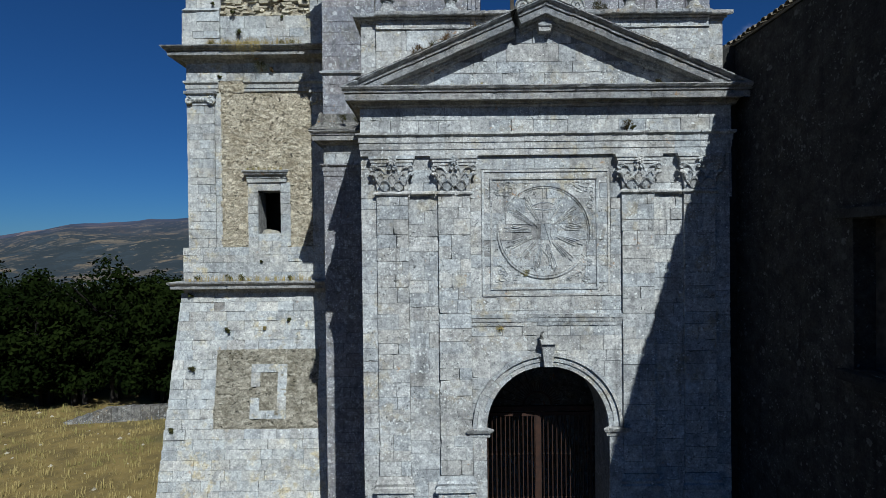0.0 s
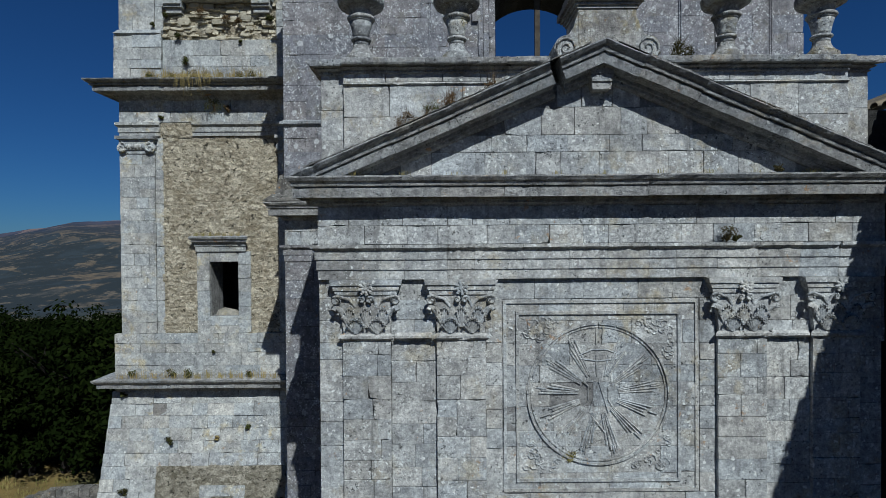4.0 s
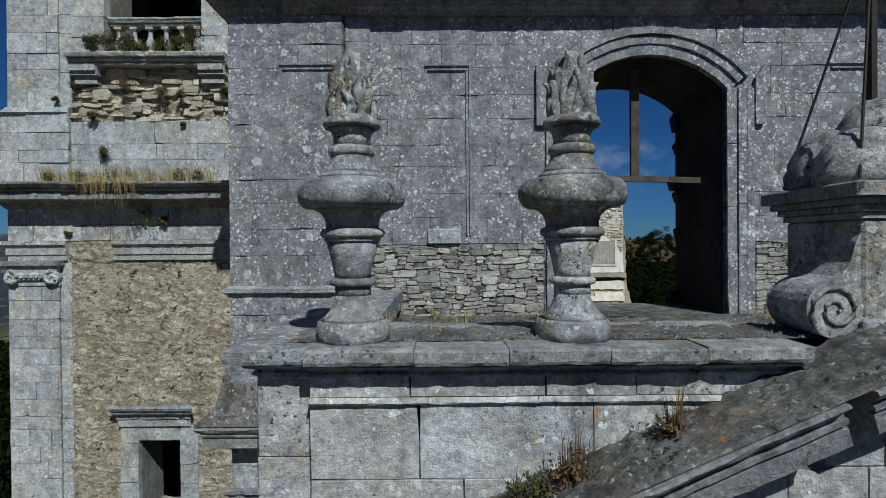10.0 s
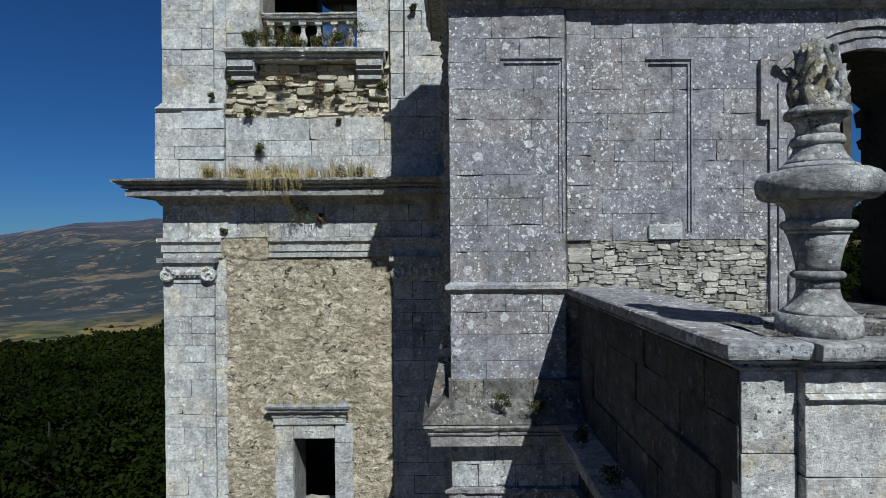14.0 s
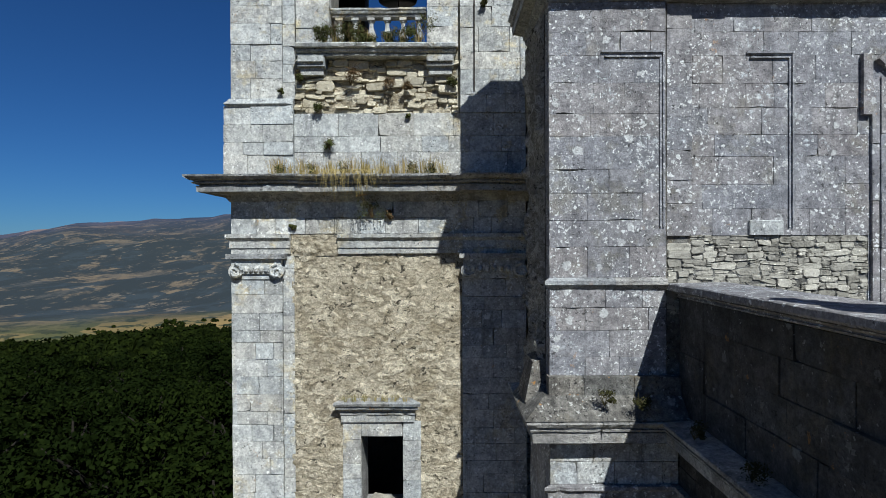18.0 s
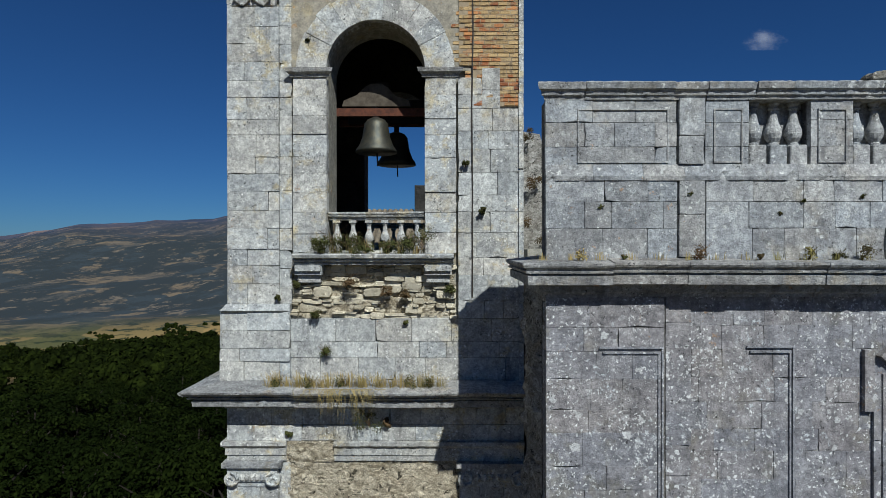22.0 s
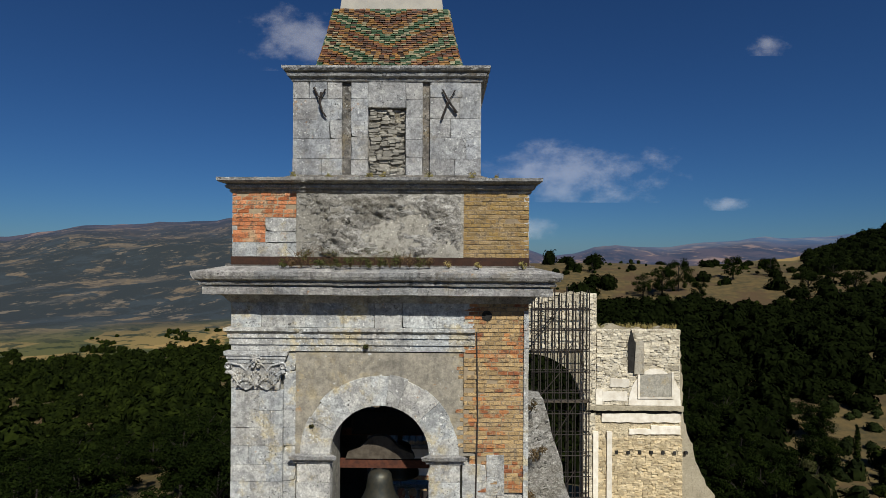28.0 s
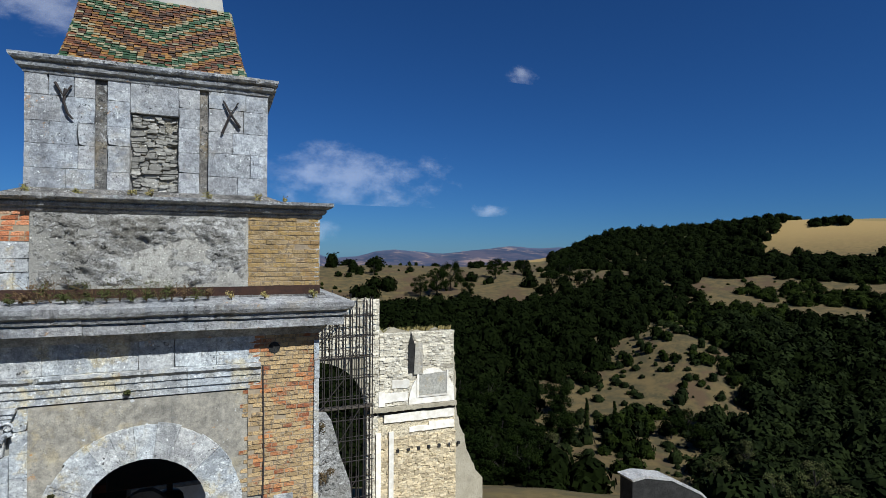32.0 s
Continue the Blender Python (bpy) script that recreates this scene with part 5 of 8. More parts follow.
ashlar(upper, front(PAR), UL, UR, 18.25, 19.5, "parapet_stone", 0.36, 0.62, d=0.03, slack=0.003, voids=strip_voids)
moulding(upper, front(PAR), [(-0.1, 19.42), (0.05, 19.42), (0.06, 19.48), (0.035, 19.56), (0.0, 19.66), (-0.1, 19.66)], UL, UR, "parapet_stone", 0.7, name="string_course")
SOLID = [(UL, -0.42), (0.48, 1.1), (1.98, 3.97), (4.85, 5.46), (6.36, UR)]
for a, b in SOLID:
    part("parapet_core", Mesh().box(a + 0.02, b - 0.02, PAR + 0.03, PAR + 0.42, 19.58, 20.62), "grey_joint", upper)
    ashlar(upper, front(PAR), a, b, 19.6, 20.62, "parapet_stone", 0.34, 0.6, slack=0.003, voids=strip_voids)
for a, b in ((-1.46, -1.08), (7.02, 7.4)):
    ashlar(upper, front(PAR), a, b, 18.3, 19.42, "parapet_stone", 0.5, 0.9, d=0.05, deep=0.13)
    ashlar(upper, front(PAR), a, b, 19.66, 20.62, "parapet_stone", 0.5, 0.9, d=0.04, deep=0.12)
for a, b in mirrored([(-2.93, -1.6), (-0.94, -0.52), (0.58, 1.0)]):
    m = Mesh()
    for q in ((a, b, 20.45, 20.47), (a, b, 19.68, 19.7), (a, a + 0.02, 19.7, 20.45), (b - 0.02, b, 19.7, 20.45)):
        m.prism([(q[0], q[2]), (q[1], q[2]), (q[1], q[3]), (q[0], q[3])], front(PAR), -0.03, 0.02)
    part("panel_moulding", m, "parapet_stone", upper)
moulding(upper, front(PAR), [(-0.48, 20.6), (0.02, 20.6), (0.03, 20.65), (0.06, 20.66), (0.07, 20.72), (0.11, 20.74), (0.13, 20.83), (0.1, 20.85), (-0.48, 20.86)], UL, UR, "parapet_stone", 0.6, (1, 1), "coping_block", jitter=0.01)
part("blind_back", Mesh().box(-0.42, 6.36, PAR + 0.26, PAR + 0.42, 19.58, 20.62), "parapet_stone", upper)
BALUSTER = [(0.1, 0.0), (0.1, 0.34), (0.085, 0.36), (0.09, 0.385), (0.07, 0.4), (0.12, 0.46), (0.142, 0.53), (0.132, 0.6), (0.09, 0.7), (0.066, 0.8), (0.06, 0.88), (0.085, 0.905), (0.06, 0.93), (0.085, 0.96), (0.1, 0.97), (0.1, 1.02)]


def baluster(x, y, z, s, wide, group, mat="parapet_stone"):
    b = tagged(part("baluster", Mesh().lathe([(r * wide, h * s) for r, h in BALUSTER], 0, 0, 14, 0.03), mat), "turned limestone baluster with a swelling belly", "baluster", group)
    b.location = (x, y, z)
    return b


for a, b in ((-0.42, 0.48), (1.1, 1.98), (3.97, 4.85), (5.46, 6.36)):
    for k in range(3):
        x = a + (b - a) * (k + 0.5) / 3
        baluster(x, PAR + 0.18, 19.6, 1.0, 0.86, "balusters of the parapet")
        part("block", Mesh().bevelled(x - 0.125, x + 0.125, PAR + 0.03, PAR + 0.3, 19.6, 19.95, 0.012), "parapet_stone", upper)
# raised centre of the parapet
crown = thing("gable", "low heap of broken rubble stones on the parapet top", "rubble")
heap = [(1.2 + 3.55 * i / 44, 20.86 + 0.5 * math.sin(math.pi * i / 44) + 0.1 * math.sin(math.pi * i / 44) * noise.noise((i * 0.7, 3, 1))) for i in range(45)]
part("core", Mesh().prism([(1.25, 20.84), (4.7, 20.84), *[(u, w - 0.06) for u, w in reversed(heap[1:-1])]], front(PAR), -0.4, -0.05), "grey_lumps", crown)
for _ in range(110):
    i = RND.randrange(1, 44)
    u, w = heap[i][0] + RND.uniform(-0.04, 0.04), RND.uniform(20.86, heap[i][1])
    r, yy = RND.uniform(0.05, 0.14), PAR + RND.uniform(-0.02, 0.42)
    ball = [(r * math.cos(t), w + r * 0.6 * math.sin(t)) for t in (-1.2, -0.6, 0, 0.6, 1.2)]
    part("broken_stone", Mesh().lathe(ball, u, yy, 7, 0.7), "rubble", crown)

# wing of the front beside the terrace: entablature returns and shoulder
moulding(upper, front(UP), CORNICE, UL, -1.5, "cornice_stone", 0.6, (1, -1))
moulding(upper, left_side(UL), CORNICE, -UP - 1.85, -UP, "cornice_stone", 0.9, (0, 1))
moulding(upper, front(UP), ARCHITRAVE, UL, -1.5, "grey_stone", 0.7, (1, -1), "architrave_block")
ashlar(upper, front(UP), UL, -1.5, GROUND, 10.05, "grey_stone", 0.36, 0.7)
ashlar(upper, front(UP), UL, -1.5, 10.6, 11.2, "facade_stone", 0.3, 0.66)
part("shoulder", Mesh().hexa([(UL - 0.42, UP - 0.4, 11.66), (-1.5, UP - 0.4, 11.66), (-1.5, UP + 0.1, 11.66), (UL - 0.42, UP + 1.1, 11.66), (UL - 0.1, UP - 0.12, 11.95), (-1.5, UP - 0.12, 11.95), (-1.5, UP + 0.1, 12.0), (UL - 0.1, UP + 1.1, 12.0)]), "crust_stone", upper)
ashlar(upper, front(UP - 0.12), UL - 0.04, -1.5, 11.9, 12.22, "crust_stone", 0.3, 0.6, deep=0.2)
part("side_scroll", Mesh().hexa([(UL - 0.36, UP + 0.2, 11.66), (UL, UP + 0.2, 11.66), (UL, UP + 1.0, 11.66), (UL - 0.36, UP + 1.0, 11.66), (UL - 0.2, UP + 0.3, 12.35), (UL, UP + 0.3, 12.4), (UL, UP + 1.0, 12.4), (UL - 0.2, UP + 0.9, 12.35)]), "crust_stone", upper)

# ---- side building ----
wing = thing("wall_side_building", "stained plastered wall of the side building, its shade deepened in the colour", "building wall", kind="structure")
SX, STOP = 7.78, 12.75
# this sunless wall carries much of its shade in the base colour
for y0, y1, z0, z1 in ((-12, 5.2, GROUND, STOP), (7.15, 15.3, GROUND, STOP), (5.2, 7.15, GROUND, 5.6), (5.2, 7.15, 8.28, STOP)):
    part("plaster", Mesh().box(SX, SX + 0.8, y0, y1, z0, z1), "shade_stained_plaster", wing)
for x0, x1, y0, y1 in ((SX + 0.8, 19, -12, -11.2), (SX + 0.8, 19, 14.6, 15.3), (18.2, 19, -11.2, 14.6), (7.46, SX, 11.0, 15.3)):
    part("plaster", Mesh().box(x0, x1, y0, y1, GROUND, STOP), "shade_and_dark_plaster", wing)
part("window_ledge", Mesh().bevelled(SX - 0.2, SX + 0.3, 5.0, 7.35, 5.4, 5.58, 0.02), "shade_and_dark_plaster", wing)
part("hood", Mesh().bevelled(SX - 0.22, SX + 0.2, 5.0, 7.4, 8.3, 8.48, 0.02), "shade_and_dark_plaster", wing)
part("shutter", Mesh().box(SX + 0.4, SX + 0.46, 5.2, 7.15, 5.6, 8.28), "old_wood", wing)
roof = thing("roof_side_building", "clay-tiled roof of the side building with a ragged eave", "roof", kind="structure")
part("deck", Mesh().hexa([(SX - 0.06, -12.2, STOP), (13.4, -12.2, STOP + 2.2), (13.4, 15.3, STOP + 2.2), (SX - 0.06, 15.3, STOP), (SX - 0.06, -12.2, STOP + 0.06), (13.4, -12.2, STOP + 2.26), (13.4, 15.3, STOP + 2.26), (SX - 0.06, 15.3, STOP + 0.06)]), "roof_clay", roof)
part("deck", Mesh().hexa([(13.4, -12.2, STOP + 2.2), (19.2, -12.2, STOP), (19.2, 15.3, STOP), (13.4, 15.3, STOP + 2.2), (13.4, -12.2, STOP + 2.26), (19.2, -12.2, STOP + 0.06), (19.2, 15.3, STOP + 0.06), (13.4, 15.3, STOP + 2.26)]), "roof_clay", roof)
half_tile = Mesh()
prof = [(0.09 * math.cos(a), 0.08 * math.sin(a)) for a in [math.pi * i / 6 for i in range(7)]]
tv = [(0, y, z) for y, z in prof] + [(0.55, y * 0.85, z * 0.85 + 0.21) for y, z in prof]
tv += [(x, y * 0.82, z * 0.8) for x, y, z in tv]
tf = [(i, i + 1, 8 + i, 7 + i) for i in range(6)] + [(14 + i, 21 + i, 22 + i, 15 + i) for i in range(6)] + [(i, 14 + i, 15 + i, i + 1) for i in range(6)]
tile_data = half_tile.add(tv, tf).data("tile", "roof_clay")
for i in range(130):
    t = part("tile", tile_data, None, roof)
    t.location = (SX - 0.1 + RND.uniform(-0.03, 0.03), -12 + i * 0.21, STOP + 0.06 + RND.uniform(-0.01, 0.02))

# unseen dark slab, added so less sunlight bounces up onto the shaded walls
tagged(part("forecourt", Mesh().box(-4.5, 7.7, -34, 10.3, GROUND - 0.3, GROUND + 0.03), "bounce_cut"), "unseen dark slab added before the church to cut bounced light", "pavement", kind="structure")

# ---- bell tower ----
TF, TL, TR = 18.85, -9.45, -3.23
DEPTH = 6.2
tower = thing("wall_tower", "tall weathered limestone and rubble bell tower with cornices", "bell tower", kind="structure")
TB = TF + DEPTH
ft = front(TF)
# battered foot: front and left side lean outwards
foot = Mesh()
foot.hexa([(TL - 0.66, TF - 1.5, GROUND - 0.3), (TR, TF - 1.5, GROUND - 0.3), (TR, TB, GROUND - 0.3), (TL - 0.66, TB + 0.3, GROUND - 0.3), (TL - 0.28, TF + 0.0, 6.1), (TR, TF + 0.0, 6.1), (TR, TB, 6.1), (TL - 0.28, TB, 6.1)])
part("foot_core", foot, "joint", tower)
LEAN = 1.5 / 7.9
bat = Frame((0, TF - 0.02, 6.1), (1, 0, 0), (0, -1, 0), LEAN)
bat.w = Vector((0, -LEAN, -1)) * -1
edge = lambda w: TL - 0.3 + (w / 7.9) * 0.42


def foot_course(w0, w1):
    u = edge((w0 + w1) / 2)
    while u < TR:
        quoin = u < -8.1 or w1 > -1.6 or w0 < -5.6
        e = min(TR, u + RND.uniform(0.4, 0.85))
        row = -5.05 < w0 and w1 < -2.1
        if row and u < -8.2 < e:
            e = -8.2
        in_panel = row and -8.25 < u < -4.31
        if in_panel:
            e = min(e, -4.3)
        if not in_panel:
            part("stone", block(bat, u, e, w0, w1, RND.gauss(0, 0.012), 0.1, 0.014), "tower_stone" if quoin else "facade_stone", tower)
        u = e


for i in range(22):
    foot_course(-7.9 + 0.36 * i, -7.9 + 0.36 * (i + 1))
rough_sheet(tower, bat, -8.24, -4.26, -5.06, -2.1, "panel_lumps", 0.06, 0.06, 3.0, d=0.0)
for q in ((-6.85, -5.49, -2.98, -2.68), (-6.85, -5.49, -4.66, -4.36), (-6.85, -6.5, -4.36, -3.9), (-6.85, -6.5, -3.5, -2.98), (-5.84, -5.49, -4.36, -2.98)):
    ashlar(tower, bat, *q, "tower_stone", 0.42, 0.5, d=0.05, deep=0.15)
ashlar(tower, left_side(TL - 0.28), -TB, -TF, 5.2, 6.1, "tower_stone", 0.36, 0.7, d=0.02)
TC1 = [(-0.2, 6.1), (0.02, 6.1), (0.06, 6.2), (0.1, 6.26), (0.4, 6.3), (0.41, 6.42), (0.5, 6.5), (0.52, 6.56), (-0.2, 6.64)]
moulding(tower, ft, TC1, TL - 0.15, TR, "cornice_stone", 0.85, (1, 0), jitter=0.012)
moulding(tower, left_side(TL - 0.15), TC1, -TB, -TF, "cornice_stone", 0.85, (0, 1))

# second stage
WX0, WX1, WZ0, WZ1 = -6.73, -5.85, 8.42, 10.1
core = Mesh()
RB = TF + 0.14
core.box(TL + 0.05, WX0, RB, RB + 0.9, 6.1, 15.3).box(WX1, TR - 0.03, RB, RB + 0.9, 6.1, 15.3).box(WX0, WX1, RB, RB + 0.9, 6.1, WZ0).box(WX0, WX1, RB, RB + 0.9, WZ1, 15.3)
core.box(TL + 0.05, TL + 0.95, RB + 0.9, TB, 6.1, 15.3).box(TR - 0.93, TR - 0.03, RB + 0.9, TB, 6.1, 15.3).box(TL + 0.95, TR - 0.93, TB - 0.8, TB, 6.1, 15.3)
core.box(TL + 0.1, TR - 0.1, TF + 0.3, TB, 14.9, 15.5)
part("core", core, "joint", tower)
ashlar(tower, ft, TL - 0.22, TR, 6.62, 7.9, "tower_stone", 0.32, 0.65, d=0.02, deep=0.2)
ashlar(tower, ft, TL, -8.37, 7.9, 13.45, "tower_stone", 0.34, 0.6, deep=0.2, rough=0.006)
ashlar(tower, ft, -8.37, -8.13, 7.9, 13.98, "tower_stone", 0.34, 0.3, d=-0.045, deep=0.18)
ashlar(tower, ft, -4.58, TR, 7.9, 13.45, "facade_stone", 0.34, 0.6, deep=0.2)
ashlar(tower, left_side(TL), -TB, -TF, 6.62, 15.2, "tower_stone", 0.36, 0.7)
ashlar(tower, right_side(TR), TF, TB, GROUND, 25.2, "tower_stone", 0.4, 0.8)
rough_sheet(tower, front(RB), -8.24, -4.56, 7.88, 14.1, "tan_lumps", 0.036, 0.05, 3.8, voids=(rect_void(-7.05, -5.52, 7.95, 10.42),), d=0.07)
for q in ((-7.12, WX0, 7.9, 10.42), (WX1, -5.46, 7.9, 10.42), (WX0, WX1, WZ1, 10.42), (WX0, WX1, 7.9, WZ0)):
    ashlar(tower, ft, *q, "tower_stone", 0.42 if q[1] - q[0] < 0.5 else 0.34, 0.8, d=-0.02, deep=0.2, rough=0.008)
moulding(tower, ft, [(-0.2, 10.42), (0.02, 10.42), (0.03, 10.58), (0.06, 10.59), (0.07, 10.63), (0.05, 10.635), (-0.2, 10.64)], -7.14, -5.6, "tower_stone", 0.8, (0.3, 0.3), "window_frieze")
moulding(tower, ft, [(-0.2, 10.64), (0.07, 10.64), (0.1, 10.69), (0.16, 10.72), (0.17, 10.75), (0.15, 10.755), (0.15, 10.77), (0.21, 10.8), (0.23, 10.86), (0.2, 10.89), (-0.2, 10.93)], -7.1, -5.64, "cornice_stone", 0.8, (0.8, 0.8), "window_hood")
# near-black sheet added inside the tower, standing in for the shade behind the window
part("window_backing", Mesh().box(WX0 - 0.3, WX1 + 0.3, RB + 2.4, RB + 2.5, 6.8, 10.8), "shade_and_dark_plaster", tower)
part("broken_slab", Mesh().hexa([(WX0 + 0.05, RB + 0.2, WZ0), (WX1 - 0.1, RB + 0.15, WZ0), (WX1 - 0.15, RB + 0.6, WZ0), (WX0 + 0.1, RB + 0.6, WZ0), (WX0 + 0.1, RB + 0.25, WZ0 + 0.16), (WX1 - 0.25, RB + 0.2, WZ0 + 0.1), (WX1 - 0.3, RB + 0.55, WZ0 + 0.12), (WX0 + 0.2, RB + 0.55, WZ0 + 0.2)]), "plaster", tower)


def ionic_capital(x0, x1, z0, z1, y):
    cap = thing("capital", "worn limestone pilaster capital with two side scrolls", "capital", "capitals of the tower")
    part("echinus", Mesh().prism([(x0 + 0.05, z0 + 0.12), (x1 - 0.05, z0 + 0.12), (x1 - 0.02, z1 - 0.1), (x0 + 0.02, z1 - 0.1)], front(y), -0.15, 0.08), "tower_stone", cap)
    for i in range(7):
        x = x0 + 0.24 + (x1 - x0 - 0.48) * i / 6
        part("egg", Mesh().lathe([(0.01, z0 + 0.13), (0.05, z0 + 0.17), (0.055, z0 + 0.23), (0.03, z0 + 0.28)], x, y - 0.08, 8), "tower_stone", cap)
    for sx in (-1, 1):
        cx, cz = (x0 + 0.12 if sx < 0 else x1 - 0.12), z0 + 0.17
        part("volute", Mesh().tube([(cx + sx * (0.16 - 0.012 * i) * math.cos(i * 0.7 + 1.57), y - 0.11, cz + (0.16 - 0.012 * i) * math.sin(i * 0.7 + 1.57)) for i in range(12)], 0.04, 6, 0.025), "tower_stone", cap)
        part("volute_drum", Mesh().tube([(cx, y - 0.1, cz), (cx, y + 0.1, cz)], 0.15, 12), "tower_stone", cap)
    part("abacus", Mesh().prism([(x0 - 0.06, z1 - 0.1), (x1 + 0.06, z1 - 0.1), (x1 + 0.06, z1), (x0 - 0.06, z1)], front(y), -0.15, 0.16), "cornice_stone", cap)
    part("necking", Mesh().prism([(x0, z0), (x1, z0), (x1, z0 + 0.12), (x0, z0 + 0.12)], front(y), -0.15, 0.03), "tower_stone", cap)


ionic_capital(TL, -8.34, 13.45, 13.98, TF)
ionic_capital(-4.58, TR, 13.45, 13.98, TF)
TARC = [(-0.2, 13.98), (0.0, 13.98), (0.0, 14.1), (0.03, 14.105), (0.03, 14.25), (0.1, 14.32), (0.1, 14.4), (-0.2, 14.4)]
moulding(tower, ft, TARC, TL, -8.2, "tower_stone", 1.3, (1, 0), "architrave_block")
moulding(tower, ft, TARC, -7.2, TR, "tower_stone", 0.7, (0, 0), "architrave_block")
rough_sheet(tower, ft, -8.22, -7.18, 13.93, 14.44, "tan_lumps", 0.04, 0.07, 3.4, d=-0.03)
moulding(tower, left_side(TL), TARC, -TB, -TF, "tower_stone", 0.9, (0, 1), "architrave_block")
ashlar(tower, ft, TL, TR, 14.4, 15.1, "tower_stone", 0.35, 0.55, deep=0.2)
TC2 = [(-0.2, 15.08), (0.02, 15.08), (0.08, 15.16), (0.12, 15.22), (0.46, 15.27), (0.5, 15.25), (0.51, 15.37), (0.46, 15.375), (0.46, 15.4), (0.56, 15.41), (0.58, 15.44), (0.54, 15.445), (0.55, 15.465), (0.64, 15.49), (0.69, 15.54), (0.7, 15.58), (0.1, 15.66), (-0.2, 15.66)]
moulding(tower, ft, TC2, TL, TR + 0.25, "cornice_stone", 0.8, (1, 0), jitter=0.014)
moulding(tower, left_side(TL), TC2, -TB, -TF, "cornice_stone", 0.9, (0, 1))

# belfry stage
OX0, OX1, OSPR, OR = -7.35, -5.3, 22.18, 1.03
OC = (OX0 + OX1) / 2
F3 = TF + 0.04


def pierced(place, u0, u1, z0, z1, cu, r, spring, sill, thick):
    m = Mesh()
    m.prism([(u0, z0), (cu - r, z0), (cu - r, spring), *arc(cu, spring, r, 180, 90, 12)[1:], (cu, z1), (u0, z1)], place, -thick, 0)
    m.prism([(cu, z1), (cu, spring + r), *arc(cu, spring, r, 90, 0, 12)[1:], (cu + r, z0), (u1, z0), (u1, z1)], place, -thick, 0)
    m.prism([(cu - r, z0), (cu + r, z0), (cu + r, sill), (cu - r, sill)], place, -thick, 0)
    return m


part("core", pierced(front(F3 + 0.14), TL + 0.06, TR - 0.03, 15.5, 25.5, OC, OR, OSPR, 18.25, 0.9), "plaster", tower)
# rear and side cores are near-black: the belfry's inner shade as colour
part("core", pierced(back(TB - 0.05), -TR + 0.0, -TL, 15.5, 25.5, -OC, OR, OSPR, 18.25, 0.8), "shade_and_dark_plaster", tower)
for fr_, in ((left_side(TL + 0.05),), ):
    part("core", pierced(fr_, -TB + 0.85, -F3 - 1.04, 15.5, 25.5, -(TF + TB) / 2, OR, OSPR, 18.25, 0.8), "shade_and_dark_plaster", tower)
part("core", pierced(right_side(TR - 0.04), F3 + 1.04, TB - 0.85, 15.5, 25.5, (TF + TB) / 2, OR, OSPR, 18.25, 0.8), "shade_and_dark_plaster", tower)
# floor and vault get the same painted shade
part("belfry_floor", Mesh().box(TL + 0.8, TR - 0.8, F3 + 1.0, TB - 0.8, 17.6, 18.2), "shade_and_dark_plaster", tower)
part("belfry_vault", Mesh().box(TL + 0.1, TR - 0.1, F3 + 0.2, TB - 0.2, 25.1, 25.6), "shade_and_dark_plaster", tower)
f3 = front(F3)
ashlar(tower, f3, TL - 0.14, -8.12, 15.66, 17.1, "tower_stone", 0.36, 0.6, d=0.06, deep=0.25, rough=0.012)
moulding(tower, f3, [(-0.1, 17.08), (0.06, 17.08), (0.12, 17.13), (0.06, 17.2), (0.02, 17.26), (-0.1, 17.26)], TL, -8.12, "tower_stone", 1.3, (1, 0), "base_moulding")
ashlar(tower, f3, -8.12, TR, 15.66, 16.95, "tower_stone", 0.4, 0.7, deep=0.2, d=-0.02)
rough_sheet(tower, f3, -8.12, -4.62, 16.93, 18.1, "tan_lumps", 0.05, 0.06, 3.0, d=-0.13)
rough_stones(tower, f3, -8.1, -4.64, 16.95, 18.08, "cream_rubble", 0.3, d=-0.1, jut=0.13, joined=False, skip=0.22)
ashlar(tower, f3, TL, -8.36, 17.26, 23.5, "tower_stone", 0.4, 0.62, deep=0.2, rough=0.007)
ashlar(tower, f3, -8.36, -8.1, 17.26, 24.3, "tower_stone", 0.4, 0.3, d=-0.045, deep=0.18)
for a, b in ((-8.06, OX0), (OX1, -4.64)):
    ashlar(tower, f3, a, b, 18.32, 22.0, "tower_stone", 0.42, 0.72, d=0.03, deep=0.25, rough=0.01, name="jamb_stone")
    moulding(tower, f3, [(-0.2, 22.0), (0.05, 22.0), (0.07, 22.06), (0.13, 22.1), (0.15, 22.18), (-0.2, 22.18)], a, b, "cornice_stone", 1, (1, 1), "impost")
ashlar(tower, f3, -4.6, TR, 16.95, 21.35, "tower_stone", 0.42, 0.6, deep=0.2)
ashlar(tower, f3, -4.6, -4.1, 21.35, 22.0, "tower_stone", 0.42, 0.6, deep=0.2)
part("wall_render", Mesh().prism([(-8.1, 22.15), (-7.96, 22.15), *arc(OC, OSPR, OR + 0.6, 180, 0, 18), (-4.64, 22.15), (-4.28, 22.15), (-4.28, 24.3), (-8.1, 24.3)], f3, -0.2, -0.03), "plaster", tower)
voussoirs(tower, f3, OC, OSPR, OR, OR + 0.62, 13, 0.03, "tower_stone", deep=0.3)
# brick repair at the corner
brick_data = {}


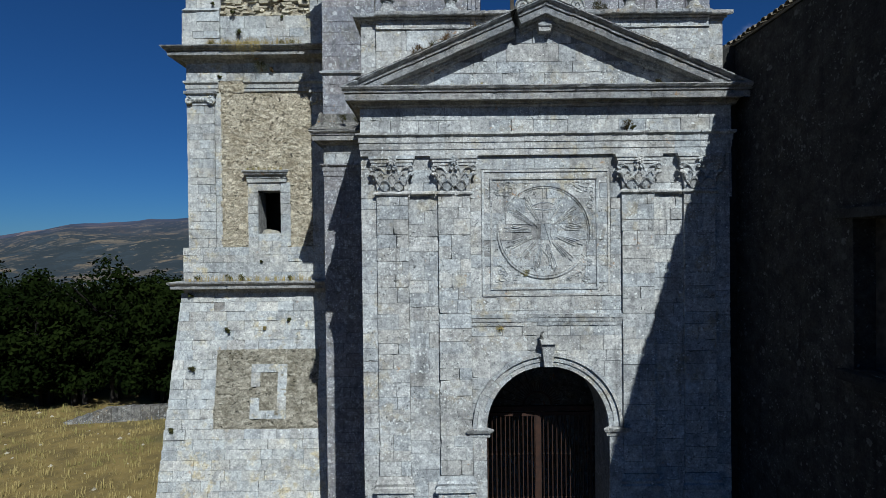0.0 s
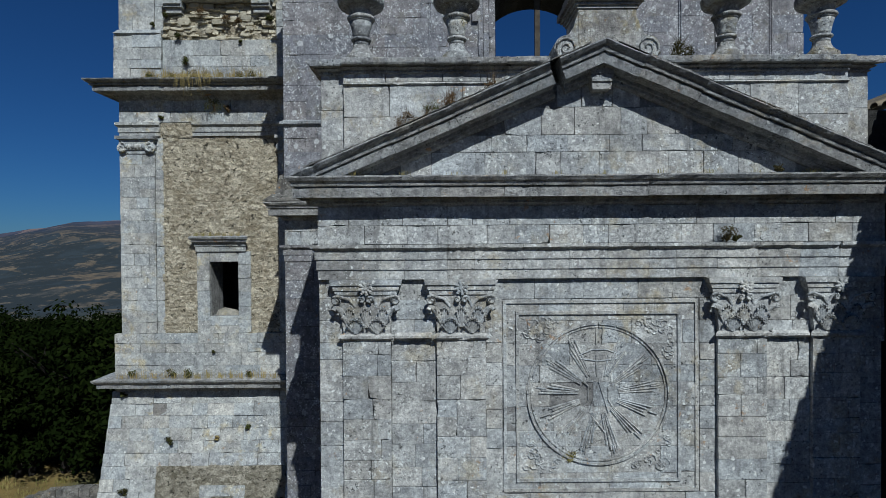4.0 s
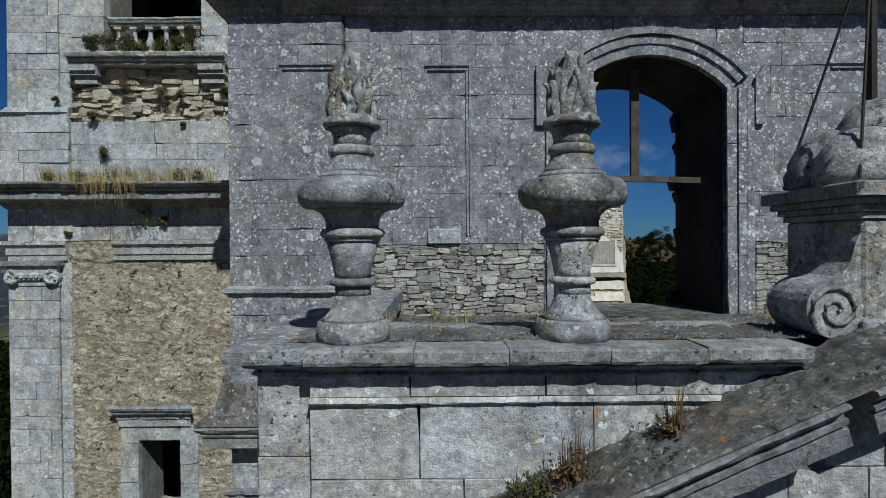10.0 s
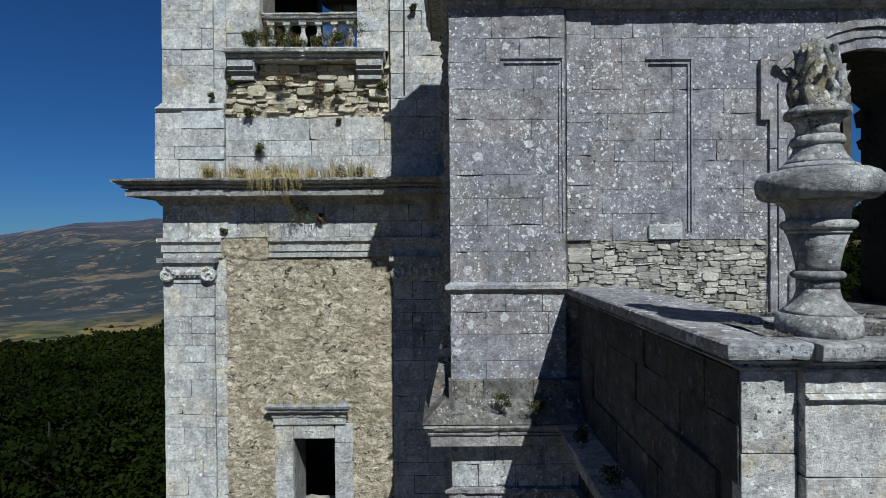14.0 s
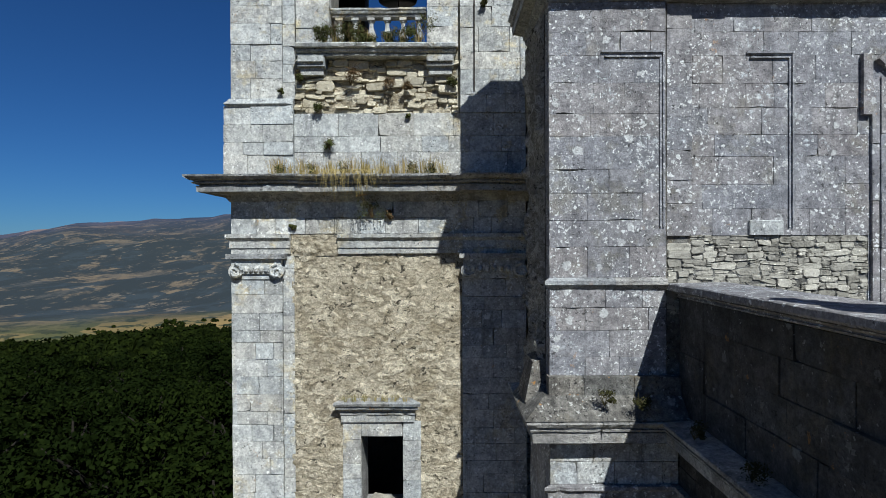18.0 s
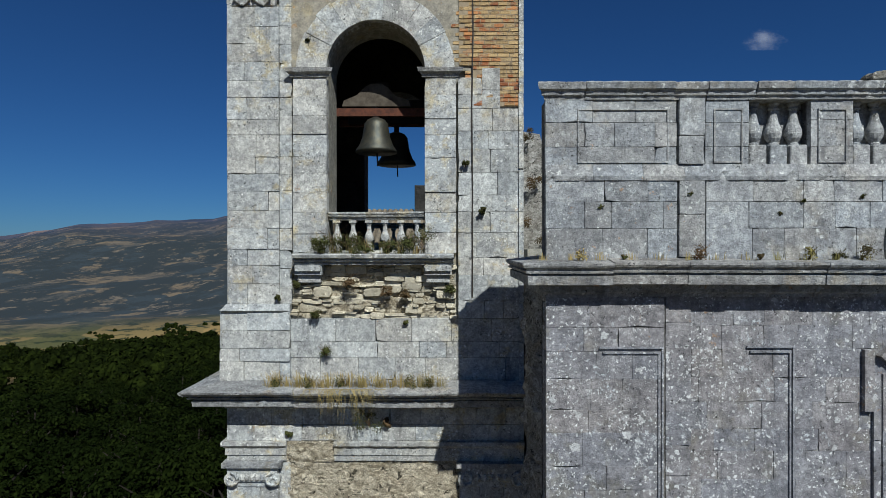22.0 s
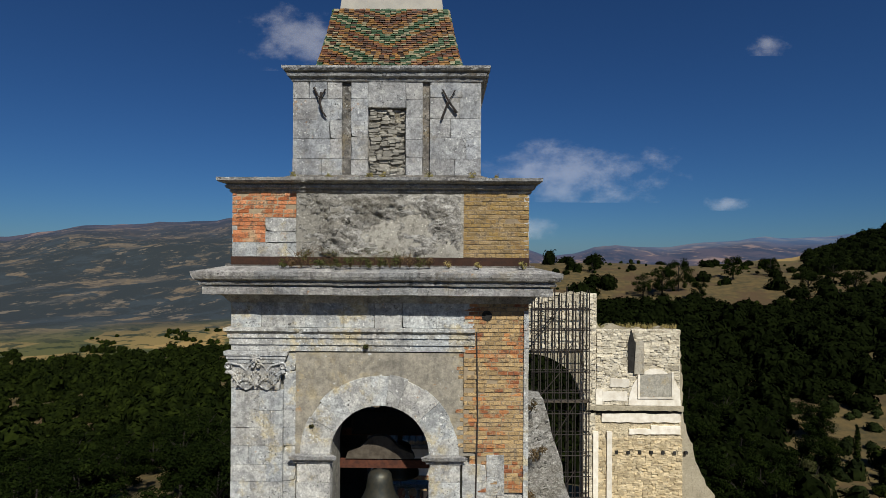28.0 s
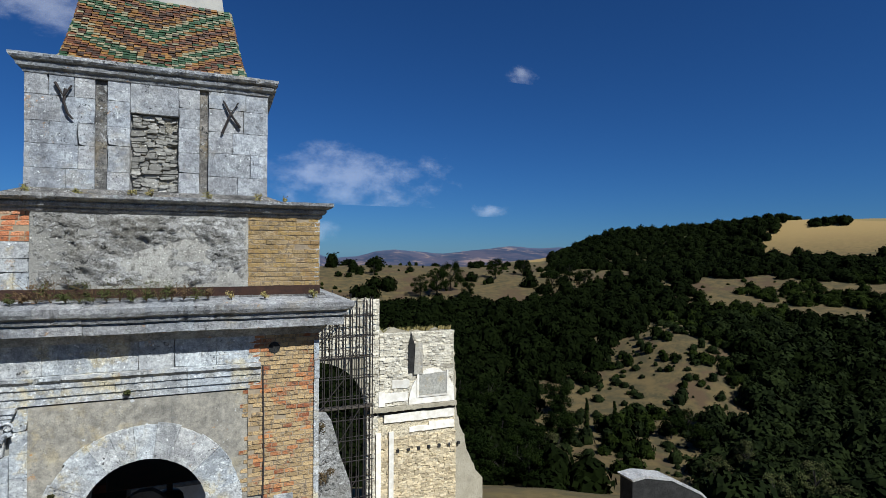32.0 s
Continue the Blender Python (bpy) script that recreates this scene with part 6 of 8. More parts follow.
def bricks(place, u0, u1, w0, w1, mat, d=0.0, high=0.088, wide=0.26, skip=0.0, name="brick", ragged=0.0):
    for key, wd in (("full", wide), ("half", wide * 0.55)):
        if (mat, key, id(place)) not in brick_data:
            zero = Frame((0, 0, 0), place.u, place.n)
            brick_data[mat, key, id(place)] = block(zero, 0, wd, 0, high, 0, 0.09, 0.007, 0.01).data(name, mat)
    part("mortar", Mesh().prism([(u0, w0), (u1, w0), (u1, w1), (u0, w1)], place, -0.12, d - 0.011), "mortar", tower)
    n = round((w1 - w0) / high)
    for i in range(n):
        u = u0 - (wide * 0.5 if i % 2 else 0) + RND.uniform(-0.02, 0.02)
        while u < u1 - 0.03:
            run = wide * RND.uniform(0.72, 1.0)
            lo, hi, sunk = max(u, u0), min(u + run, u1), 0.0
            if ragged and lo == u0 and RND.random() < 0.55:
                lo, sunk = lo - RND.uniform(0.06, ragged), 0.022
            if RND.random() >= skip and hi - lo > 0.03:
                b = part(name, brick_data[mat, "full", id(place)], None, tower)
                b.location = place(lo, w0 + (w1 - w0) * i / n + RND.uniform(-0.004, 0.004), d - sunk + RND.gauss(0, 0.004))
                b.scale = ((hi - lo) / wide, 1, (w1 - w0) / n / high)
            u += run


bf = front(F3 - 0.005)
BRICKS = []
BRICKS.append((bf, -4.3, TR, 21.4, 22.24, "brick"))
BRICKS.append((bf, -4.58, TR, 22.24, 24.3, "brick"))
ashlar(tower, f3, -4.1, -3.72, 21.35, 22.2, "tower_stone", 0.42, 0.6, d=0.01, deep=0.12)
part("brick_core", Mesh().box(-4.45, TR - 0.02, F3 + 0.06, F3 + 0.5, 21.3, 25.4), "joint", tower)
# black strip proud of the stones draws the shade inside the crack
part("crack", Mesh().prism([(-4.32, 17.4), (-4.29, 17.4), (-4.285, 19.6), (-4.3, 21.4), (-4.27, 23.0), (-4.3, 24.75), (-4.325, 24.75), (-4.3, 23.0), (-4.33, 21.4), (-4.31, 19.6)], f3, -0.1, 0.024), "iron", tower)
# dark disc on the brick face paints the shade of a round hole
part("putlog_hole", Mesh().tube([(-4.1, F3 - 0.02, 25.09), (-4.1, F3 + 0.1, 25.09)], 0.11, 12), "shade_and_dark_plaster", tower)
acanthus_capital(TL + 0.06, -8.42, 23.52, 24.33, F3)
T3A = [(-0.2, 24.33), (0.0, 24.33), (0.0, 24.46), (0.03, 24.465), (0.03, 24.6), (0.06, 24.61), (0.06, 24.7), (0.12, 24.76), (0.12, 24.82), (-0.2, 24.82)]
moulding(tower, f3, T3A, TL, -4.35, "tower_stone", 0.62, (1, 0), "architrave_block")
moulding(tower, left_side(TL), T3A, -TB, -F3, "tower_stone", 0.8, (0, 1), "architrave_block")
ashlar(tower, f3, TL, -4.35, 24.82, 25.36, "tower_stone", 0.54, 0.7, deep=0.2)
BRICKS.append((bf, -4.58, TR, 24.3, 25.36, "brick"))
ashlar(tower, left_side(TL), -TB, -F3, 15.66, 24.33, "tower_stone", 0.4, 0.7, voids=(arch_void(-(TF + TB) / 2, OSPR, OR, 18.25),))
ashlar(tower, left_side(TL), -TB, -F3, 24.82, 25.36, "tower_stone", 0.5, 0.7)
TC3 = [(-0.2, 25.34), (0.02, 25.34), (0.08, 25.42), (0.14, 25.5), (0.38, 25.56), (0.42, 25.54), (0.43, 25.69), (0.38, 25.695), (0.38, 25.72), (0.47, 25.735), (0.49, 25.78), (0.45, 25.785), (0.46, 25.81), (0.55, 25.85), (0.59, 25.92), (0.6, 26.0), (-0.1, 26.14), (-0.2, 26.14)]
moulding(tower, f3, TC3, TL, TR, "cornice_stone", 0.8, (1, 1), jitter=0.016)
moulding(tower, left_side(TL), TC3, -TB, -F3, "cornice_stone", 0.9, (1, 1))
moulding(tower, right_side(TR), TC3, F3, TB, "cornice_stone", 0.9, (1, 1))
part("cornice_top", Mesh().box(TL - 0.1, TR + 0.1, F3 - 0.1, TB, 25.9, 26.13), "crust_stone", tower)

writing = thing("inscription", "faint worn carved inscription on the tower frieze", "inscription")
u = -8.05
while u < -4.6:
    if RND.random() < 0.8:
        wide_ = RND.choice((0.02, 0.02, 0.12))
        part("stroke", Mesh().prism([(u, 25.0), (u + wide_, 25.0), (u + wide_, 25.02 if wide_ > 0.1 else 25.2), (u, 25.02 if wide_ > 0.1 else 25.2)], f3, -0.05, 0.0045), "tower_stone", writing)
    u += RND.uniform(0.1, 0.2)

# balcony ledge, brackets, balustrade
balcony = thing("balcony", "narrow stone balcony ledge on scroll brackets below the bells", "balcony")
moulding(balcony, f3, [(-0.1, 18.08), (0.22, 18.08), (0.23, 18.11), (0.2, 18.115), (0.2, 18.13), (0.27, 18.15), (0.29, 18.19), (0.26, 18.195), (0.26, 18.21), (0.35, 18.23), (0.37, 18.29), (0.35, 18.315), (-0.1, 18.325)], -8.0, -4.7, "tower_stone", 0.62, (0, 0), "ledge_block", jitter=0.012)
for x0, x1 in ((-7.98, -7.42), (-5.3, -4.74)):
    for k, (o, z0, z1) in enumerate(((0.2, 17.88, 18.08), (0.26, 17.96, 18.08), (0.12, 17.72, 17.88))):
        part("bracket", Mesh().prism([(x0 + 0.02 * k, z0), (x1 - 0.02 * k, z0), (x1 - 0.02 * k, z1), (x0 + 0.02 * k, z1)], f3, -0.1, o), "tower_stone", balcony)


def balustrade(y, label):
    rail = thing("balustrade", label, "balustrade", "balustrades of the tower")
    pl, a, b = front(y), OX0 + 0.01, OX1 - 0.01
    moulding(rail, pl, [(-0.22, 19.03), (-0.02, 19.03), (0.0, 19.06), (-0.02, 19.065), (-0.02, 19.08), (0.03, 19.09), (0.05, 19.13), (0.03, 19.135), (0.03, 19.15), (0.06, 19.165), (0.06, 19.2), (-0.24, 19.21)], a, b, "tower_stone", 0.7, name="rail", jitter=0.012)
    part("plinth", Mesh().prism([(a, 18.3), (b, 18.3), (b, 18.38), (a, 18.38)], pl, -0.22, 0.02), "tower_stone", rail)
    for k in range(6):
        x = OX0 + 0.17 + 0.342 * k
        turned = [(0.075, 18.46), (0.05, 18.48), (0.06, 18.5), (0.045, 18.53), (0.09, 18.6), (0.098, 18.65), (0.085, 18.71), (0.05, 18.8), (0.042, 18.88), (0.045, 18.92), (0.065, 18.935), (0.045, 18.95), (0.06, 18.97)]
        bal = Mesh().lathe(turned, x, y + 0.1, 12, 0.06)
        bal.box(x - 0.085, x + 0.085, y + 0.015, y + 0.185, 18.38, 18.46).box(x - 0.075, x + 0.075, y + 0.025, y + 0.175, 18.97, 19.03)
        part("baluster", bal, "tower_stone", rail)
    return rail


balustrade(F3 + 0.12, "weathered stone balustrade with plump balusters in the bell opening")
balustrade(TB - 0.6, "stone balustrade across the rear bell opening")

# bells
bells = thing("bell_beam", "rusty steel beams carrying the church bells", "beam")
for y, z in ((F3 + 1.15, 21.55), (F3 + 2.9, 21.7)):
    part("beam", Mesh().box(OX0 - 0.3, OX1 + 0.3, y - 0.06, y + 0.06, z - 0.09, z + 0.09), "rust", bells)
BELL = [(0.44, 0.0), (0.43, 0.06), (0.36, 0.16), (0.3, 0.32), (0.27, 0.5), (0.25, 0.62), (0.19, 0.7), (0.1, 0.74), (0.03, 0.75)]


def bell(x, y, z, s, label):
    b = thing("bell", label, "bell", "church bells", at=(x, y, z))
    part("body", Mesh().lathe([(r * s, h * s) for r, h in BELL], 0, 0, 28), "bronze", b, smooth=True)
    part("hanger", Mesh().box(-0.06, 0.06, -0.05, 0.05, 0.74 * s, 0.98 * s), "iron", b)
    part("clapper", Mesh().tube([(0, 0, 0.5 * s), (0.02, 0, -0.06), (0.03, 0, -0.3)], 0.018, 6), "iron", b)
    head = [(-0.72, 0.98), (-0.68, 1.1), (-0.4, 1.22), (-0.22, 1.4), (-0.1, 1.46), (0.12, 1.46), (0.25, 1.38), (0.42, 1.2), (0.7, 1.1), (0.74, 0.98)]
    for k in range(3):
        part("headstock_plank", Mesh().prism(list(reversed([(u * s, w * s) for u, w in head])), front(-0.08 + 0.06 * k), -0.05, 0.0), "old_wood", b)
    return b


bell(-6.46, F3 + 1.15, 20.62, 1.08, "bronze church bell hanging from a wooden headstock")
rear = bell(-6.15, F3 + 2.9, 20.6, 1.15, "larger dark bronze bell under a black iron headstock behind the first")
part("headstock", Mesh().bevelled(-1.25, 0.95, -0.16, 0.16, 1.06, 1.68, 0.03), "iron", rear)
part("headstock_post", Mesh().bevelled(-0.53, -0.17, -0.14, 0.14, 1.68, 2.16, 0.02), "iron", rear)

# attic blocks and tiled spire
ATT = TF + 0.06
fa = front(ATT)
part("attic_core", Mesh().box(TL + 0.05, TR - 0.05, ATT + 0.1, TB - 0.1, 26.1, 27.7), "joint", tower)
part("attic_render", Mesh().prism([(-8.08, 26.3), (-4.6, 26.3), (-4.6, 27.66), (-8.08, 27.66)], fa, -0.2, 0.07), "rubble", tower)
rough_sheet(tower, fa, -8.08, -4.6, 26.3, 27.66, "grey_lumps", 0.045, 0.1, 3.0, d=0.06)
ashlar(tower, fa, TL, -8.08, 26.14, 26.6, "tower_stone", 0.46, 0.5, deep=0.2)
ashlar(tower, fa, -8.75, -8.1, 26.6, 27.12, "tower_stone", 0.26, 0.7, d=0.01, deep=0.2)
BRICKS.append((front(ATT - 0.005), TL, -8.75, 26.6, 27.12, "orange_brick"))
BRICKS.append((front(ATT - 0.006), TL, -8.1, 27.12, 27.66, "orange_brick"))
BRICKS.append((front(ATT - 0.007), -4.6, TR, 26.3, 27.66, "yellow_brick"))
moulding(tower, fa, [(-0.2, 26.13), (0.06, 26.13), (0.07, 26.3), (-0.2, 26.32)], TL, TR, "gate_iron", 1.6, name="base_course")
ashlar(tower, right_side(TR), ATT, TB, 26.14, 27.66, "tower_stone", 0.4, 0.7)
ashlar(tower, left_side(TL), -TB, -ATT, 26.14, 27.66, "tower_stone", 0.4, 0.7)
TC4 = [(-0.2, 27.64), (0.02, 27.64), (0.05, 27.68), (0.03, 27.685), (0.03, 27.7), (0.1, 27.73), (0.12, 27.79), (0.09, 27.795), (0.09, 27.815), (0.2, 27.84), (0.24, 27.88), (0.25, 27.94), (-0.2, 27.97)]
for a, b, o, mi in ((TL, -8.08, 0.0, (1, 0)), (-8.08, -4.6, 0.07, (0.2, 0.2)), (-4.6, TR, 0.0, (0, 1))):
    moulding(tower, front(ATT - o), TC4, a, b, "cornice_stone", 0.9, mi)
moulding(tower, left_side(TL), TC4, -TB, -ATT, "cornice_stone", 0.9, (1, 1))
moulding(tower, right_side(TR), TC4, ATT, TB, "cornice_stone", 0.9, (1, 1))
part("attic_top", Mesh().box(TL - 0.05, TR + 0.05, ATT, TB, 27.8, 27.955), "crust_stone", tower)
LY0, LX0, LX1 = 19.65, -8.4, -4.2
LY1 = LY0 + (LX1 - LX0)
part("lantern_core", Mesh().box(LX0 + 0.06, LX1 - 0.06, LY0 + 0.12, LY1, 27.9, 30.3), "joint", tower)
fl = front(LY0)
part("skirt", Mesh().hexa([(LX0 - 0.35, LY0 - 0.4, 27.95), (LX1 + 0.35, LY0 - 0.4, 27.95), (LX1 + 0.35, LY1, 27.95), (LX0 - 0.35, LY1, 27.95), (LX0 + 0.02, LY0 - 0.02, 28.12), (LX1 - 0.02, LY0 - 0.02, 28.12), (LX1 - 0.02, LY1, 28.12), (LX0 + 0.02, LY1, 28.12)]), "crust_stone", tower)
for a, b, d in ((LX0, -7.3, 0.0), (-7.1, -6.72, 0.0), (-5.88, -5.5, 0.0), (-5.34, LX1, 0.0)):
    ashlar(tower, fl, a, b, 28.08, 30.24, "parapet_stone", 0.42, 0.6, d=d, deep=0.2)
ashlar(tower, fl, -6.72, -5.88, 29.62, 30.24, "parapet_stone", 0.6, 0.9, deep=0.2)
for a, b in ((-7.3, -7.1), (-5.5, -5.34)):
    part("sunk_strip", Mesh().prism([(a, 28.08), (b, 28.08), (b, 30.24), (a, 30.24)], fl, -0.15, -0.06), "crust_stone", tower)
rough_sheet(tower, fl, -6.74, -5.86, 28.08, 29.64, "panel_lumps", 0.045, 0.05, 4.5, d=-0.12)
rough_stones(tower, fl, -6.7, -5.9, 28.12, 29.6, "rubble", 0.19, d=-0.1, jut=0.07, joined=False, skip=0.06)
ashlar(tower, right_side(LX1), LY0, LY1, 28.08, 30.24, "parapet_stone", 0.42, 0.7)
ashlar(tower, left_side(LX0), -LY1, -LY0, 28.08, 30.24, "parapet_stone", 0.42, 0.7)
TC5 = [(-0.2, 30.2), (0.02, 30.2), (0.04, 30.24), (0.02, 30.245), (0.03, 30.27), (0.1, 30.3), (0.12, 30.36), (0.085, 30.365), (0.09, 30.385), (0.17, 30.41), (0.2, 30.45), (0.2, 30.5), (-0.5, 30.72)]
for pl, a, b in ((fl, LX0, LX1), (left_side(LX0), -LY1, -LY0), (right_side(LX1), LY0, LY1)):
    moulding(tower, pl, TC5, a, b, "cornice_stone", 0.8, (1, 1))
for x in (-7.78, -4.92):
    hook = thing("wall_anchor", "forked black iron anchor bar on the tower wall", "anchor", "anchors of the tower")
    part("stem", Mesh().tube([(x + 0.02, LY0 - 0.04, 29.95), (x, LY0 - 0.07, 29.7), (x + 0.06, LY0 - 0.06, 29.5), (x + 0.14, LY0 - 0.05, 29.4)] if x < -6 else [(x + 0.18, LY0 - 0.05, 29.5), (x, LY0 - 0.07, 29.75), (x - 0.14, LY0 - 0.05, 30.02)], 0.03, 6, 0.02), "iron", hook)
    part("fork", Mesh().tube([(x - 0.14, LY0 - 0.05, 30.05), (x, LY0 - 0.08, 29.8), (x + 0.12, LY0 - 0.06, 30.02)] if x < -6 else [(x - 0.16, LY0 - 0.05, 29.36), (x - 0.02, LY0 - 0.08, 29.72), (x + 0.14, LY0 - 0.06, 30.0)], 0.028, 6, 0.018), "iron", hook)
# tiled pyramid, in glazed zigzag bands
spire = thing("roof_tower", "steep spire of green, ochre and russet glazed tiles in zigzags", "roof", kind="structure")
SCX, SCY = (LX0 + LX1) / 2, (LY0 + LY1) / 2
S0, S1, SZ0, SZ1 = 1.62, 1.34, 30.68, 32.14


def half_at(z):
    t = (z - SZ0) / (SZ1 - SZ0)
    return S0 + (S1 - S0) * t + 0.05 * (1 - t) ** 4


part("deck", Mesh().hexa([(SCX - S0, SCY - S0, SZ0 - 0.1), (SCX + S0, SCY - S0, SZ0 - 0.1), (SCX + S0, SCY + S0, SZ0 - 0.1), (SCX - S0, SCY + S0, SZ0 - 0.1), (SCX - S1, SCY - S1, SZ1), (SCX + S1, SCY - S1, SZ1), (SCX + S1, SCY + S1, SZ1), (SCX - S1, SCY + S1, SZ1)]), "shade_and_dark_plaster", spire)
NROW, TW = 30, 0.125
TILE_V = [(-0.06, -0.035, 0), (0.06, -0.035, 0), (0.06, 0.02, 0), (-0.06, 0.02, 0), (-0.058, -0.03, 0.026), (0.058, -0.03, 0.026), (0.057, 0.03, 0.07), (-0.057, 0.03, 0.07)]
TILE_F = [(3, 2, 1, 0), (0, 1, 5, 4), (4, 5, 6, 7), (1, 2, 6, 5), (3, 0, 4, 7)]
glazed, rest = {}, {}
for nm in ("green", "ochre", "russet", "cream", "umber"):
    glazed[nm], rest[nm] = Mesh().add(TILE_V, TILE_F).data("tile", "tile_" + nm), Mesh()
for j in range(NROW):
    z = SZ0 + (SZ1 - SZ0) * j / NROW
    h = half_at(z)
    n = max(6, round(2 * h / TW))
    for turn in (0, 90, -90):
        for i in range(n):
            u = -h + 2 * h * (i + 0.5) / n
            arm = int(abs(u + 0.06) / TW * 1.05 - j * 0.8 + 60) % 12
            nm = ("green", "green", "cream", "green", "ochre", "russet", "umber", "russet", "ochre", "umber", "ochre", "cream")[arm]
            if RND.random() < 0.16:
                nm = RND.choice(("cream", "russet", "umber", "ochre", "green"))
            at = pose(SCX, SCY, 0, 0, 0, turn) @ pose(u + RND.uniform(-0.01, 0.01), -h - 0.015, z + RND.uniform(-0.008, 0.008), RND.uniform(-6, 6), RND.uniform(-4, 4), RND.uniform(-6, 6))
            if turn == 0 and j < 11:
                part("tile", glazed[nm], None, spire).matrix_basis = at
            else:
                rest[nm].add([at @ Vector(q) for q in TILE_V], TILE_F)
for nm, m in rest.items():
    tagged(part("tiling", m, "tile_" + nm, spire), kind="stuff")
part("cap", Mesh().hexa([(SCX - S1 + 0.1, SCY - S1 + 0.1, SZ1 - 0.02), (SCX + S1 - 0.1, SCY - S1 + 0.1, SZ1 - 0.02), (SCX + S1 - 0.1, SCY + S1 - 0.1, SZ1 - 0.02), (SCX - S1 + 0.1, SCY + S1 - 0.1, SZ1 - 0.02), (SCX - 1.08, SCY - 1.08, 33.4), (SCX + 1.08, SCY - 1.08, 33.4), (SCX + 1.08, SCY + 1.08, 33.4), (SCX - 1.08, SCY + 1.08, 33.4)]), "concrete", spire)
for q in BRICKS:
    bricks(*q, skip=0.02, ragged=0.18 if q[5] == "brick" else 0.0)

# ---- the land ----
def smooth(a, b, x):
    t = min(1.0, max(0.0, (x - a) / (b - a)))
    return t * t * (3 - 2 * t)


def band(b, lo, hi, soft=8.0):
    return smooth(lo - soft, lo + soft, b) * (1 - smooth(hi - soft, hi + soft, b))


RIDGE = ((-180, 0.01), (-60, 0.012), (-43, 0.012), (-39, 0.0135), (-36, 0.026), (-33.7, 0.032), (-30, 0.036), (-27, 0.042), (-24, 0.045), (-21, 0.05), (-12, 0.05), (0, 0.02), (10, 0.008), (13, 0.018), (15, 0.033), (17, 0.034), (19.5, 0.028), (22, 0.022), (26, 0.03), (28, 0.033), (36, 0.031), (42, 0.018), (60, 0.01), (180, 0.01))


def skyline(bear):
    """How far the distant ridge rises above the eye, as a slope, by bearing."""
    for (a, p), (b, q) in zip(RIDGE, RIDGE[1:]):
        if a <= bear <= b:
            return p + (q - p) * smooth(a, b, bear)
    return 0.01


def land(x, y):
    """Height of the ground: a spur with the church, a wooded fall to one side, a hollow and a hill to the other, far ridges."""
    dx, dy = x + 5, y - 7
    r = math.hypot(dx, dy)
    bear = math.degrees(math.atan2(dx, dy))            # 0 ahead, + to the right
    z = GROUND
    west = band(bear, -150, 0)
    z -= west * (27 * smooth(30, 210, r) + 68 * smooth(190, 800, r))
    east = band(bear, 0, 120)
    z -= east * 13 * smooth(62, 105, r)
    z += east * (15 * smooth(150, 260, r) + 17 * smooth(250, 370, r))
    z += 30 * smooth(400, 600, r) * band(bear, 36, 110, 5)
    z += 12 * smooth(400, 620, r) * band(bear, 50, 110, 6)
    z += 7.5 * math.exp(-((bear - 46) / 6.0) ** 2 - ((r - 195) / 32) ** 2)
    z -= east * 110 * smooth(660, 1700, r) + east * 45 * smooth(390, 640, r) * (1 - smooth(18, 30, bear))
    z += smooth(120, 420, r) * 4 * noise.noise((x * 0.008, y * 0.008, 1)) + smooth(700, 1500, r) * 26 * noise.noise((x * 0.0024, y * 0.0024, 5))
    out = 4300 + 4200 * smooth(3, 11, bear) * (1 - smooth(60, 80, bear))     # the range behind the ruin lies farther off
    rise = smooth(1000 + 0.4 * (out - 4300), out, r)
    peak = 26 + 0.977 * out * skyline(bear) + 14 * noise.noise((bear * 0.45, 2, 9)) + 9 * noise.noise((bear * 1.6, 5, 9)) + 7 * noise.noise((bear * 4.5, 8, 9))
    z = z * (1 - rise) + peak * rise + 70 * rise * (1 - rise) * 4 * (0.5 - abs(noise.noise((x * 0.0014, y * 0.0014, 7)))) + 16 * rise * noise.noise((x * 0.005, y * 0.005, 3))
    z -= smooth(out + 50, out + 2700, r) * 300
    return z + smooth(14, 40, r) * 0.25 * noise.noise((x * 0.15, y * 0.15, 2))


n = Nodes("ground", 0.95)
grass = n.mix(n.ramp(n.noise(0.6, 6, 0.7), 0.35, 0.65), (0.2, 0.145, 0.048), (0.11, 0.082, 0.03))
grass = n.mix(n.ramp(n.noise(0.09, 4), 0.5, 0.62), grass, (0.09, 0.085, 0.035))
grass = n.mix(n.ramp(n.noise(0.03, 6, 0.7), 0.54, 0.64), grass, (0.07, 0.048, 0.024))
grass = n.mix(n.ramp(n.noise(9, 4, 0.7), 0.58, 0.7), grass, (0.22, 0.185, 0.1))
dry = n.mix(n.ramp(n.noise(0.25, 6, 0.7), 0.35, 0.65), (0.11, 0.078, 0.03), (0.05, 0.042, 0.018))
dry = n.mix(n.ramp(n.noise(0.05, 5, 0.7), 0.52, 0.62), dry, (0.07, 0.045, 0.022))
away = n.tree.nodes.new("ShaderNodeVectorMath")
away.operation = "LENGTH"
n.link(n.pos, away.inputs[0])
dist = away.outputs["Value"]
fields = n.mix(n.ramp(n.voronoi(0.008, n.warped(60, 0.006), out="Color"), 0.25, 0.75), (0.07, 0.075, 0.025), (0.28, 0.19, 0.07))
fields = n.mix(n.math("MULTIPLY", n.ramp(n.noise(0.025, 5, 0.7), 0.52, 0.57), n.ramp(dist, 660, 760)), fields, (0.02, 0.03, 0.01))
# scrub and tan tones of the distance, with blue haze put into the colour
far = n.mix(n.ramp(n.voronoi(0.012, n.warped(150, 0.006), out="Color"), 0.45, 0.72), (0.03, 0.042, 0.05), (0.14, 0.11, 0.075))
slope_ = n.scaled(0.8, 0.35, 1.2)
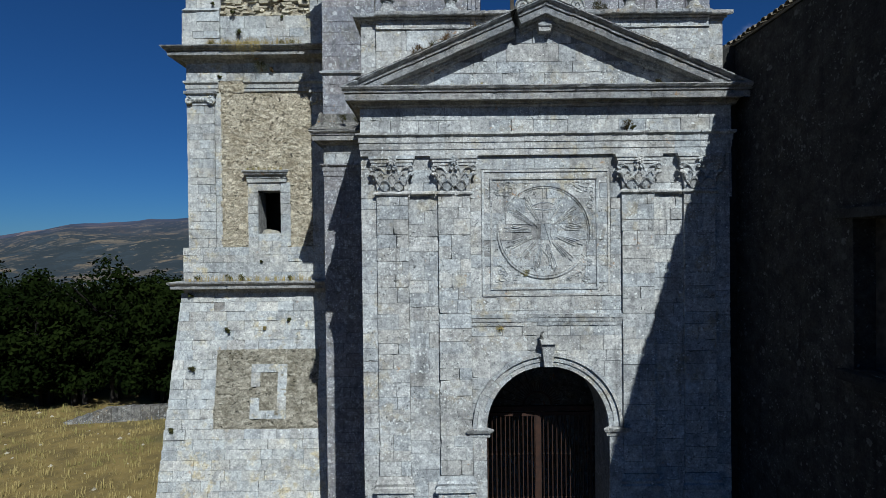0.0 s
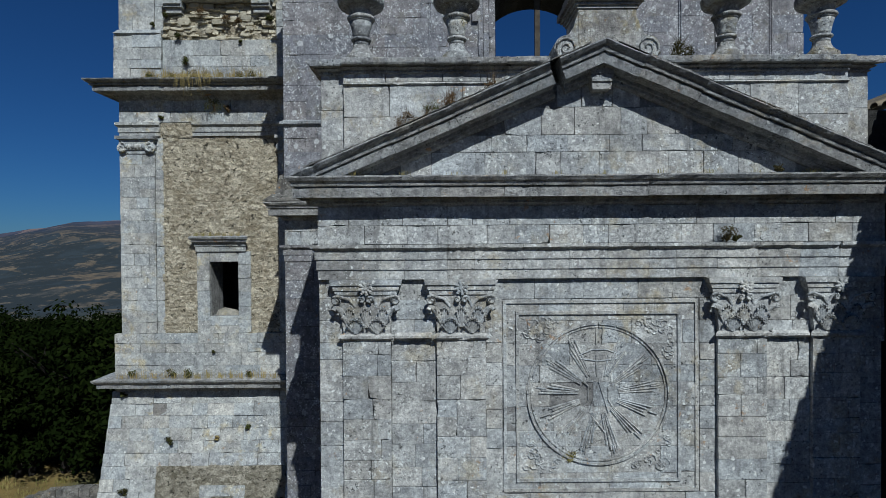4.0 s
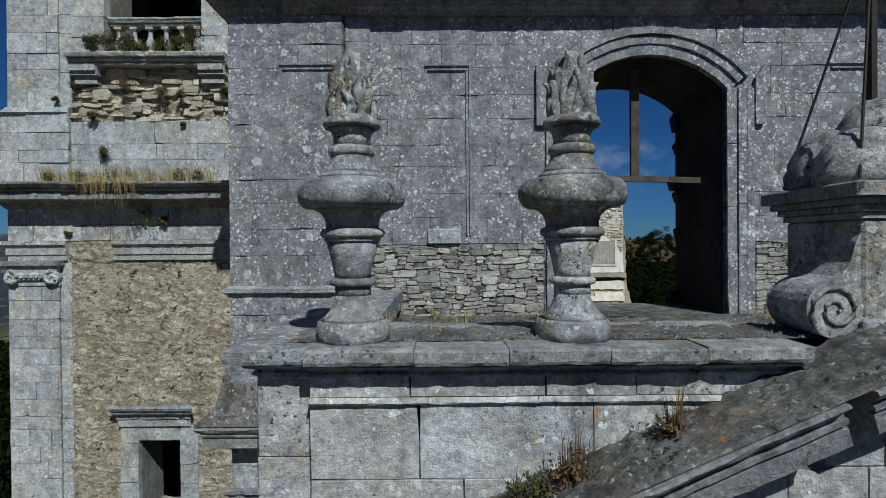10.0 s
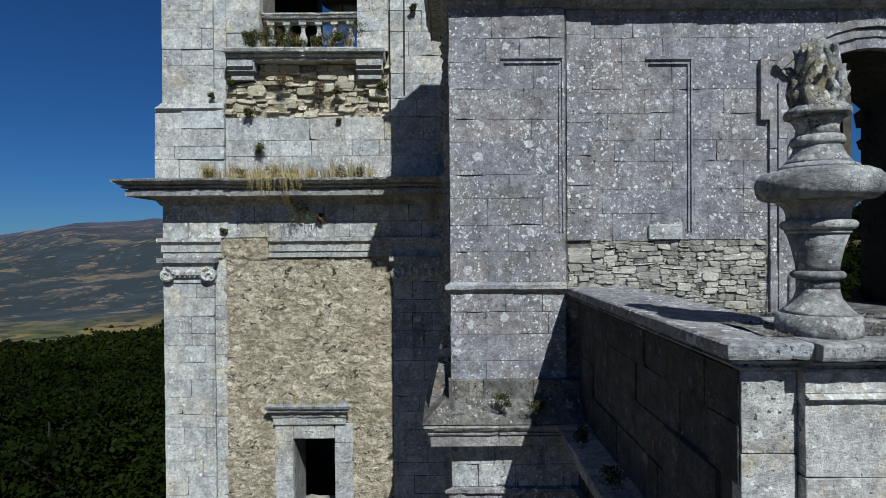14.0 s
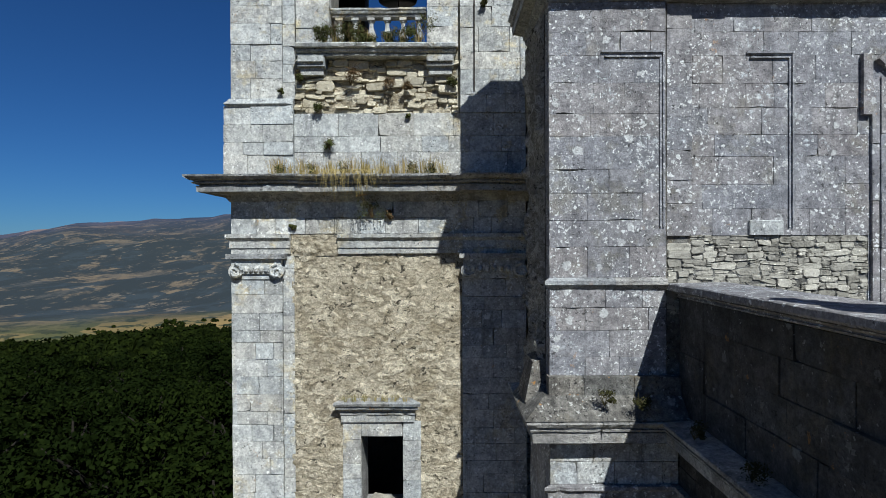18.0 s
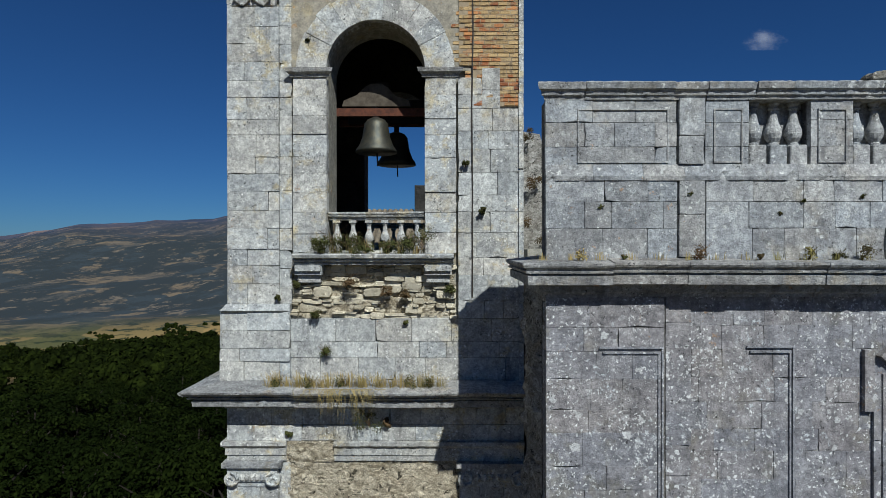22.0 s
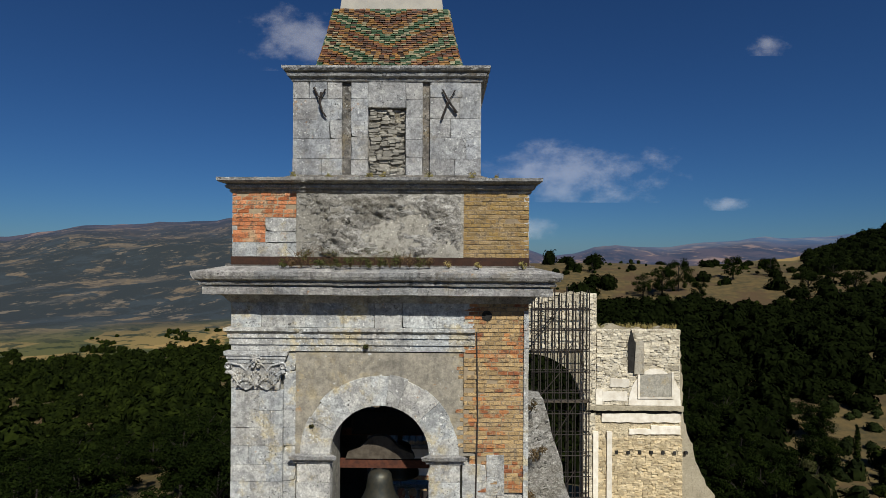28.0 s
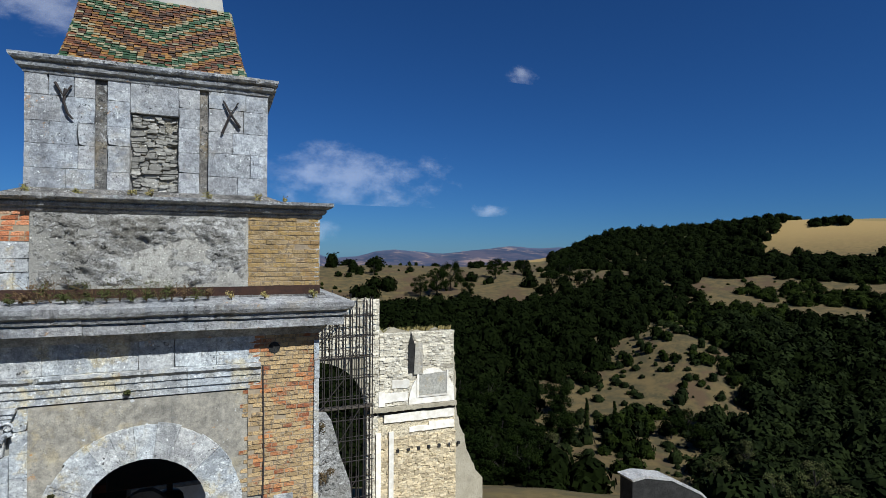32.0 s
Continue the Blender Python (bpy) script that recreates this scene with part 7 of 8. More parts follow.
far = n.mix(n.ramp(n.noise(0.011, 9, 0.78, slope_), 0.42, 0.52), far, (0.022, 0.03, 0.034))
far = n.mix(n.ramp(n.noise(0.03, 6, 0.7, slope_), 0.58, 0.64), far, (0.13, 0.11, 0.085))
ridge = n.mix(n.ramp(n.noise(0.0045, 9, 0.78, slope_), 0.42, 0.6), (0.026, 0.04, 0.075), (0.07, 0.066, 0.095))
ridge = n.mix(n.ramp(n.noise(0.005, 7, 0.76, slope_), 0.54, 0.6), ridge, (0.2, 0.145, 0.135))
# farthest range: its base colour is mostly painted haze blue
haze_range = n.mix(n.ramp(n.noise(0.0016, 7, 0.72), 0.44, 0.6), (0.05, 0.095, 0.18), (0.13, 0.145, 0.185))
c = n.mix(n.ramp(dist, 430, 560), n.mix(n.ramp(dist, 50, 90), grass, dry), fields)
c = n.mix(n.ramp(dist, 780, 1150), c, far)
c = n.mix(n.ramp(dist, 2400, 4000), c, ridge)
n.colour(n.mix(n.ramp(dist, 4600, 5800), c, haze_range))
n.bump(n.noise(3, 6, 0.7), 0.5, 0.1)

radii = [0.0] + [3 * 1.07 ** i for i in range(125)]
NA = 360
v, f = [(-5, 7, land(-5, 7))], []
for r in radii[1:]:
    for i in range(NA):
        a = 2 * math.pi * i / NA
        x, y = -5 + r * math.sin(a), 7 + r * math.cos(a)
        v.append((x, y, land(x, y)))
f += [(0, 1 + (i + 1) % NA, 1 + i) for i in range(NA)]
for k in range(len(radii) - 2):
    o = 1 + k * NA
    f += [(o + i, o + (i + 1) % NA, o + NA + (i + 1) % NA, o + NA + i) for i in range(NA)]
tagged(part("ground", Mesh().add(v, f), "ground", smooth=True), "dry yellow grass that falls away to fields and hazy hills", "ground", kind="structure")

# ---- trees ----
def tree_meshes(seed, high, wide, clumps, per, size, mat="leaf"):
    rnd_state = RND.getstate()
    RND.seed(seed)
    crown, trunk = Mesh(), Mesh()
    for _ in range(clumps):
        a, q = RND.uniform(0, 6.283), RND.uniform(-0.95, 1)
        rr = wide * math.sqrt(max(0.05, 1 - q * q)) * RND.uniform(0.45, 0.95)
        leaves(crown, (rr * math.cos(a), rr * math.sin(a), high * 0.55 + q * high * 0.38), wide * RND.uniform(0.2, 0.36), per, size, 0.75)
    trunk.tube([(0, 0, -0.5), (0.1, 0, high * 0.2), (0, 0.1, high * 0.5), (0.1, 0, high * 0.75)], high * 0.03, 7, high * 0.008)
    for k in range(5):
        a = k * 1.26 + RND.uniform(-0.3, 0.3)
        trunk.tube([(0, 0, high * (0.25 + 0.05 * k)), (wide * 0.35 * math.cos(a), wide * 0.35 * math.sin(a), high * (0.45 + 0.05 * k)), (wide * 0.7 * math.cos(a), wide * 0.7 * math.sin(a), high * (0.55 + 0.06 * k))], high * 0.014, 5, high * 0.004)
    RND.setstate(rnd_state)
    return crown.data("crown", mat), trunk.data("trunk", "bark")


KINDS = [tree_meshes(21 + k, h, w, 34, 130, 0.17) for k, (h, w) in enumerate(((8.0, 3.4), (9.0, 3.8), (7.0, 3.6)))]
PALE = tree_meshes(31, 6.5, 2.6, 26, 90, 0.13, "shrub_leaf")


def tree(x, y, s, kind, label="broad dark green tree with a dense uneven crown", name="tree"):
    t = thing(name, label, "tree", "trees round the church")
    t.location = (x, y, land(x, y))
    t.rotation_euler = (0, 0, RND.uniform(0, 6.28))
    t.scale = (s, s, s * RND.uniform(0.9, 1.1))
    part("crown", kind[0], None, t)
    part("trunk", kind[1], None, t)
    return t


def polar(b, r):
    return -5 + r * math.sin(radians(b)), 7 + r * math.cos(radians(b))


for i in range(26):
    tree(-33 + 0.8 * i + RND.uniform(-0.5, 0.5), 31.5 + RND.uniform(-0.8, 3.5), RND.uniform(0.72, 1.02), KINDS[i % 3])
for i in range(75):
    tree(*polar(RND.uniform(-48, -16), RND.uniform(36, 58)), RND.uniform(0.75, 1.0), KINDS[i % 3])
for i in range(80):
    tree(*polar(RND.uniform(-50, -13), RND.uniform(60, 125)), RND.uniform(0.95, 1.25), KINDS[i % 3])
for i in range(60):
    tree(*polar(RND.uniform(16, 34), RND.uniform(92, 150)), RND.uniform(0.8, 1.15), KINDS[i % 3])
for b, r, s in ((33.5, 110, 1.05), (35.5, 104, 0.9), (32.5, 100, 0.85), (48.5, 108, 0.9), (53, 100, 1.1), (56, 112, 1.2), (51, 120, 0.9), (58, 98, 1.1), (47, 128, 0.8), (44.5, 134, 0.85), (46, 138, 0.75)):
    tree(*polar(b, r), s, PALE if r < 125 else KINDS[0], "sparse olive-green tree on the slope" if r < 125 else "broad dark green tree with a dense uneven crown")


for b, r, s in ((21.3, 290, 2.0), (22.8, 300, 1.8), (19.6, 286, 1.4), (27.4, 330, 1.7), (30.4, 345, 1.5), (35.0, 330, 1.6), (14.8, 335, 1.3), (33.2, 300, 1.5), (24.6, 284, 1.3), (36.5, 300, 1.6)):
    tree(*polar(b, r), s, KINDS[int(b) % 3], "large dark round tree on the dry hillside")


def cypress(x, y, high):
    t = thing("cypress", "slim dark cypress beside the dirt track", "tree", "cypresses along the track", at=(x, y, land(x, y)))
    m = Mesh()
    for k in range(14):
        q = k / 13
        leaves(m, (RND.uniform(-0.1, 0.1), RND.uniform(-0.1, 0.1), high * (0.12 + 0.84 * q)), (0.8 - 0.6 * q ** 2) * 1.05, 120, 0.2, 1.5)
    part("crown", m, "leaf", t)
    part("trunk", Mesh().tube([(0, 0, -0.3), (0, 0, high * 0.5)], 0.12, 6, 0.05), "bark", t)


for b, r in ((31.8, 152), (36.6, 133), (39.3, 131), (40.5, 128), (42.2, 122)):
    cypress(*polar(b, r), RND.uniform(7.0, 8.6))


def hash_free(name):
    return sum(ord(ch) * (k + 1) for k, ch in enumerate(name))


def woods(key, count, bearing, reach, size, label, clump=120, where=None, mat="far_leaf", leaf=0.36):
    """Many distant trees as one mass of leaf clumps."""
    rng = np.random.default_rng(hash_free(key))
    state = RND.getstate()
    RND.seed(5)
    protos = []
    for kind in range(4):
        proto = Mesh()
        squat, lop = (0.8, 1.0, 1.2, 0.7)[kind], RND.uniform(-0.15, 0.15)
        swell_ = lambda w_: 0.92 + 0.34 * noise.noise(w_ * 1.7 + Vector((kind * 7.0, 0, 0))) + 0.2 * noise.noise(w_ * 3.9 + Vector((0, kind * 5.0, 0)))
        for k in range(clump):
            up = RND.uniform(-0.35, 1.0)
            t = RND.uniform(0, 6.283)
            flat_r = math.sqrt(1 - up * up)
            way = Vector((flat_r * math.cos(t), flat_r * math.sin(t), up))
            p = way * swell_(way) * RND.uniform(0.88, 1.06)
            facing = (way + Vector((RND.gauss(0, 0.4), RND.gauss(0, 0.4), RND.gauss(0.1, 0.4)))).normalized()
            a = facing.cross(Vector((RND.gauss(0, 1), RND.gauss(0, 1), RND.gauss(0, 1)))).normalized() * leaf * RND.uniform(0.32, 0.7)
            b = facing.cross(a).normalized() * leaf * RND.uniform(0.22, 0.45)
            p = Vector((p.x + lop * p.z, p.y, (0.45 + p.z) * squat))
            proto.add([p - a, p + b * 0.8 - a * 0.2, p + a, p - b], [(0, 1, 2, 3)])
        body = Mesh()
        for zz in (-0.5, -0.1, 0.35, 0.7, 0.92, 0.99):
            fr_ = math.sqrt(1 - zz * zz)
            for q in range(9):
                way = Vector((fr_ * math.cos(q * 0.6981), fr_ * math.sin(q * 0.6981), zz))
                p = way * swell_(way) * 0.86
                body.v.append((p.x + lop * p.z, p.y, (0.45 + p.z) * squat))
        for k in range(5):
            body.f += [(k * 9 + q, k * 9 + (q + 1) % 9, k * 9 + 9 + (q + 1) % 9, k * 9 + 9 + q) for q in range(9)]
        protos.append(np.array(proto.add(body.v, body.f).v))
    RND.setstate(state)
    out = []
    for _ in range(count * 30):
        if len(out) >= count:
            break
        b, r = rng.uniform(*bearing), math.sqrt(rng.uniform(reach[0] ** 2, reach[1] ** 2))
        x, y = polar(b, r)
        if where and not where(x, y, r, b):
            continue
        s, t = size[0] + (size[1] - size[0]) * rng.uniform(0, 1) ** 1.5, rng.uniform(0, 6.283)
        s *= 1 + 0.3 * noise.noise((x * 0.03, y * 0.03, 2))
        rot = np.array([[math.cos(t), -math.sin(t), 0], [math.sin(t), math.cos(t), 0], [0, 0, 1]])
        pv = protos[rng.integers(4)]
        out.append(pv @ rot.T * (s, s * rng.uniform(0.8, 1.2), s * rng.uniform(0.8, 1.35)) + (x, y, land(x, y) - 0.1 * s))
    vv = np.concatenate(out)
    ff = (np.array(proto.f)[None] + (np.arange(len(out)) * len(pv))[:, None, None]).reshape(-1, 4)
    me = bpy.data.meshes.new("woods")
    me.from_pydata(vv.tolist(), [], ff.tolist())
    me.materials.append(MATS[mat])
    return tagged(new("woods", me), label, "woods", kind="stuff")


def clearing(b, r):
    """The stony clearing with its hillock, and the brown scrub above it."""
    wave = 2.5 * noise.noise((b * 0.25, r * 0.03, 3))
    low = 31 + wave < b < 46.5 - wave and 98 < r < 172
    knoll = 37.5 + wave + (r - 160) * 0.06 < b < 52 - (r - 150) * 0.05 and 150 < r < 236
    scrub = b > 46.5 + wave and 240 < r < 340 - (60 - b) * 4 and noise.noise((b * 0.3, r * 0.03, 11)) > -0.25
    return low or knoll or scrub


woods("fall", 2100, (-62, 2), (110, 330), (2.0, 5.0), "dark green oak woods on the falling slope")
woods("fall2", 620, (-62, 2), (330, 600), (2.2, 5.4), "oak woods and clearings at the slope's foot", where=lambda x, y, r, b: noise.noise((x * 0.012, y * 0.012, 4)) > 0.1 + (0.1 if b < -32 else 0.0), clump=90)
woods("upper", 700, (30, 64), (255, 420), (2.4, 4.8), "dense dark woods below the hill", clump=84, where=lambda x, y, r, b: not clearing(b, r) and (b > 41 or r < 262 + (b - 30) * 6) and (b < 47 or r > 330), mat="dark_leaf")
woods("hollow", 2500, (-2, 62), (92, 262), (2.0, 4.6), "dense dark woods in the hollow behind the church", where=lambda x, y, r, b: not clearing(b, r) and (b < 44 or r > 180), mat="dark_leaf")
woods("thicket", 1000, (46, 64), (84, 240), (1.2, 4.0), "olive-green thicket of shrubs and young trees", where=lambda x, y, r, b: b > 47 + 2 * noise.noise((x * 0.05, y * 0.05, 2)) and not clearing(b, r), mat="thicket_leaf", clump=168)
woods("scrub_band", 520, (46, 64), (225, 345), (0.8, 3.2), "dark bushes scattered through brown scrub", where=lambda x, y, r, b: clearing(b, r) and noise.noise((x * 0.03, y * 0.03, 8)) > -0.1)
woods("knoll", 110, (38, 54), (110, 236), (1.0, 2.8), "dark round bushes on the stony knoll", where=lambda x, y, r, b: clearing(b, r) and noise.noise((x * 0.05, y * 0.05, 6)) > 0.05)
woods("scrub", 80, (-2, 40), (262, 430), (2.2, 6.0), "scattered round trees on the dry hillside", where=lambda x, y, r, b: noise.noise((x * 0.02, y * 0.02, 7)) > 0.0, mat="dark_leaf")
woods("bushes", 260, (-2, 62), (255, 430), (0.7, 1.6), "low bushes dotted over the dry hillside", clump=60)
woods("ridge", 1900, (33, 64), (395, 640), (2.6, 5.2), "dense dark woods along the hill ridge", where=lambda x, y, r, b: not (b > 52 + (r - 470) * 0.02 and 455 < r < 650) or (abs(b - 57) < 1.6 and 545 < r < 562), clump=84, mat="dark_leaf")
woods("valley", 1500, (-62, 12), (480, 880), (2.0, 5.5), "scattered trees and hedges among valley fields", where=lambda x, y, r, b: abs(noise.noise((x * 0.008, y * 0.008, 2))) < 0.07 or noise.noise((x * 0.011, y * 0.011, 5)) > 0.24, clump=60)
woods("slope_bushes", 280, (31, 54), (98, 236), (0.4, 2.0), "small bushes on the stony clearing", clump=60, where=lambda x, y, r, b: clearing(b, r), mat="thicket_leaf", leaf=0.35)

# ---- low field wall beyond the grass ----
fieldwall = thing("field_wall", "low rough stone wall at the edge of the grass", "wall")
m = Mesh()
for i in range(18):
    x = -20.6 + i * 0.5
    y = 27.9 + 0.07 * i
    top = GROUND + min(0.75, 0.12 + 0.16 * i) + 0.05 * noise.noise((x, 3, 1))
    m = Mesh().hexa([(x, y - 0.35, GROUND - 0.3), (x + 0.51, y - 0.3, GROUND - 0.3), (x + 0.51, y + 0.3, GROUND - 0.3), (x, y + 0.3, GROUND - 0.3), (x, y - 0.22, top), (x + 0.51, y - 0.2, top + 0.03), (x + 0.51, y + 0.25, top + 0.03), (x, y + 0.25, top)])
    part("stone", m, "crust_stone", fieldwall)

# ---- ruined nave behind ----
ruin = thing("ruined_building", "ruined pale rubble nave wall with scraps of white plaster", "ruin")
RY = 72.0
frn = Frame((-0.8, RY, 0), (1, 0, 0), (0, -1, 0))
m = Mesh()
rnd = random.Random(4)


def ragged(points, step=0.7, jag=0.35):
    out = []
    for (a, b), (c_, d_) in zip(points, points[1:]):
        k = max(1, int(math.hypot(c_ - a, d_ - b) / step))
        out += [(a + (c_ - a) * i / k + rnd.uniform(-jag, jag) * 0.5, b + (d_ - b) * i / k + rnd.uniform(-jag, jag)) for i in range(k)]
    return out + [points[-1]]


top_line = ragged([(27.5, -2.0), (26.0, -0.5), (25.2, 2.0), (23.6, 6.5), (23.2, 17.3), (13.4, 17.4), (13.3, 21.6), (3.5, 21.6)])
arch_line = arc(5.6, 8.0, 6.2, 90, 0, 10)
poly = [(11.8, -16.0), (27.5, -16.0)] + top_line + [(3.5, 14.2)] + arch_line
part("wall", Mesh().prism(poly, frn, -1.2, 0.0), "ruin_rubble", ruin)
rough_sheet(ruin, frn, 13.4, 23.2, 8.2, 17.2, "ruin_face", 0.25, 0.14, 1.4, d=0.08, name="masonry_face")
rough_sheet(ruin, frn, 12.0, 23.4, -16.0, 7.0, "ruin_face_tan", 0.35, 0.14, 1.2, d=0.08, name="masonry_face")
rough_sheet(ruin, frn, 11.6, 13.4, 8.2, 21.4, "ruin_face", 0.25, 0.14, 1.4, d=0.08, name="masonry_face")
rough_stones(ruin, frn, 11.9, 13.3, -8.0, 21.3, "ruin_stones", 0.5, d=0.14, jut=0.16, name="rubble_facing")
rough_stones(ruin, frn, 3.7, 11.8, 14.6, 21.3, "ruin_stones", 0.5, d=0.1, jut=0.16, name="rubble_facing")
rough_stones(ruin, frn, 13.4, 23.1, 8.3, 17.1, "ruin_stones", 0.5, d=0.14, jut=0.16, name="rubble_facing")
rough_stones(ruin, frn, 13.4, 23.5, -8.0, 4.4, "ruin_stones_tan", 0.5, d=0.14, jut=0.16, name="rubble_facing")
# the near-black strip under the ledge paints the shadow it casts
for u0, u1, w0, w1, mat, d in ((12.2, 23.4, 7.75, 8.25, "ruin_rubble", 0.62), (12.4, 23.4, 7.3, 7.62, "shade_and_dark_plaster", 0.22), (14.0, 23.2, 6.3, 7.3, "white_plaster", 0.31), (17.2, 23.2, 4.9, 5.5, "white_plaster", 0.31), (19.8, 23.2, 5.5, 5.9, "white_plaster", 0.305), (14.1, 17.0, 8.8, 9.9, "white_plaster", 0.31), (15.0, 17.2, 10.4, 11.4, "white_plaster", 0.31), (13.3, 14.1, 8.3, 10.2, "white_plaster", 0.305)):
    q = ragged([(u0, w0), (u1, w0), (u1, w1), (u0, w1), (u0, w0)], 0.5, 0.06)
    part("plaster_patch" if "plaster" in mat else "ledge", Mesh().prism(q[:-1], frn, 0.02, d), mat, ruin)
lunette = [(20.2 + 3.1 * math.cos(radians(a)), 8.3 + 4.3 * math.sin(radians(a))) for a in range(30, 181, 10)]
part("lunette", Mesh().prism([(17.1, 8.3), (23.2, 8.3), (23.1, 10.2)] + lunette[:-1], frn, 0.05, 0.36), "white_plaster", ruin)
part("panel", Mesh().prism(ragged([(18.4, 9.3), (22.1, 9.3), (22.1, 12.0), (18.4, 12.0), (18.4, 9.3)], 0.7, 0.08)[:-1], frn, 0.1, 0.4), "plaster", ruin)
for a, b, c_, d_ in ((18.15, 18.4, 9.1, 12.2), (22.1, 22.35, 9.1, 12.2), (18.4, 22.1, 9.1, 9.3)):
    part("panel_frame", Mesh().prism([(a, c_), (b, c_), (b, d_), (a, d_)], frn, 0.1, 0.46), "white_plaster", ruin)
# dark piece on the wall face stands in for the shade of the open slot
part("flue", Mesh().prism([(17.1, 12.2), (18.1, 12.2), (17.9, 15.5), (17.4, 17.2), (17.0, 15.5)], frn, 0.05, 0.36), "shade_and_dark_plaster", ruin)
part("flue_breast", Mesh().prism([(17.7, 12.0), (18.9, 12.0), (18.8, 15.8), (17.9, 15.8)], frn, 0.05, 0.5), "plaster", ruin)
for u in (13.0, 14.6):
    part("pilaster", Mesh().prism([(u, -16), (u + 0.6, -16), (u + 0.6, 5.2), (u, 5.2)], frn, 0.05, 0.42), "white_plaster", ruin)
# dark squares on the face paint the shade of the putlog holes
for i in range(7):
    part("putlog_hole", Mesh().prism([(15.6 + i * 1.35, 2.6), (15.95 + i * 1.35, 2.6), (15.95 + i * 1.35, 2.95), (15.6 + i * 1.35, 2.95)], frn, 0.1, 0.36), "shade_and_dark_plaster", ruin)
part("return_wall", Mesh().hexa([(24.0, RY + 1.0, -16), (28.5, RY + 8, -16), (28.0, RY + 9, -16), (23.0, RY + 1.2, -16), (23.4, RY + 1.0, 6), (26.2, RY + 8, -2), (26.0, RY + 9, -2), (23.0, RY + 1.2, 6)]), "ruin_rubble", ruin)

scaffold = thing("scaffold", "tall rusty tube scaffold inside the ruined arch", "scaffold")
for i in range(9):
    x = 5.0 + i * 0.8
    for dy in (-1.6, -0.4):
        part("standard", Mesh().tube([(x, RY + dy, -16), (x + rnd.uniform(-0.05, 0.05), RY + dy, 21.8 + rnd.uniform(-1.5, 1.0))], 0.07, 5), "iron", scaffold)
for j in range(15):
    z = -14 + j * 2.4
    for dy in (-1.6, -0.4):
        part("ledger", Mesh().tube([(4.8, RY + dy, z), (11.6, RY + dy, z + 0.05)], 0.06, 5), "iron", scaffold)
for j in range(0, 18, 2):
    z = -14 + j * 1.9
    part("brace", Mesh().tube([(5.0 + (j % 4) * 1.2, RY - 1.7, z), (8.2 + (j % 4) * 0.8, RY - 1.7, z + 3.8)], 0.06, 5), "iron", scaffold)
part("deck", Mesh().box(4.8, 11.6, RY - 1.6, RY - 0.4, 8.9, 9.0), "old_wood", scaffold)

# the ruin stands nearer than its drawing plane
for ob in (ruin, scaffold):
    ob.scale, ob.location = (0.8295,) * 3, (-0.839, 1.277, 4.518)

for i in range(44):
    grass_tuft(9.7 + 0.18 * i, 61.3 + rnd.uniform(-0.3, 0.5), 18.85, rnd.uniform(0.25, 0.7), 16, 0.02, 0.25, "dry_grass", "dry grass along the top of the ruined wall")

stub = thing("wall_stub", "broken grey wall end with a pale sloping coping", "wall")
# masonry is coloured near-black to give the look of its shaded face
part("masonry", Mesh().prism([(28.3, -16), (39.5, -16), (39.5, 1.7), (36.5, 4.5), (33, 6.3), (29.9, 7.0), (28.5, 6.9)], front(46.0), -1.6, 0), "shade_and_dark_plaster", stub)
part("coping", Mesh().prism([(39.5, 1.7), (39.5, 1.95), (36.5, 4.75), (33, 6.55), (29.9, 7.25), (28.3, 7.15), (28.5, 6.9), (29.9, 7.0), (33, 6.3), (36.5, 4.5)], front(46.0), -1.8, 0.06), "cornice_stone", stub)

# ---- wall remains and houses behind the tower ----
remain = thing("wall_remains", "broken rubble wall leaning against the tower", "wall")
part("masonry", Mesh().prism(ragged([(-3.3, GROUND), (1.0, GROUND), (0.6, 14.0), (-0.6, 17.0), (-1.3, 19.3), (-2.0, 21.8), (-3.3, 22.3)], 0.5, 0.12), front(24.2), -0.9, 0), "grey_lumps", remain)
part("patch", Mesh().box(-3.1, -2.1, 19.2, 24.0, 12.0, 18.4), "plaster", remain)
house = thing("house", "old house with a brown clay-tiled roof behind the tower", "house")
HX0, HX1, HY0, HY1, HE, HR = -13.5, -2.2, 33.0, 44.0, 17.6, 20.5
part("wall", Mesh().box(HX0, HX1, HY0, HY1, GROUND - 6, HE), "white_plaster", house)
part("brick_patch", Mesh().box(-8.2, -5.4, HY0 - 0.04, HY0 + 0.1, 12.4, 15.9), "brick", house)
part("eaves", Mesh().box(HX0 - 0.3, HX1 + 0.3, HY0 - 0.35, HY0, HE - 0.15, HE + 0.1), "cornice_stone", house)
mid = (HY0 + HY1) / 2
for side in (0, 1):
    ya, yb = (HY0 - 0.5, mid) if side == 0 else (HY1 + 0.5, mid)
    for i in range(40):
        x = HX0 - 0.4 + i * (HX1 - HX0 + 0.8) / 40
        part("roof_ridge_tile", Mesh().tube([(x + 0.14, ya, HE), (x + 0.14, yb, HR)], 0.15, 7), "roof_clay", house)
    q = [(HX0 - 0.4, ya, HE - 0.15), (HX1 + 0.4, ya, HE - 0.15), (HX1 + 0.4, yb, HR - 0.1), (HX0 - 0.4, yb, HR - 0.1)]
    q = q if side == 0 else [q[1], q[0], q[3], q[2]]
    part("roof", Mesh().hexa([(a, b, c_ - 0.15) for a, b, c_ in q] + q), "roof_clay", house)
for s_ in (-1, 1):
    x = HX0 if s_ < 0 else HX1
    part("gable", Mesh().prism([(HY0 * s_ if s_ > 0 else -HY1, HE - 0.1), ((HY1 if s_ > 0 else -HY0), HE - 0.1), (mid * s_, HR - 0.15)], right_side(HX1) if s_ > 0 else left_side(HX0), -0.3, 0), "white_plaster", house)
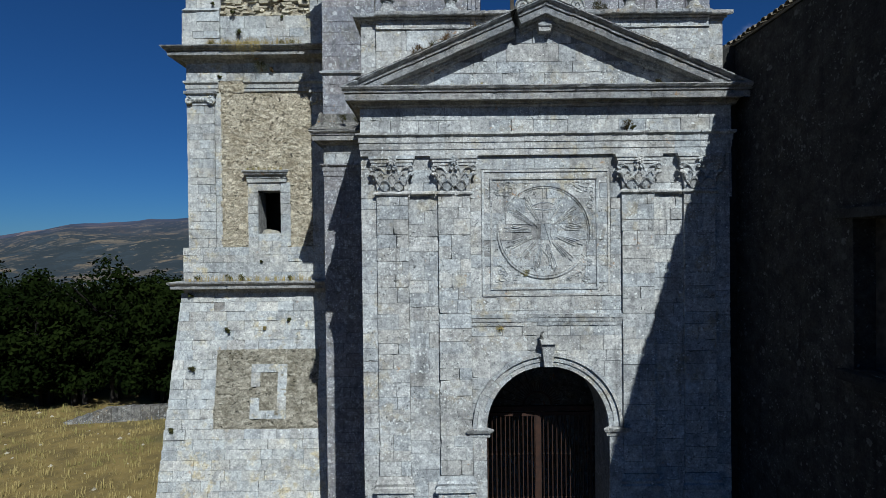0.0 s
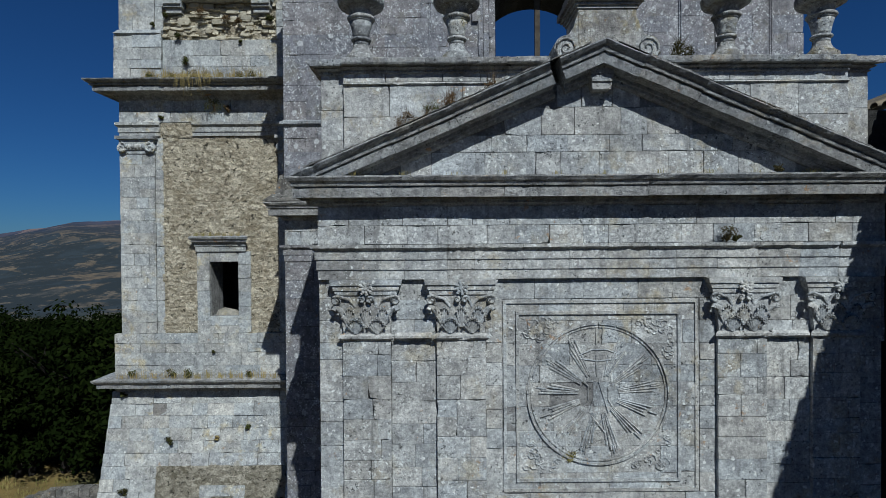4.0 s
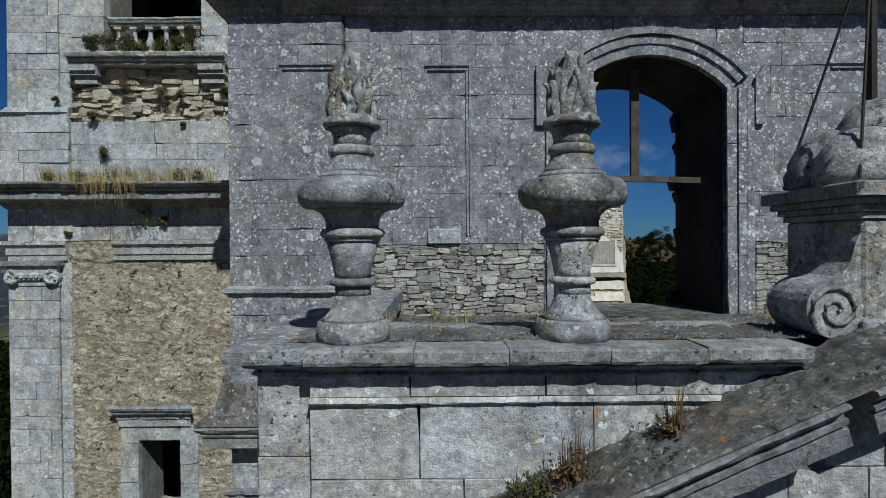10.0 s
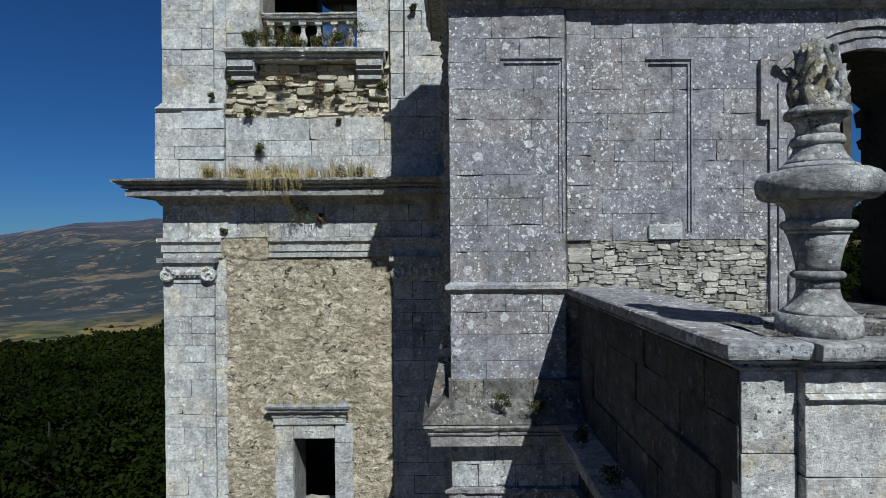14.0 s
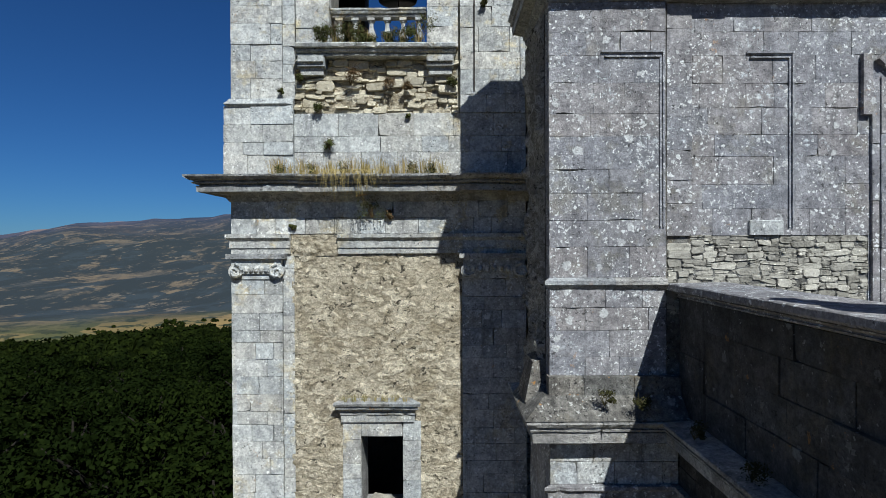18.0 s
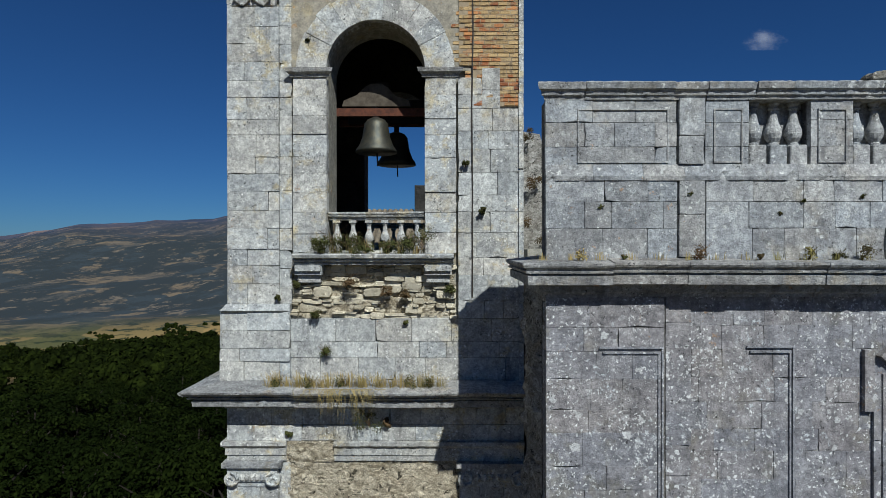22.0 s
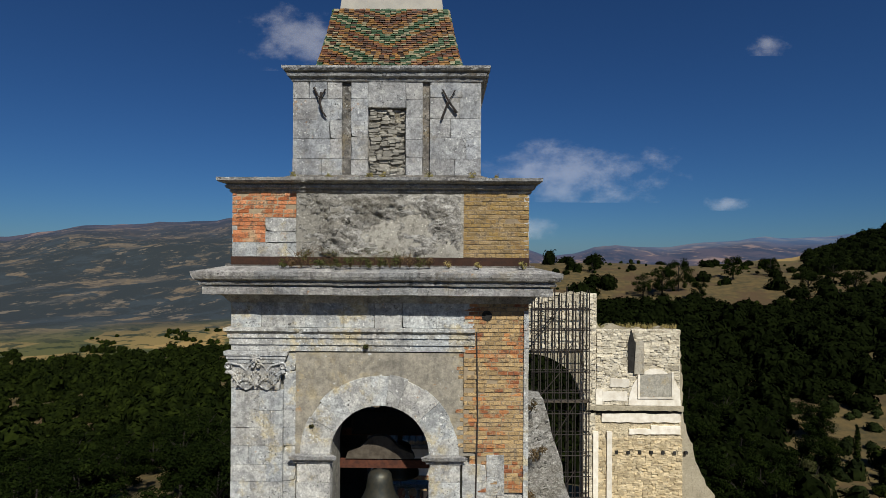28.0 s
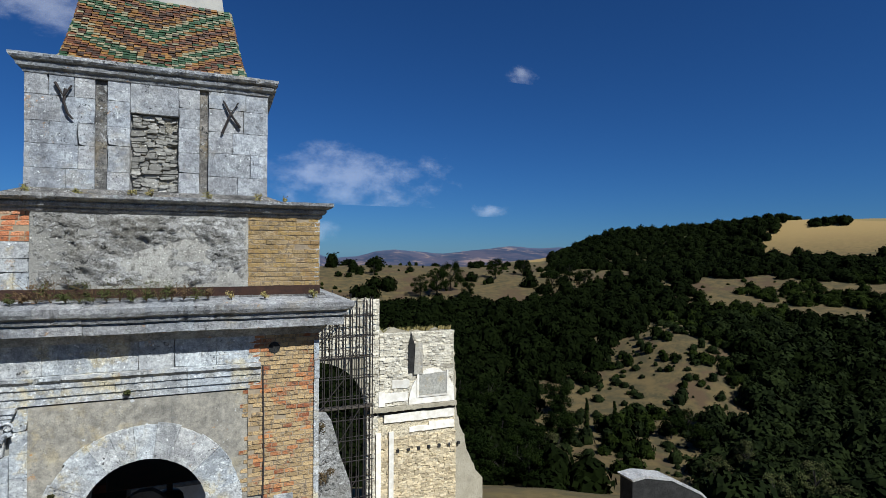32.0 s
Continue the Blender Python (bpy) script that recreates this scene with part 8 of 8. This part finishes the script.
part("chimney", Mesh().bevelled(-6.6, -5.9, mid - 0.6, mid + 0.1, HR - 1.0, HR + 1.4, 0.03), "shade_and_dark_plaster", house)
for k in range(5):
    part("window", Mesh().box(-12.4 + k * 2.1, -11.5 + k * 2.1, HY0 - 0.06, HY0 + 0.1, 13.4, 15.2), "iron", house)

# ---- clouds ----
n = Nodes("cloud", 1.0)
gen = n.tree.nodes.new("ShaderNodeTexCoord").outputs["Generated"]
ball = n.tree.nodes.new("ShaderNodeVectorMath")
ball.operation = "DISTANCE"
n.link(gen, ball.inputs[0])
ball.inputs[1].default_value = (0.5, 0.5, 0.42)
puff = n.noise(0.006, 6, 0.6, n.scaled(1, 1, 1.6))
shape = n.math("SUBTRACT", n.math("MULTIPLY", puff, 1.25), n.math("MULTIPLY", ball.outputs["Value"], 1.1))
n.colour((0.8, 0.8, 0.82))
n.link(n.ramp(shape, 0.1, 0.65, 0.0, 0.22), n.bsdf.inputs["Alpha"])
for x, z, w, h in ((-700, 1010, 620, 330), (600, 390, 1100, 330), (1500, 985, 230, 130), (1330, 235, 260, 90), (330, 120, 460, 150)):
    cl = tagged(part("cloud", Mesh().add([(-w / 2, 0, -h / 2), (w / 2, 0, -h / 2), (w / 2, 0, h / 2), (-w / 2, 0, h / 2)], [(0, 1, 2, 3)]), "cloud"), "thin white summer cloud low in the sky", "cloud", "clouds", kind="structure")
    cl.location = (x, 2600, z + 26)

# ---- dry grass on the field ----
m = Mesh()
for _ in range(2600):
    x, y = RND.uniform(-30, -9.5), RND.uniform(9, 31)
    if x > -10.6 and y > 16.8:
        continue
    z = land(x, y)
    blades(m, x, y, z, 7, RND.uniform(0.12, 0.4), 0.012, 0.3, 0.6)
tagged(part("field_grass", m, "dry_grass"), "dry straw-coloured grass over the field", "grass", kind="stuff")
m = Mesh()
for _ in range(90):
    x, y = RND.uniform(-30, -10.5), RND.uniform(9, 30)
    r = RND.uniform(0.05, 0.16)
    z = land(x, y)
    m.add([(x + r * RND.uniform(0.7, 1.3) * math.cos(t), y + r * RND.uniform(0.7, 1.3) * math.sin(t), z - 0.02) for t in (0, 1.2, 2.5, 3.7, 5.0)] + [(x, y, z + r * 0.7)], [(0, 1, 5), (1, 2, 5), (2, 3, 5), (3, 4, 5), (4, 0, 5)])
tagged(part("field_stones", m, "ruin_rubble"), "pale loose stones scattered over the field", "stones", kind="stuff")

# ---- plants in the joints ----
# on the front: pediment, entablature, rose
for x, y, z, r, mat in ((4.9, 10.5, 10.63, 0.17, "dry_shrub"), (-0.12, 10.42, 12.38, 0.2, "dry_shrub"), (0.3, 10.62, 12.6, 0.16, "shrub_leaf"), (0.58, 10.62, 12.72, 0.2, "dry_shrub"), (1.28, 10.66, 13.02, 0.13, "dry_shrub"), (4.05, 11.2, 13.6, 0.16, "shrub_leaf"), (4.45, 11.5, 13.6, 0.2, "dry_shrub"), (6.1, 10.75, 12.4, 0.14, "shrub_leaf"), (2.48, 10.72, 7.12, 0.14, "dry_grass"), (1.87, 10.7, 5.8, 0.14, "dry_grass"), (5.05, 10.5, 10.62, 0.07, "shrub_leaf"), (5.6, 10.35, 11.68, 0.08, "dry_shrub")):
    shrub(x, y, z, r, 150, mat, {"dry_shrub": "brown dried shrub rooted in the masonry", "shrub_leaf": "small green shrub rooted in the wall", "dry_grass": "straw-coloured weed clump on the carved wall"}[mat], 0.028, 9)
for x, z in ((0.22, 12.5), (0.56, 12.7), (0.62, 12.72), (1.26, 12.98), (-0.2, 12.3)):
    grass_tuft(x, 10.6, z, 0.42, 26, 0.004, 0.07, "dry_shrub", "dead brown stalks on the pediment slope", 0.35)
for k in range(12):
    x = RND.uniform(-1.1, 6.8)
    grass_tuft(x, RND.uniform(14.6, 15.3) if k % 2 else RND.uniform(11.4, 12.5), 13.2 if k % 2 else 13.5, 0.16, 22, 0.004, 0.12, "dry_grass", "dry grass tuft on the terrace")
for x, z in ((4.35, 13.75), (4.5, 13.62), (4.3, 13.6)):
    shrub(x, 10.98, z, 0.16, 60, "shrub_leaf", "leafy green shrub with brown stalks on the terrace edge", 0.03, 14)
grass_tuft(-1.0, 15.1, 13.2, 0.3, 60, 0.005, 0.22, "dry_grass", "straw grass clump against the rubble wall")
for k in range(10):
    grass_tuft(-0.9 + 0.78 * k, 10.4 + RND.uniform(-0.1, 0.1), 11.66, 0.1, 14, 0.004, 0.15, "dry_grass", "short dry grass on the cornice")
# upper front: weeds on cornice and ledges
for x, r, mat in ((-2.95, 0.1, "dry_grass"), (-2.3, 0.05, "shrub_leaf"), (-1.2, 0.16, "dry_shrub"), (-0.35, 0.06, "dry_shrub"), (0.35, 0.13, "dry_grass"), (0.75, 0.1, "shrub_leaf"), (1.1, 0.17, "dry_shrub"), (1.6, 0.12, "dry_grass"), (2.6, 0.12, "dry_shrub"), (4.3, 0.14, "dry_shrub"), (5.9, 0.12, "shrub_leaf")):
    shrub(x, 15.28, 18.28, r, 120, mat, "low dry weed on the upper cornice", 0.026, 8)
for k in range(26):
    grass_tuft(-3.5 + 0.42 * k, 15.25, 18.28, 0.13, 16, 0.004, 0.16, "dry_grass", "short dry grass along the upper cornice")
for x, z in ((-2.6, 19.0), (-1.3, 19.2), (0.0, 18.9), (0.35, 19.1), (1.2, 19.15)):
    shrub(x, 15.42, z, 0.05, 50, "shrub_leaf", "tiny green weed in a parapet joint", 0.02, 3)
for x, y, z in ((-2.2, 14.95, 11.85), (-2.7, 15.0, 11.9), (-1.8, 14.2, 11.7), (-1.75, 13.0, 11.7)):
    shrub(x, y, z, 0.16, 140, "shrub_leaf", "weeds growing on the shaded ledge", 0.03, 8)
# tower
for x, z, y, r, mat in ((-7.36, 16.2, 18.82, 0.16, "shrub_leaf"), (-6.45, 14.75, 18.74, 0.3, "shrub_leaf"), (-6.1, 14.72, 18.8, 0.14, "dry_shrub"), (-8.15, 14.5, 18.8, 0.08, "shrub_leaf"), (-7.85, 4.62, 18.5, 0.16, "shrub_leaf"), (-5.5, 5.0, 18.6, 0.1, "shrub_leaf"), (-6.4, 4.7, 18.52, 0.1, "dry_grass"), (-9.1, 3.2, 18.2, 0.14, "shrub_leaf"), (-9.75, 1.0, 17.8, 0.14, "shrub_leaf"), (-6.9, 17.55, 18.76, 0.26, "dry_shrub"), (-6.05, 17.45, 18.76, 0.17, "dry_shrub"), (-5.72, 17.42, 18.78, 0.13, "dry_shrub"), (-7.55, 16.98, 18.78, 0.14, "shrub_leaf"), (-7.98, 17.6, 18.8, 0.14, "shrub_leaf"), (-4.75, 17.5, 18.8, 0.16, "shrub_leaf"), (-8.35, 17.35, 18.82, 0.09, "shrub_leaf"), (-4.1, 19.15, 18.8, 0.1, "shrub_leaf"), (-4.45, 20.15, 18.82, 0.08, "shrub_leaf"), (-6.6, 24.4, 18.85, 0.07, "shrub_leaf"), (-7.75, 22.75, 18.85, 0.05, "shrub_leaf"), (-5.7, 16.85, 18.85, 0.05, "shrub_leaf"), (-6.6, 7.3, 18.8, 0.06, "shrub_leaf"), (-9.35, 6.0, 18.75, 0.1, "shrub_leaf")):
    shrub(x, y, z, r, 190, mat, "brown bush hanging from the tower's rubble" if mat == "dry_shrub" else "green weed clump growing from the tower wall", 0.034, 8)
for x, r in ((-7.15, 0.38), (-6.8, 0.32), (-5.8, 0.28), (-5.45, 0.38), (-7.45, 0.24), (-6.5, 0.2), (-6.1, 0.18)):
    shrub(x, 18.66, 18.32, r, 420, "shrub_leaf", "bushy weeds on the balcony ledge", 0.034, 12)
    grass_tuft(x, 18.66, 18.3, 0.34, 40, 0.004, 0.15, "dry_grass", "dry stalks on the balcony ledge", 0.4)
for k in range(20):
    x = -8.45 + 0.18 * k + RND.uniform(-0.06, 0.06)
    grass_tuft(x, 18.5, 15.62, RND.uniform(0.2, 0.42), 46, 0.005, 0.16, "dry_grass", "straw grass along the tower cornice", 0.7, (0, -0.35))
for x in (-8.3, -7.6, -6.9, -5.6, -5.2):
    shrub(x, 18.5, 15.62, RND.uniform(0.12, 0.2), 120, "shrub_leaf", "green weeds on the tower cornice", 0.03, 8)
m = Mesh()
for k in range(110):
    x = -6.85 + RND.gauss(0, 0.42)
    h, lean = RND.uniform(0.1, 0.6) * math.exp(-((x + 6.8) / 0.7) ** 2) + 0.06, RND.uniform(-0.25, 0.25)
    m.tube([(x, 18.3, 15.62), (x + lean * 0.3, 18.12, 15.66), (x + lean * 0.7, 18.06, 15.55), (x + lean, 18.05 + RND.uniform(-0.04, 0.1), 15.6 - h)], 0.004, 3, 0.0015)
tagged(part("hanging_grass", m, "dry_grass"), "straw grass hanging over the tower cornice", "grass", "plants on the masonry")
for k in range(15):
    x = -9.3 + 0.33 * k
    grass_tuft(x, 18.55, 6.6, RND.uniform(0.14, 0.32), 30, 0.006, 0.2, "dry_grass", "dry grass along the lower tower cornice", 0.6)
for x in (-7.8, -7.3, -5.4, -9.0):
    shrub(x, 18.6, 6.62, 0.18, 130, "shrub_leaf", "green weeds on the lower tower cornice", 0.035, 8)
for k in range(7):
    grass_tuft(-7.05 + 0.21 * k, 18.72, 10.91, 0.14, 24, 0.005, 0.12, "dry_grass", "dry grass on the window hood")
for k in range(16):
    x = -8.3 + 0.2 * k
    shrub(x, 18.55, 26.12, RND.uniform(0.1, 0.32), 130, RND.choice(("shrub_leaf", "shrub_leaf", "dry_shrub")), "weeds growing along the belfry cornice", 0.028, 7)
for x in (-4.9, -4.3, -3.4):
    shrub(x, 18.6, 26.1, 0.1, 80, "dry_grass", "dry weed on the belfry cornice", 0.028, 6)
for x in (-8.25, -7.45, -6.6, -6.3, -5.3, -4.4, -3.9):
    shrub(x, 19.1, 27.98, RND.uniform(0.07, 0.13), 80, RND.choice(("shrub_leaf", "dry_grass")), "small weed on the attic ledge", 0.026, 6)
for x, y, z in ((-2.5, 23.9, 21.6), (-2.2, 23.9, 20.2), (-2.6, 23.8, 19.0), (-1.9, 23.9, 18.6)):
    shrub(x, y, z, 0.3, 200, RND.choice(("dry_shrub", "shrub_leaf")), "weeds on the broken wall", 0.05, 8)
# foot of the tower
for k in range(30):
    grass_tuft(-11 + 0.28 * k, 17.1 + RND.uniform(-0.5, 0.1), GROUND, RND.uniform(0.2, 0.5), 30, 0.008, 0.25, "dry_grass", "dry grass at the foot of the tower")
